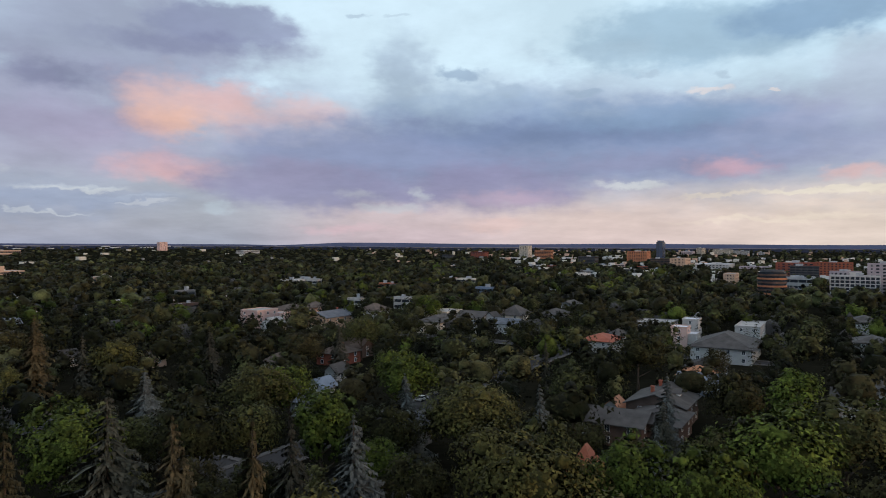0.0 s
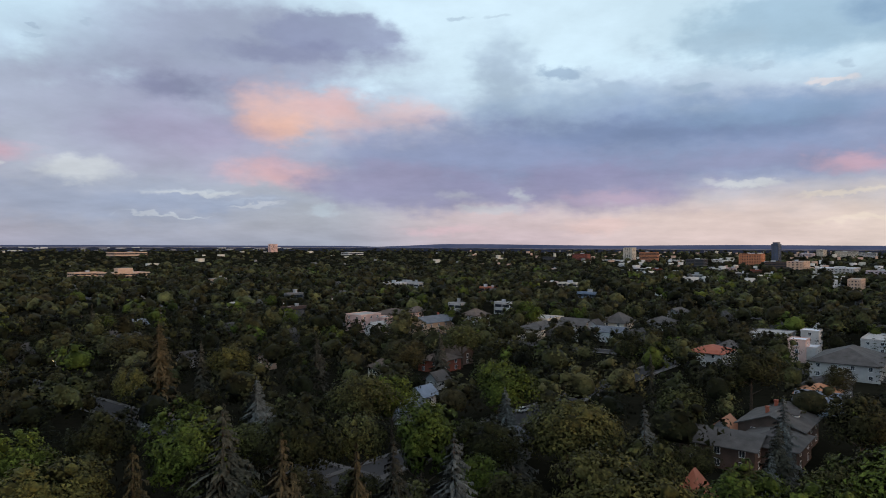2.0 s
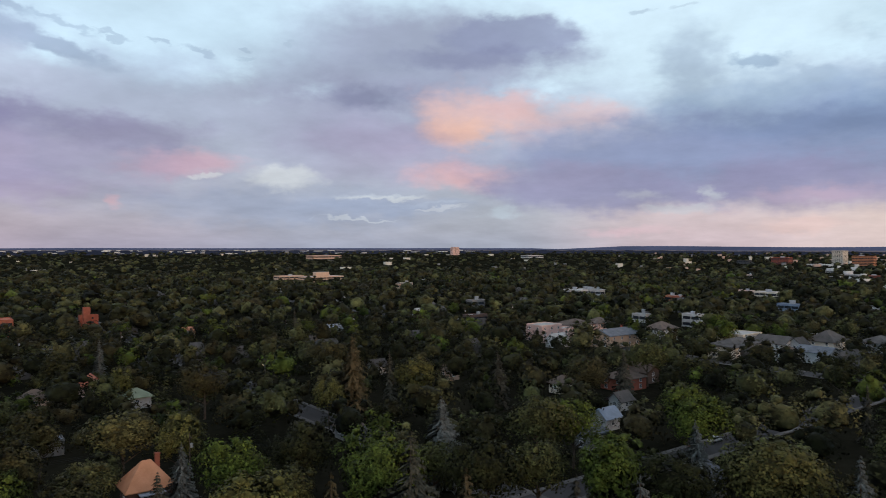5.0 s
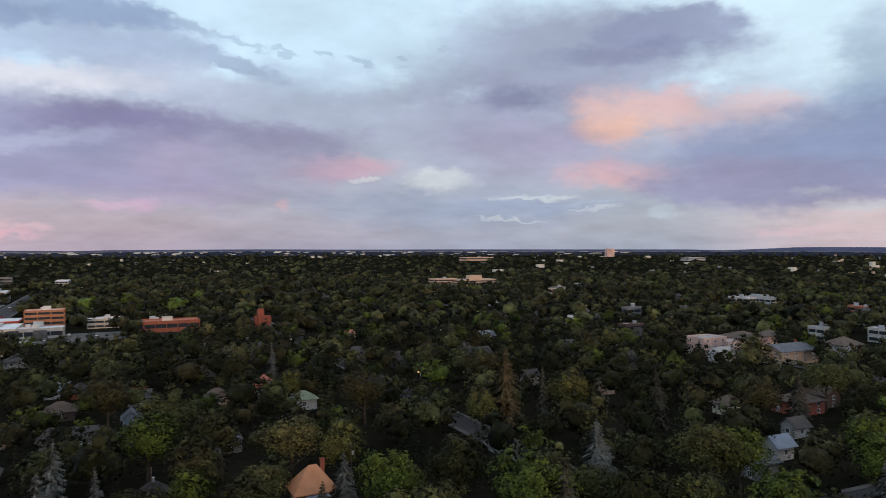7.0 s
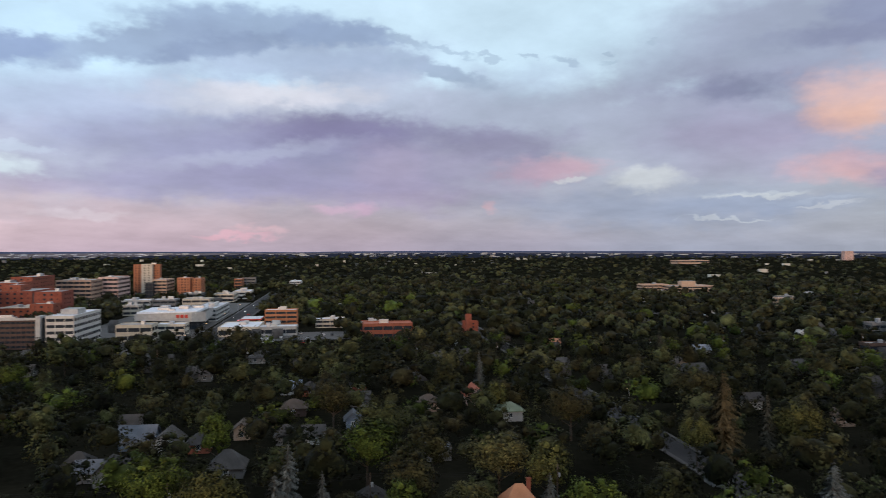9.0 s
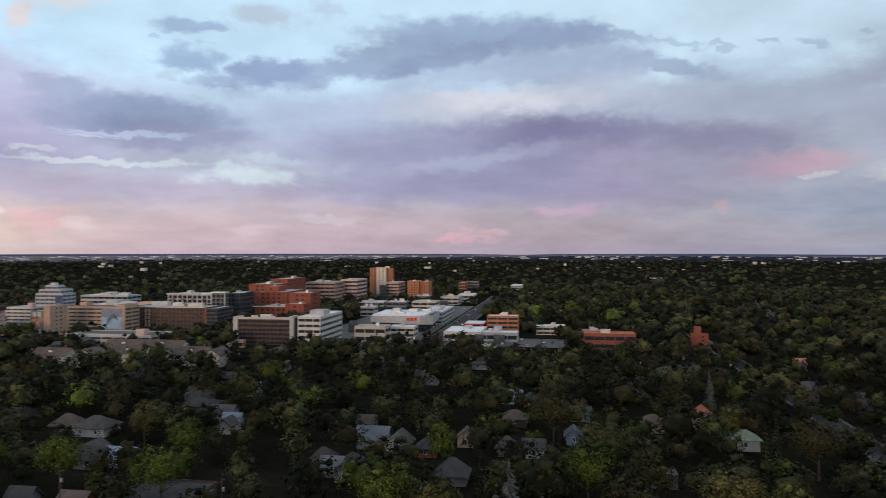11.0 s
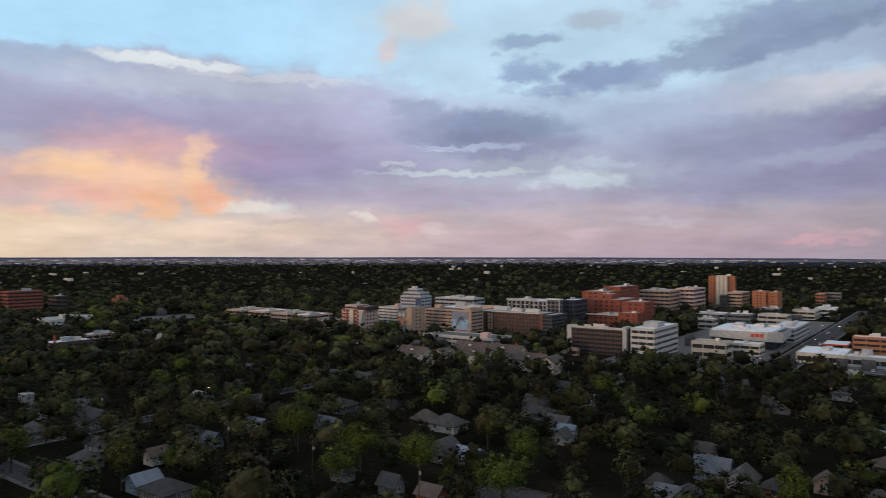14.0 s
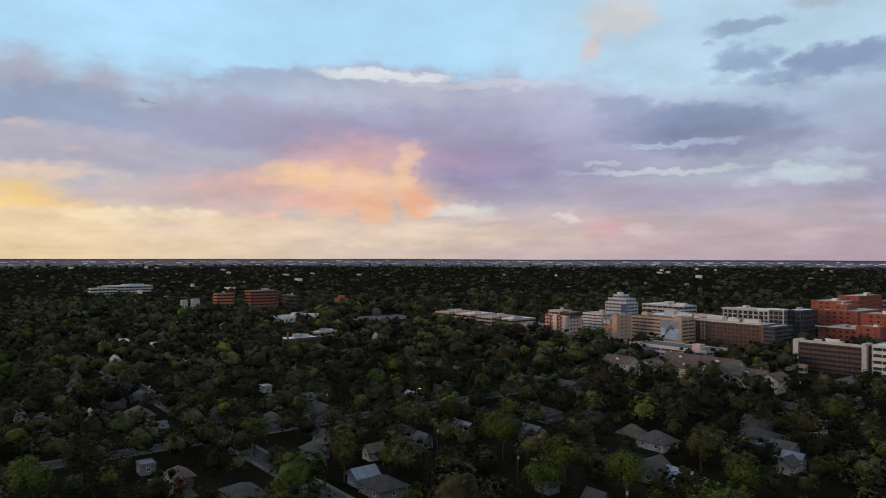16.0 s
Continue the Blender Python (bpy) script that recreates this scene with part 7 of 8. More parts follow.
house(-218.0, -243.3, 7.4, 5.9, 3.4, 60, "gable", "siding_blue", "metal_blue", 2.2, view_gap=13.0)
house(-236.5, -243.7, 12.8, 10.2, 3.4, 60, "hip", "brick_brown", "shingle_brown", 3.2, view_gap=13.0)
house(-254.8, -121.8, 7.5, 6.0, 3.4, 60, "gable", "siding_grey", "shingle_grey", 2.1, view_gap=13.0)
house(-341.3, -184.6, 8.8, 7.1, 3.4, 60, "hip", "siding_grey", "shingle_dark", 2.1, view_gap=13.0)
house(-246.2, -110.1, 6.0, 4.8, 3.4, 60, "gable", "siding_blue", "shingle_blue", 2.1, view_gap=13.0)
house(-452.0, -66.0, 20.0, 12.0, 7.0, 60, "gable", "stucco_cream", "shingle_brown", 3.6, chimney=2, dormer=True, view_gap=9.0, label="cream condominium with broad brown roofs and chimneys")
house(-446.0, -47.0, 9.0, 13.0, 7.4, 60, "gable", "stucco_cream", "shingle_brown", 3.0, chimney=0, dormer=False, view_gap=9.0, label="cream gabled wing of the condominiums")
house(-448.0, -26.0, 22.0, 12.0, 6.6, 60, "gable", "stucco_cream", "shingle_brown", 3.6, chimney=2, dormer=True, view_gap=9.0, label="cream condominium with broad brown roofs and chimneys")
house(-436.0, -6.0, 9.0, 13.0, 7.0, 60, "gable", "stucco_cream", "shingle_brown", 3.0, chimney=0, dormer=False, view_gap=9.0, label="cream gabled wing of the condominiums")
house(-430.0, 8.0, 20.0, 12.0, 6.6, 60, "gable", "stucco_cream", "shingle_brown", 3.6, chimney=2, dormer=True, view_gap=9.0, label="cream condominium with broad brown roofs and chimneys")
house(-420.0, 20.0, 10.0, 14.0, 7.2, 60, "gable", "stucco_cream", "shingle_brown", 3.0, chimney=0, dormer=False, view_gap=9.0, label="cream gabled wing of the condominiums")
house(-462.0, -8.0, 26.0, 12.0, 7.4, 60, "gable", "stucco_cream", "shingle_brown", 3.6, chimney=2, dormer=True, view_gap=9.0, label="cream condominium with broad brown roofs and chimneys")
house(-474.0, -30.0, 24.0, 12.0, 7.4, 60, "gable", "stucco_cream", "shingle_brown", 3.6, chimney=2, dormer=True, view_gap=9.0, label="cream condominium with broad brown roofs and chimneys")

# ---- marked trees ----
tree("conifer", -43.7, 91.4, 26.0, "needle", 1, 1.0, 181)
tree("conifer", -110.3, 190.9, 25.0, "needle_brown", 1, 0.8, 246)
tree("conifer", -31.6, 82.0, 25.0, "needle_brown", 2, 1, 161)
tree("conifer", -19.5, 71.9, 27.0, "needle_brown", 0, 0.62, 246)
tree("conifer", -30.1, 81.5, 21.0, "needle_brown", 1, 0.8, 90)
tree("conifer", -12.6, 99.1, 21.0, "needle_blue", 0, 1.15, 131)
tree("conifer", -8.3, 152.2, 17.0, "needle_blue", 0, 0.9, 183)
tree("conifer", -59.7, 140.4, 20.0, "needle_blue", 1, 0.95, 9)
tree("conifer", 17.3, 125.4, 20.0, "needle_blue", 2, 1, 214)
tree("conifer", -20.2, 93.4, 22.0, "needle", 1, 0.75, 192)
tree("conifer", -44.3, 70.9, 26.0, "needle_brown", 2, 1.05, 4)
tree("conifer", 41.4, 132.3, 16.0, "needle", 1, 0.9, 23)
tree("conifer", 37.1, 122.2, 14.0, "needle_blue", 2, 1.1, 92)
tree("conifer", -99.7, 194.1, 20.0, "needle", 2, 0.9, 100)
tree("conifer", -71.8, 215.8, 19.0, "needle", 0, 1, 125)
tree("conifer", -36.9, 249.5, 16.0, "needle", 1, 0.9, 176)
tree("conifer", 31.2, 213.9, 16.0, "needle", 2, 0.8, 181)
tree("round", -63.4, 117.8, 19.0, "leaf_lime", 2, 1, 128)
tree("tall", -23.0, 132.6, 19.0, "leaf_lime", 1, 0.95, 55)
tree("wide", -43.1, 158.3, 19.0, "leaf", 2, 1.1, 188)
tree("wide", -12.3, 194.5, 17.0, "leaf_lime", 1, 1, 18)
tree("wide", 4.7, 140.4, 19.0, "leaf", 1, 1.15, 46)
tree("open", 8.8, 102.7, 20.0, "leaf_yellow", 0, 1.05, 174)
tree("open", 12.3, 91.6, 20.0, "leaf_yellow", 2, 1, 312)
tree("round", 24.2, 97.4, 20.0, "leaf_lime", 1, 0.95, 75)
tree("wide", 33.5, 91.0, 20.0, "leaf_lime", 1, 0.9, 141)
tree("wide", 49.2, 101.6, 22.0, "leaf_lime", 2, 1.05, 279)
tree("tall", 69.3, 138.2, 22.0, "leaf_lime", 0, 0.9, 159)
tree("round", -11.2, 75.9, 20.0, "leaf_yellow", 2, 0.9, 162)
tree("wide", 58.4, 209.8, 20.0, "leaf", 1, 1.1, 90)
tree("round", -9.6, 416.2, 15.0, "leaf_lime", 0, 1, 320)
tree("column", 178.5, 306.4, 14.0, "leaf_yellow", 0, 1, 352)
tree("tall", 31.2, 256.6, 18.0, "leaf", 1, 0.9, 247)
tree("wide", 67.1, 116.4, 21.0, "leaf", 0, 1.1, 24)
tree("round", 64.2, 154.4, 18.0, "leaf", 0, 1, 307)
tree("round", 85.6, 221.0, 13.0, "leaf", 2, 1, 207)
tree("open", 15.0, 67.1, 22.0, "leaf_yellow", 0, 1.1, 121)
tree("wide", 31.5, 169.1, 16.0, "leaf", 2, 1, 304)
tree("round", -188.1, 464.2, 13.0, "leaf_lime", 1, 1, 128)
tree("wide", -41.9, 120.2, 19.0, "leaf", 1, 1, 333)
tree("round", 39.6, 74.8, 20.0, "leaf", 1, 1, 74)
tree("wide", -44.9, 224.5, 18.0, "leaf", 0, 1, 326)
tree("wide", -31.2, 269.6, 18.0, "leaf", 0, 1, 252)
tree("round", -59.1, 110.0, 20.0, "leaf_lime", 1, 1, 106)
tree("round", -113.9, 120.1, 17.0, "leaf_yellow", 0, 0.9, 288)
tree("round", -185.0, 169.5, 14.0, "leaf_yellow", 0, 0.9, 322)
tree("round", -110.2, 175.9, 15.0, "leaf_yellow", 1, 0.9, 54)
tree("conifer", -108.4, 186.2, 26.0, "needle_brown", 0, 0.85, 222)
tree("wide", -92.8, 197.5, 19.0, "leaf_yellow", 1, 0.9, 76)
tree("wide", -88.5, 106.7, 18.0, "leaf_lime", 0, 0.9, 215)
tree("wide", -127.1, 117.1, 17.0, "leaf", 1, 1.2, 72)
tree("round", -143.6, 109.5, 17.0, "leaf", 1, 1, 317)
tree("tall", -21.3, 123.6, 20.0, "leaf_lime", 0, 0.9, 267)
tree("conifer", -7.5, 143.0, 18.0, "needle_blue", 1, 1, 249)
tree("wide", 5.2, 132.2, 20.0, "leaf_yellow", 2, 1.1, 162)
tree("round", -6.4, 375.2, 16.0, "leaf_lime", 1, 0.95, 140)
tree("conifer", -104.2, 110.6, 13.0, "needle_blue", 1, 0.9, 240)
tree("conifer", -63.9, 151.3, 17.0, "needle_blue", 1, 1.1, 75)
tree("wide", -35.8, 163.9, 18.0, "leaf_lime", 0, 0.9, 193)
tree("conifer", -226.8, 327.4, 18.0, "needle", 2, 0.8, 91)
tree("conifer", -222.1, 193.9, 18.0, "needle_blue", 2, 0.9, 255)
tree("wide", -144.4, 228.8, 18.0, "leaf", 1, 1.2, 92)
tree("round", -83.4, 123.1, 17.0, "leaf", 0, 1, 251)
tree("open", -71.9, 90.1, 18.0, "leaf_yellow", 1, 1.1, 263)
tree("wide", -9.4, 171.0, 19.0, "leaf_lime", 2, 1, 257)
tree("wide", -170.4, 112.6, 18.0, "leaf", 1, 1.1, 32)
tree("wide", -149.7, 168.9, 18.0, "leaf", 1, 1.1, 355)
tree("conifer", -138.8, 67.0, 20.0, "needle_blue", 2, 1.05, 339)
tree("tall", -189.8, 70.9, 17.0, "leaf_lime", 0, 0.9, 156)
tree("conifer", -121.2, 55.7, 20.0, "needle_blue", 1, 1.2, 286)
tree("wide", -152.2, 95.2, 18.0, "leaf_lime", 2, 1.05, 342)
tree("wide", -155.6, 44.1, 18.0, "leaf_lime", 1, 1, 248)
tree("open", -139.2, 49.1, 18.0, "leaf_yellow", 1, 0.9, 353)
tree("round", -124.0, 89.7, 18.0, "leaf", 2, 1, 150)
tree("round", -207.2, 167.5, 18.0, "leaf", 1, 1, 332)
tree("round", -116.6, 80.8, 15.0, "leaf_lime", 0, 0.9, 297)
tree("wide", -210.1, 118.2, 17.0, "leaf", 0, 1, 242)
tree("wide", -243.5, -77.4, 17.0, "leaf_lime", 2, 0.95, 128)
tree("wide", -222.2, -49.9, 17.0, "leaf_lime", 1, 1, 343)
tree("wide", -200.8, -51.7, 16.0, "leaf_lime", 1, 0.9, 237)
tree("round", -342.2, -121.0, 13.0, "leaf_lime", 1, 0.9, 256)
tree("round", -314.4, 23.9, 13.0, "leaf_lime", 2, 1, 344)
tree("tall", -252.7, -10.6, 17.0, "leaf", 1, 1, 178)
tree("wide", -242.9, -217.9, 17.0, "leaf", 1, 1.1, 329)
tree("tall", -159.7, -187.7, 19.0, "leaf", 1, 1.05, 209)
tree("round", -139.6, -182.6, 18.0, "leaf_lime", 1, 0.95, 88)
tree("round", -155.4, -107.9, 16.0, "leaf_lime", 2, 0.9, 230)
tree("tall", -198.3, -116.5, 17.0, "leaf_yellow", 1, 0.9, 171)
tree("round", -223.1, 1.5, 16.0, "leaf_lime", 2, 1, 72)
tree("wide", -189.4, -4.0, 17.0, "leaf_lime", 2, 1, 85)
tree("wide", -256.9, -118.4, 16.0, "leaf", 0, 1.2, 185)
tree("conifer", -147.9, -134.4, 15.0, "needle_blue", 1, 0.8, 144)
tree("round", -210.9, -161.7, 15.0, "leaf_lime", 2, 1, 40)
tree("wide", -334.6, 39.1, 15.0, "leaf_lime", 2, 1, 343)
tree("wide", -212.8, -29.3, 17.0, "leaf_lime", 2, 0.9, 213)
tree("tall", -303.1, -68.1, 15.0, "leaf", 0, 1, 315)
tree("round", -332.7, -174.9, 14.0, "leaf_lime", 2, 1, 264)
tree("wide", -267.9, -106.9, 16.0, "leaf", 2, 1, 215)
tree("round", -342.8, -220.0, 13.0, "leaf", 1, 1, 319)
tree("wide", -299.1, -306.5, 14.0, "leaf", 2, 1, 326)
tree("round", -421.4, -32.9, 13.0, "leaf_lime", 1, 1, 14)
tree("wide", -479.4, -0.1, 14.0, "leaf", 0, 1, 81)
tree("round", -411.9, -457.5, 12.0, "leaf", 2, 1, 225)
tree("open", -250.4, -80.6, 17.0, "leaf", 2, 1, 332)

# ---- cars, poles and lamps ----
def extrude_profile(pts, half):
    """A solid from a side profile, drawn in y and z, that is half wide to each side."""
    bm = bmesh.new()
    l, r = [bm.verts.new((-half, y, z)) for y, z in pts], [bm.verts.new((half, y, z)) for y, z in pts]
    bm.faces.new(l)
    bm.faces.new(r[::-1])
    for i in range(len(pts)):
        j = (i + 1) % len(pts)
        bm.faces.new((l[i], r[i], r[j], l[j]))
    bmesh.ops.recalc_face_normals(bm, faces=bm.faces)
    bmesh.ops.bevel(bm, geom=bm.edges[:], offset=0.06, segments=1, affect="EDGES")
    return bm


CAR = {}


def car(u, v, along_v, paint, label, lit=False):
    if not CAR:
        CAR["body"] = mesh_of("body", extrude_profile(((-2.2, 0.35), (2.2, 0.35), (2.25, 0.75), (1.3, 0.95), (-1.9, 1.0), (-2.25, 0.8)), 0.9), M["car_white"])
        CAR["cabin"] = mesh_of("cabin", extrude_profile(((-1.8, 0.98), (1.2, 0.94), (0.5, 1.42), (-1.2, 1.46)), 0.78), M["glass"])
        CAR["roof"] = mesh_of("roof_panel", box_bm(-0.74, -1.15, 1.44, 0.74, 0.45, 1.50), M["car_white"])
        bm = bmesh.new()
        bmesh.ops.create_cone(bm, cap_ends=True, segments=14, radius1=0.33, radius2=0.33, depth=0.22, matrix=Matrix.Rotation(math.pi / 2, 4, "Y"))
        CAR["wheel"] = mesh_of("wheel", bm, M["rubber"])
        CAR["tail"] = mesh_of("tail_light", box_bm(-0.18, -0.04, -0.07, 0.18, 0.04, 0.07), M["tail_glow"])
        CAR["head"] = mesh_of("headlight", box_bm(-0.18, -0.04, -0.07, 0.18, 0.04, 0.07), M["head_glow"])
    x, y = grid(u, v)
    t = thing("car", pose(x, y, 0.06, 0, 0, 60 if along_v == 1 else -120 if along_v == -1 else -30), label, "car", "cars in the streets")
    for key in ("body", "roof"):
        part({"body": "body", "roof": "roof_panel"}[key], with_material(CAR[key], M[paint]), None, t)
    part("cabin", CAR["cabin"], None, t)
    for sx in (-0.82, 0.82):
        for sy in (-1.35, 1.40):
            part("wheel", CAR["wheel"], None, t).location = (sx, sy, 0.33)
        if lit:
            part("tail_light", CAR["tail"], None, t).location = (sx * 0.8, -2.26, 0.75)
            part("headlight", CAR["head"], None, t).location = (sx * 0.8, 2.26, 0.66)
    return t


for u, v, way, paint in ((-91.5, 463, -1, "car_white"), (-92, 499, -1, "car_white"), (-85, 520, 1, "car_grey"), (-84.5, 560, 1, "car_red"), (-91, 585, -1, "car_grey"), (-85, 610, 1, "car_white"),
                         (-92, 640, -1, "car_black"), (-84, 668, 1, "car_red"), (-91, 700, -1, "car_white"), (-85, 735, 1, "car_grey"), (-91, 770, -1, "car_blue"), (-85, 480, 1, "car_black")):
    car(u, v, way, paint, "%s car driving along the avenue" % paint[4:], True)
for u, v, paint in ((171, 105.5, "car_white"), (141, 105.5, "car_black"), (-366, 105, "car_white"), (-360, 105.4, "car_grey"), (-372.5, 105.2, "car_blue"), (-264, 101, "car_white"), (-238, 105.6, "car_grey"), (-380, 101, "car_white"), (155, 100.8, "car_grey")):
    car(u, v, 0, paint, "%s car parked at the kerb of a side street" % paint[4:])
for u, v, paint in ((-130, 545, "car_white"), (-134, 545, "car_grey"), (-138, 545, "car_black"), (-160, 560, "car_white"), (-20, 462, "car_white"), (-24, 462, "car_red"), (-28, 463, "car_grey"), (-32, 463, "car_white"), (-38, 470, "car_black"), (-44, 470, "car_white"),
                    (-15, 478, "car_grey"), (-22, 478, "car_white"), (-30, 480, "car_blue")):
    car(u, v, 1, paint, "%s car parked in a lot by the shops" % paint[4:])
for u, v, paint in ((-40, 488, "car_white"), (-34, 488, "car_grey"), (-12, 500, "car_white"), (-6, 500, "car_black"), (-28, 512, "car_white")):
    car(u, v, 1, paint, "%s car parked in the lot behind the shops" % paint[4:])


POLE = {}


def utility_pole(u, v):
    if not POLE:
        bm = bmesh.new()
        bmesh.ops.create_cone(bm, cap_ends=True, segments=8, radius1=0.17, radius2=0.11, depth=12.4, matrix=Matrix.Translation((0, 0, 6.0)))
        POLE["post"] = mesh_of("post", bm, M["bark"])
        POLE["arm"] = mesh_of("crossarm", box_bm(-0.08, -1.3, 11.4, 0.08, 1.3, 11.6), M["bark"])
        bm = bmesh.new()
        bmesh.ops.create_cone(bm, cap_ends=True, segments=10, radius1=0.3, radius2=0.3, depth=0.9, matrix=Matrix.Translation((0.42, 0, 9.6)))
        POLE["can"] = mesh_of("transformer", bm, M["metal"])
    t = thing("utility_pole", pose(*grid(u, v), 0, 0, 0, 60), "brown wooden utility pole with a crossarm", "pole", "poles of the overhead line")
    part("post", POLE["post"], None, t)
    part("crossarm", POLE["arm"], None, t)
    part("transformer", POLE["can"], None, t, "grey transformer can")


def wires(v, us, offsets, z):
    """Sagging overhead wires from pole to pole along one street."""
    for o in offsets:
        cu = bpy.data.curves.new("overhead_wire", "CURVE")
        cu.dimensions = "3D"
        cu.bevel_depth = 0.022
        sp = cu.splines.new("POLY")
        pts = []
        for a, b in zip(us, us[1:]):
            for k in range(6):
                q = k / 6
                pts.append((*grid(a + (b - a) * q, v + o), z - 0.9 * 4 * q * (1 - q), 1))
        pts.append((*grid(us[-1], v + o), z, 1))
        sp.points.add(len(pts) - 1)
        for p, c in zip(sp.points, pts):
            p.co = c
        cu.materials.append(M["rubber"])
        tagged(new("overhead_wire", cu), "thin dark overhead wire between the poles", "wire", "wires of the overhead line")


for v, u0, u1 in ((358, -340, 420), (154, -330, 60)):
    us = list(range(u0, u1 + 1, 42))
    for u in us:
        utility_pole(u, v)
    wires(v, us, (-1.2, 0.0, 1.2), 11.7)


def street_lamp(u, v, turn):
    t = thing("street_lamp", pose(*grid(u, v), 0, 0, 0, turn), "lit street lamp with a curved grey arm", "street lamp", "street lamps")
    bm = bmesh.new()
    bmesh.ops.create_cone(bm, cap_ends=True, segments=8, radius1=0.10, radius2=0.06, depth=8, matrix=Matrix.Translation((0, 0, 4)))
    part("post", bm, M["metal"], t)
    part("arm", box_bm(-0.04, 0, 7.9, 0.04, 1.8, 7.98), M["metal"], t)
    part("lamp_head", box_bm(-0.14, 1.5, 7.76, 0.14, 2.1, 7.896), M["lamp_glow"], t, "glowing lamp head")


for u, v, turn in ((-96, 450, -30), (-96, 520, -30), (-96, 600, -30), (-96, 690, -30), (240, 480, 60), (246, 486, 60), (252, 492, 60), (98, 150, 60), (-262, 100, -30), (-282, 200, 60), (106, 250, 60), (-370, 98, -30)):
    street_lamp(u, v, turn)

# ---- the trees that nobody named ----
taken = {}


def cell(x, y):
    return int(x // 12), int(y // 12)


def mark(x, y, r, kind):
    taken.setdefault(cell(x, y), []).append((x, y, r))


def free(x, y, r):
    cx, cy = cell(x, y)
    for i in (-1, 0, 1):
        for j in (-1, 0, 1):
            for a, b, q in taken.get((cx + i, cy + j), ()):
                if (a - x) ** 2 + (b - y) ** 2 < (q + r) ** 2:
                    return False
    return True


for x, y, r in NEAR:
    mark(x, y, r, "tree")


def in_clearing_of(c, x, y, r):
    ax, ay, bx, by, w = c
    dx, dy = bx - ax, by - ay
    k = max(0.0, min(1.0, ((x - ax) * dx + (y - ay) * dy) / (dx * dx + dy * dy + 1e-9)))
    return math.hypot(x - ax - k * dx, y - ay - k * dy) < w + r


STRIPS = np.array(CLEAR)


def in_clearing(x, y, r):
    ax, ay, dx, dy, w = STRIPS[:, 0], STRIPS[:, 1], STRIPS[:, 2] - STRIPS[:, 0], STRIPS[:, 3] - STRIPS[:, 1], STRIPS[:, 4] + r
    k = np.clip(((x - ax) * dx + (y - ay) * dy) / (dx * dx + dy * dy + 1e-9), 0, 1)
    return bool(((x - ax - k * dx) ** 2 + (y - ay - k * dy) ** 2 < w * w).any())


def scatter(r0, r1, density, spacing, gen, az0=-62, az1=170, tall=13.0, wide=0.30):
    """Random places between two distances, kept apart from trees, houses and clearings."""
    found = []
    area = 0.5 * radians(az1 - az0) * (r1 * r1 - r0 * r0)
    for _ in range(int(area * density)):
        r, a = math.sqrt(gen.uniform(r0 * r0, r1 * r1)), radians(gen.uniform(az0, az1))
        x, y = -math.sin(a) * r, math.cos(a) * r
        h = float(np.clip(gen.normal(tall, tall * 0.24), 6, 21))
        rad = h * wide
        if free(x, y, rad * spacing) and not in_clearing(x, y, rad * 0.8):
            found.append((x, y, h))
            mark(x, y, rad * spacing, "tree")
    return found


gen = np.random.default_rng(21)
near_places = scatter(62, 150, 0.030, 0.92, gen, -36, 148)
for i, (x, y, h) in enumerate(near_places):
    pick = gen.uniform()
    kind = ("round", "wide", "tall", "open")[int(gen.integers(0, 4))]
    if pick < 0.10:
        tree("conifer", x, y, h * 1.15, "needle" if pick < 0.07 else "needle_blue", i, 1.0, gen.uniform(0, 360))
    else:
        tree(kind, x, y, h, "leaf_lime" if pick > 0.88 else "leaf_yellow" if pick > 0.85 else "leaf", i, gen.uniform(0.85, 1.15), gen.uniform(0, 360))

# middle distance: one mesh of many lighter trees
def woods(name, places, shapes, label, leaf="woods"):
    vs, fs, ts, ss, ns, at = [], [], [], [], [], 0
    for x, y, h in places:
        v, f, slot, puff = shapes[int(gen.integers(0, len(shapes)))]
        a, k = gen.uniform(0, 6.28), gen.uniform(0.85, 1.2)
        c, s = math.cos(a) * h * k, math.sin(a) * h * k
        p = np.empty_like(v)
        p[:, 0], p[:, 1], p[:, 2] = v[:, 0] * c - v[:, 1] * s + x, v[:, 0] * s + v[:, 1] * c + y, v[:, 2] * h + ground_z(x, y)
        q = np.empty_like(puff)
        q[:, 0], q[:, 1], q[:, 2] = puff[:, 0] * math.cos(a) - puff[:, 1] * math.sin(a), puff[:, 0] * math.sin(a) + puff[:, 1] * math.cos(a), puff[:, 2]
        vs.append(p)
        ns.append(q)
        fs.append(f + at)
        ss.append(slot)
        ts.append(np.full(len(p), gen.uniform() ** 1.5))
        at += len(p)
    return tagged(new(name, soup(name, np.concatenate(vs), np.concatenate(fs), M[leaf], np.concatenate(ts), M[leaf], np.concatenate(ss), np.concatenate(ns))), label, "trees", kind="stuff")


mid_shapes = []
for i in range(10):
    w = gen.uniform(0.42, 0.56)
    mid_shapes.append(crown_arrays(gen, 15, 380, 0.032, w, 0.10, 4, 0.66, ICO0))
for i in range(2):
    mid_shapes.append(conifer_arrays(gen, 14, 7, 0.24, 0.05, 0.3, 4))
mid_places = scatter(150, 430, 0.034, 0.92, gen, -48, 160, 13.2, 0.38) + scatter(15, 62, 0.006, 0.9, gen, -180, 180)
woods("lime_woods", mid_places[::13], mid_shapes[:10], "brighter lime-green trees between the houses", "woods_lime")
del mid_places[::13]
woods("middle_woods", mid_places, mid_shapes, "dense green neighbourhood trees between the houses")
far_shapes = []
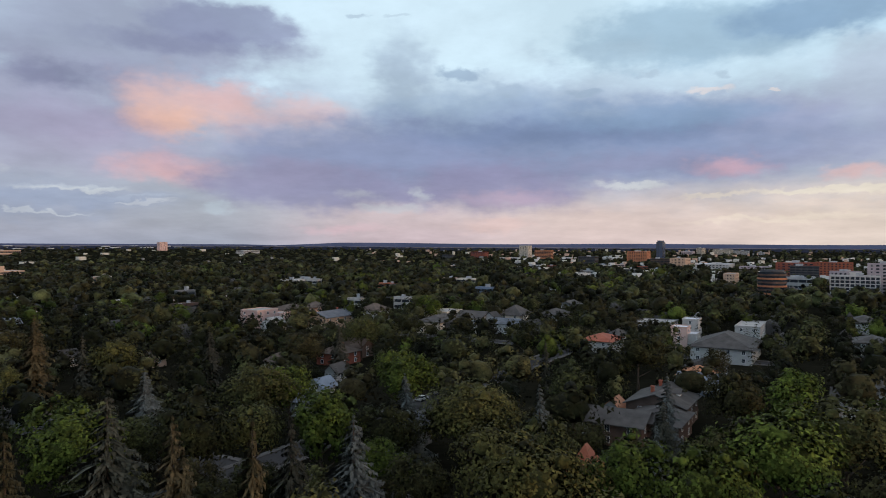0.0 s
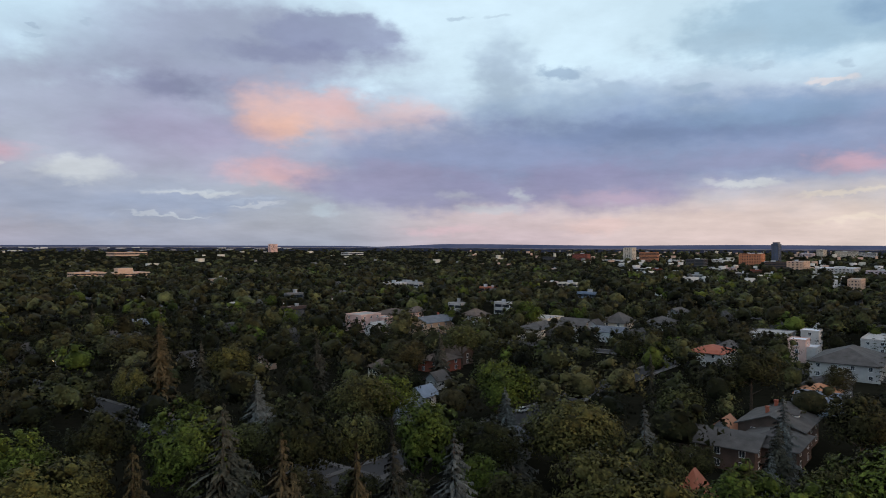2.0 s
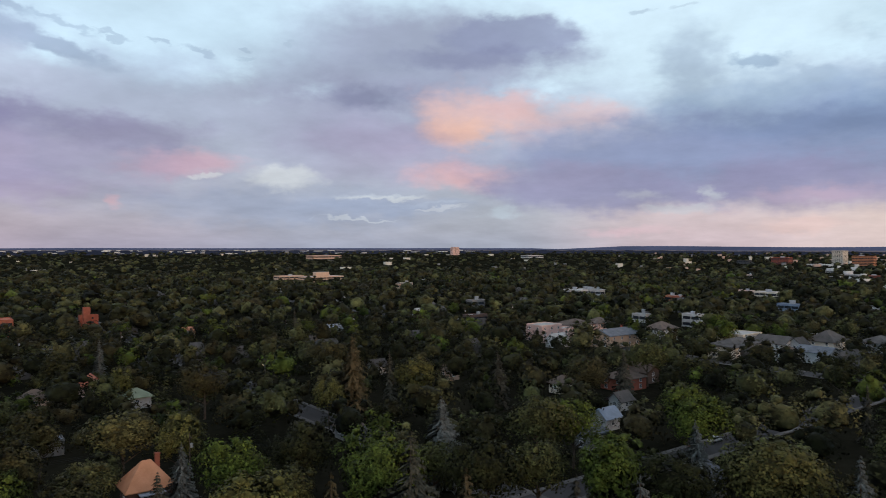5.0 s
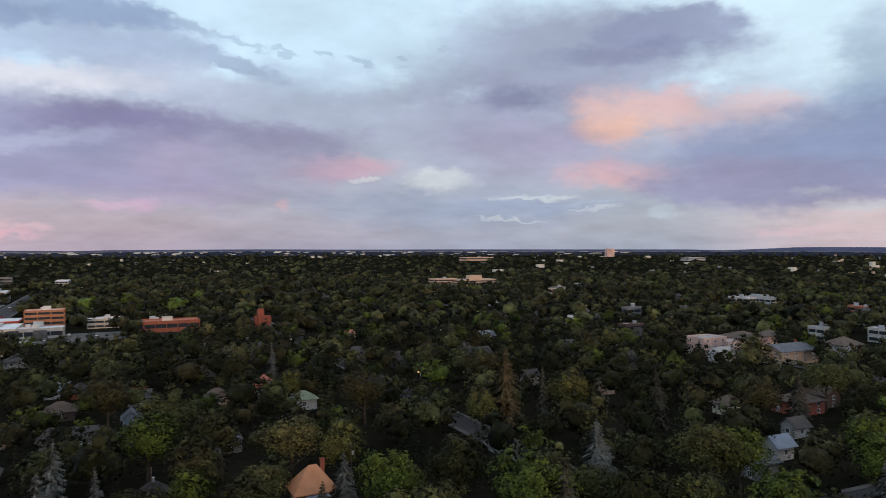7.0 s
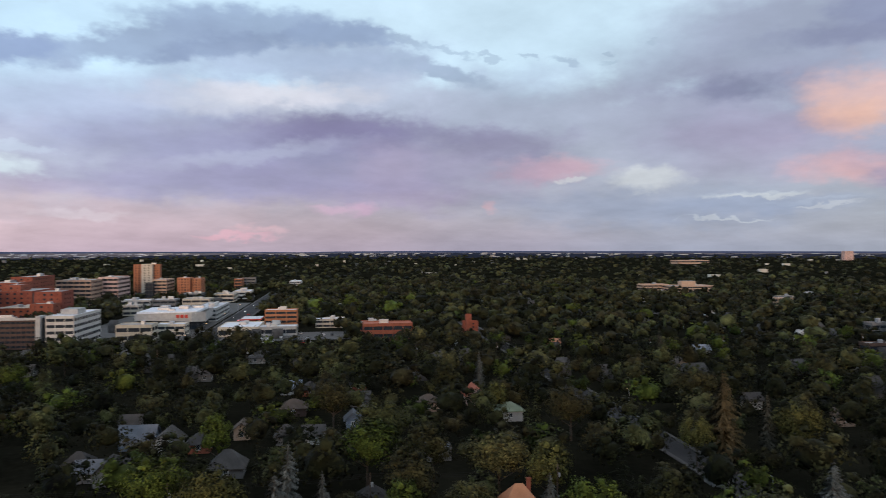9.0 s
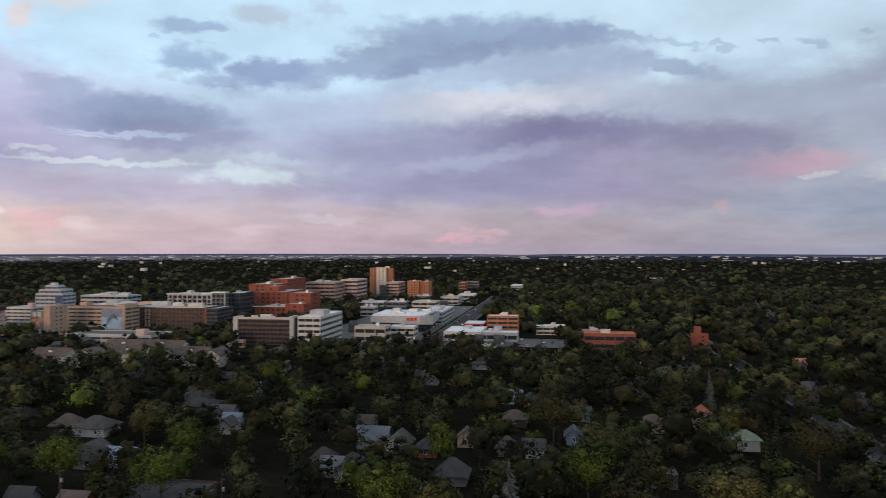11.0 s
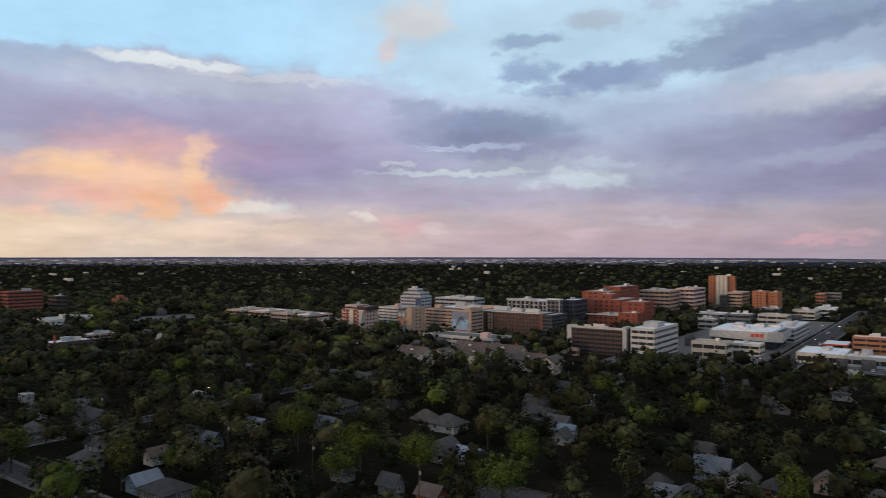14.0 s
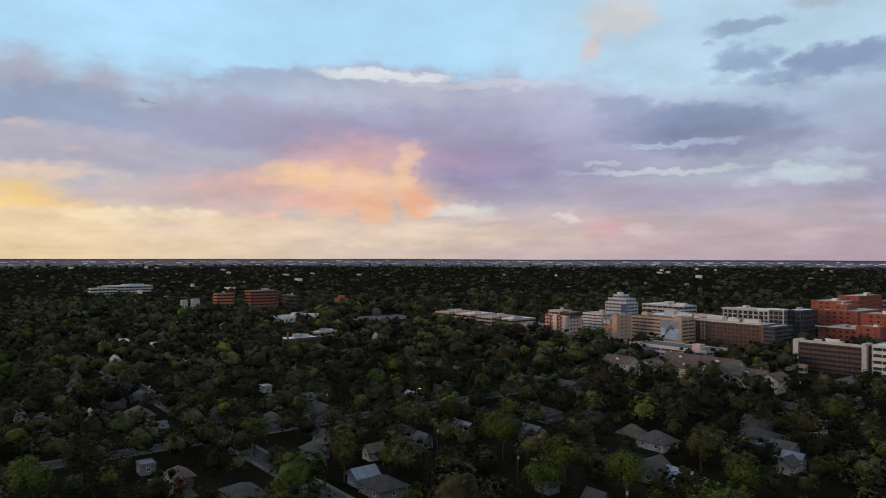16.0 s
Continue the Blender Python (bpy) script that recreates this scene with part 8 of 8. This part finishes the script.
for i in range(10):
    far_shapes.append(crown_arrays(gen, 6, 64, 0.066, gen.uniform(0.48, 0.62), 0.06, 3, 0.84, ICO0))
far_places = scatter(430, 1150, 0.009, 0.92, gen, -42, 156, 13.0, 0.40)
woods("far_lime_woods", far_places[::17], far_shapes, "brighter lime-green trees of the far canopy", "woods_lime")
del far_places[::17]
woods("far_woods", far_places, far_shapes, "far green tree canopy over the neighbourhood")

# beyond: single crowns thinning out with distance, over one uneven sheet of canopy to the edge of the plain
rim_shapes = [crown_arrays(gen, 2, 8, 0.085, gen.uniform(0.50, 0.66), 0.0, 2, 1.0, ICO0) for _ in range(8)]
OUTER = [c for c in CLEAR if max(math.hypot(c[0], c[1]), math.hypot(c[2], c[3])) > 1050]
rim_places = []
while len(rim_places) < 7000:
    r, a = 1130 + 2500 * gen.uniform() ** 1.25, radians(gen.uniform(-42, 156))
    x, y = -math.sin(a) * r, math.cos(a) * r
    if not any(abs(x - c[0]) + abs(y - c[1]) < 700 and in_clearing_of(c, x, y, 4.0) for c in OUTER):
        rim_places.append((x, y, float(np.clip(gen.normal(13.0, 2.6), 8, 19))))
woods("rim_woods", rim_places, rim_shapes, "distant rounded tree crowns towards the plain")
AZ = np.radians(np.arange(-44, 158, 0.34))
RR = [1110.0]
while RR[-1] < 4860:
    RR.append(RR[-1] * 1.012 + 1.0)
RR = np.array(RR)
R2, A2 = np.meshgrid(RR, AZ, indexing="ij")
A2 = A2 + gen.uniform(-0.0018, 0.0018, A2.shape)
R2 = R2 * (1 + gen.uniform(-0.003, 0.003, R2.shape))
X2, Y2 = -np.sin(A2) * R2, np.cos(A2) * R2
bump = gen.uniform(0, 1, X2.shape)
urban = np.where(np.degrees(A2) < 4, 0.45, 1.0)
hump = 1.0 + 8.0 * urban * bump ** 0.8 * np.clip(1.15 - (R2 - 1100) / 5200, 0.35, 1)
Z2 = hump + np.vectorize(ground_z)(X2, Y2)
Z2[0] = 0
n, m = X2.shape
i0 = (np.arange(n - 1)[:, None] * m + np.arange(m - 1)[None]).ravel()
F2 = np.concatenate([np.stack([i0, i0 + m, i0 + 1], 1), np.stack([i0 + 1, i0 + m, i0 + m + 1], 1)])
# faces beyond these distances take the haze-tinted colours
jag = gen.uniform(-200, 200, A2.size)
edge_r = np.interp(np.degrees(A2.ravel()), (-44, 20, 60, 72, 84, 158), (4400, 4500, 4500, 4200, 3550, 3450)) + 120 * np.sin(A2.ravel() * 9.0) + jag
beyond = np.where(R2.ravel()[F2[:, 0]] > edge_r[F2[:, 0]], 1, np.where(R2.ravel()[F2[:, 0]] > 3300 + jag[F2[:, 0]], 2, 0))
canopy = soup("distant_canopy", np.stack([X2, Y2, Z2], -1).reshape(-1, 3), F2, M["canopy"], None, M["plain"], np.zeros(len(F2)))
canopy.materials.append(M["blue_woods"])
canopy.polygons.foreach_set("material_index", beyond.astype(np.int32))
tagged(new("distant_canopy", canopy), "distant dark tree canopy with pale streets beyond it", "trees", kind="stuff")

# roofs and sheds of the far town, too small and many to tell apart
BOX_V = np.array([(-1, -1, 0), (1, -1, 0), (1, 1, 0), (-1, 1, 0), (-1, -1, 1), (1, -1, 1), (1, 1, 1), (-1, 1, 1)], float) * (0.5, 0.5, 1)
BOX_F = np.array([(4, 5, 6), (4, 6, 7), (0, 1, 5), (0, 5, 4), (1, 2, 6), (1, 6, 5), (2, 3, 7), (2, 7, 6), (3, 0, 4), (3, 4, 7)])


GABLE_V = np.array([(-1, -1, 0), (1, -1, 0), (1, 1, 0), (-1, 1, 0), (-1, -1, 0.62), (1, -1, 0.62), (1, 1, 0.62), (-1, 1, 0.62), (-1, 0, 1), (1, 0, 1)], float) * (0.5, 0.5, 1)
GABLE_F = np.array([(4, 5, 9), (4, 9, 8), (6, 7, 8), (6, 8, 9), (0, 1, 5), (0, 5, 4), (1, 2, 6), (1, 6, 5), (2, 3, 7), (2, 7, 6), (3, 0, 4), (3, 4, 7), (5, 6, 9), (7, 4, 8)])


def town(name, material, count, r0, r1, az0, az1, size, tall, label, lean=1.0, gable=False):
    vs, fs = [], []
    c, s = math.cos(radians(60)), math.sin(radians(60))
    for i in range(count):
        r, a = r0 + (r1 - r0) * gen.uniform() ** lean, radians(gen.uniform(az0, az1))
        x, y = -math.sin(a) * r, math.cos(a) * r
        k = gen.uniform(0.4, 1.3)
        v = (GABLE_V if gable else BOX_V) * (size * k * gen.uniform(0.5, 1.6), size * k, tall * gen.uniform(0.7, 1.3))
        vs.append(np.stack([v[:, 0] * c - v[:, 1] * s + x, v[:, 0] * s + v[:, 1] * c + y, v[:, 2] + ground_z(x, y)], -1))
        fs.append(GABLE_F + 10 * i if gable else BOX_F + 8 * i)
    tagged(new(name, soup(name, np.concatenate(vs), np.concatenate(fs), material)), label, "roofs", kind="stuff")


town("far_white_roofs", M["membrane_white"], 560, 3650, 4700, 74, 158, 24, 4.5, "white warehouse roofs far out on the plain", 0.8)
town("far_white_sheds", M["concrete_pale"], 120, 3300, 4600, 20, 80, 26, 7.0, "white sheds in the blue distance", 0.8)
town("far_pale_roofs", M["stucco_cream"], 80, 1250, 3200, -42, 156, 13, 11, "pale roofs scattered through the far woods", 0.8)
town("far_grey_roofs", M["siding_grey"], 160, 1150, 3500, -42, 156, 6, 9, "grey roofs scattered through the far woods", 1.0)
town("far_brick_blocks", M["stucco_tan"], 150, 1250, 3400, -42, 6, 9, 9, "tan blocks of the far southern avenue", 1.0)
town("far_white_blocks", M["concrete_pale"], 150, 800, 2000, -44, -6, 10, 9.5, "white flat-roofed blocks along the far southern avenue", 1.0)
town("near_shed_roofs", M["shingle_grey"], 380, 320, 1100, -42, 155, 8, 7, "grey house roofs between the farther trees", 1.0, True)
town("near_pale_roofs", M["siding_white"], 80, 330, 1100, -42, 155, 6, 6.5, "white house roofs between the farther trees", 1.0, True)

# low hills along the rim, the blue of haze painted into their colour
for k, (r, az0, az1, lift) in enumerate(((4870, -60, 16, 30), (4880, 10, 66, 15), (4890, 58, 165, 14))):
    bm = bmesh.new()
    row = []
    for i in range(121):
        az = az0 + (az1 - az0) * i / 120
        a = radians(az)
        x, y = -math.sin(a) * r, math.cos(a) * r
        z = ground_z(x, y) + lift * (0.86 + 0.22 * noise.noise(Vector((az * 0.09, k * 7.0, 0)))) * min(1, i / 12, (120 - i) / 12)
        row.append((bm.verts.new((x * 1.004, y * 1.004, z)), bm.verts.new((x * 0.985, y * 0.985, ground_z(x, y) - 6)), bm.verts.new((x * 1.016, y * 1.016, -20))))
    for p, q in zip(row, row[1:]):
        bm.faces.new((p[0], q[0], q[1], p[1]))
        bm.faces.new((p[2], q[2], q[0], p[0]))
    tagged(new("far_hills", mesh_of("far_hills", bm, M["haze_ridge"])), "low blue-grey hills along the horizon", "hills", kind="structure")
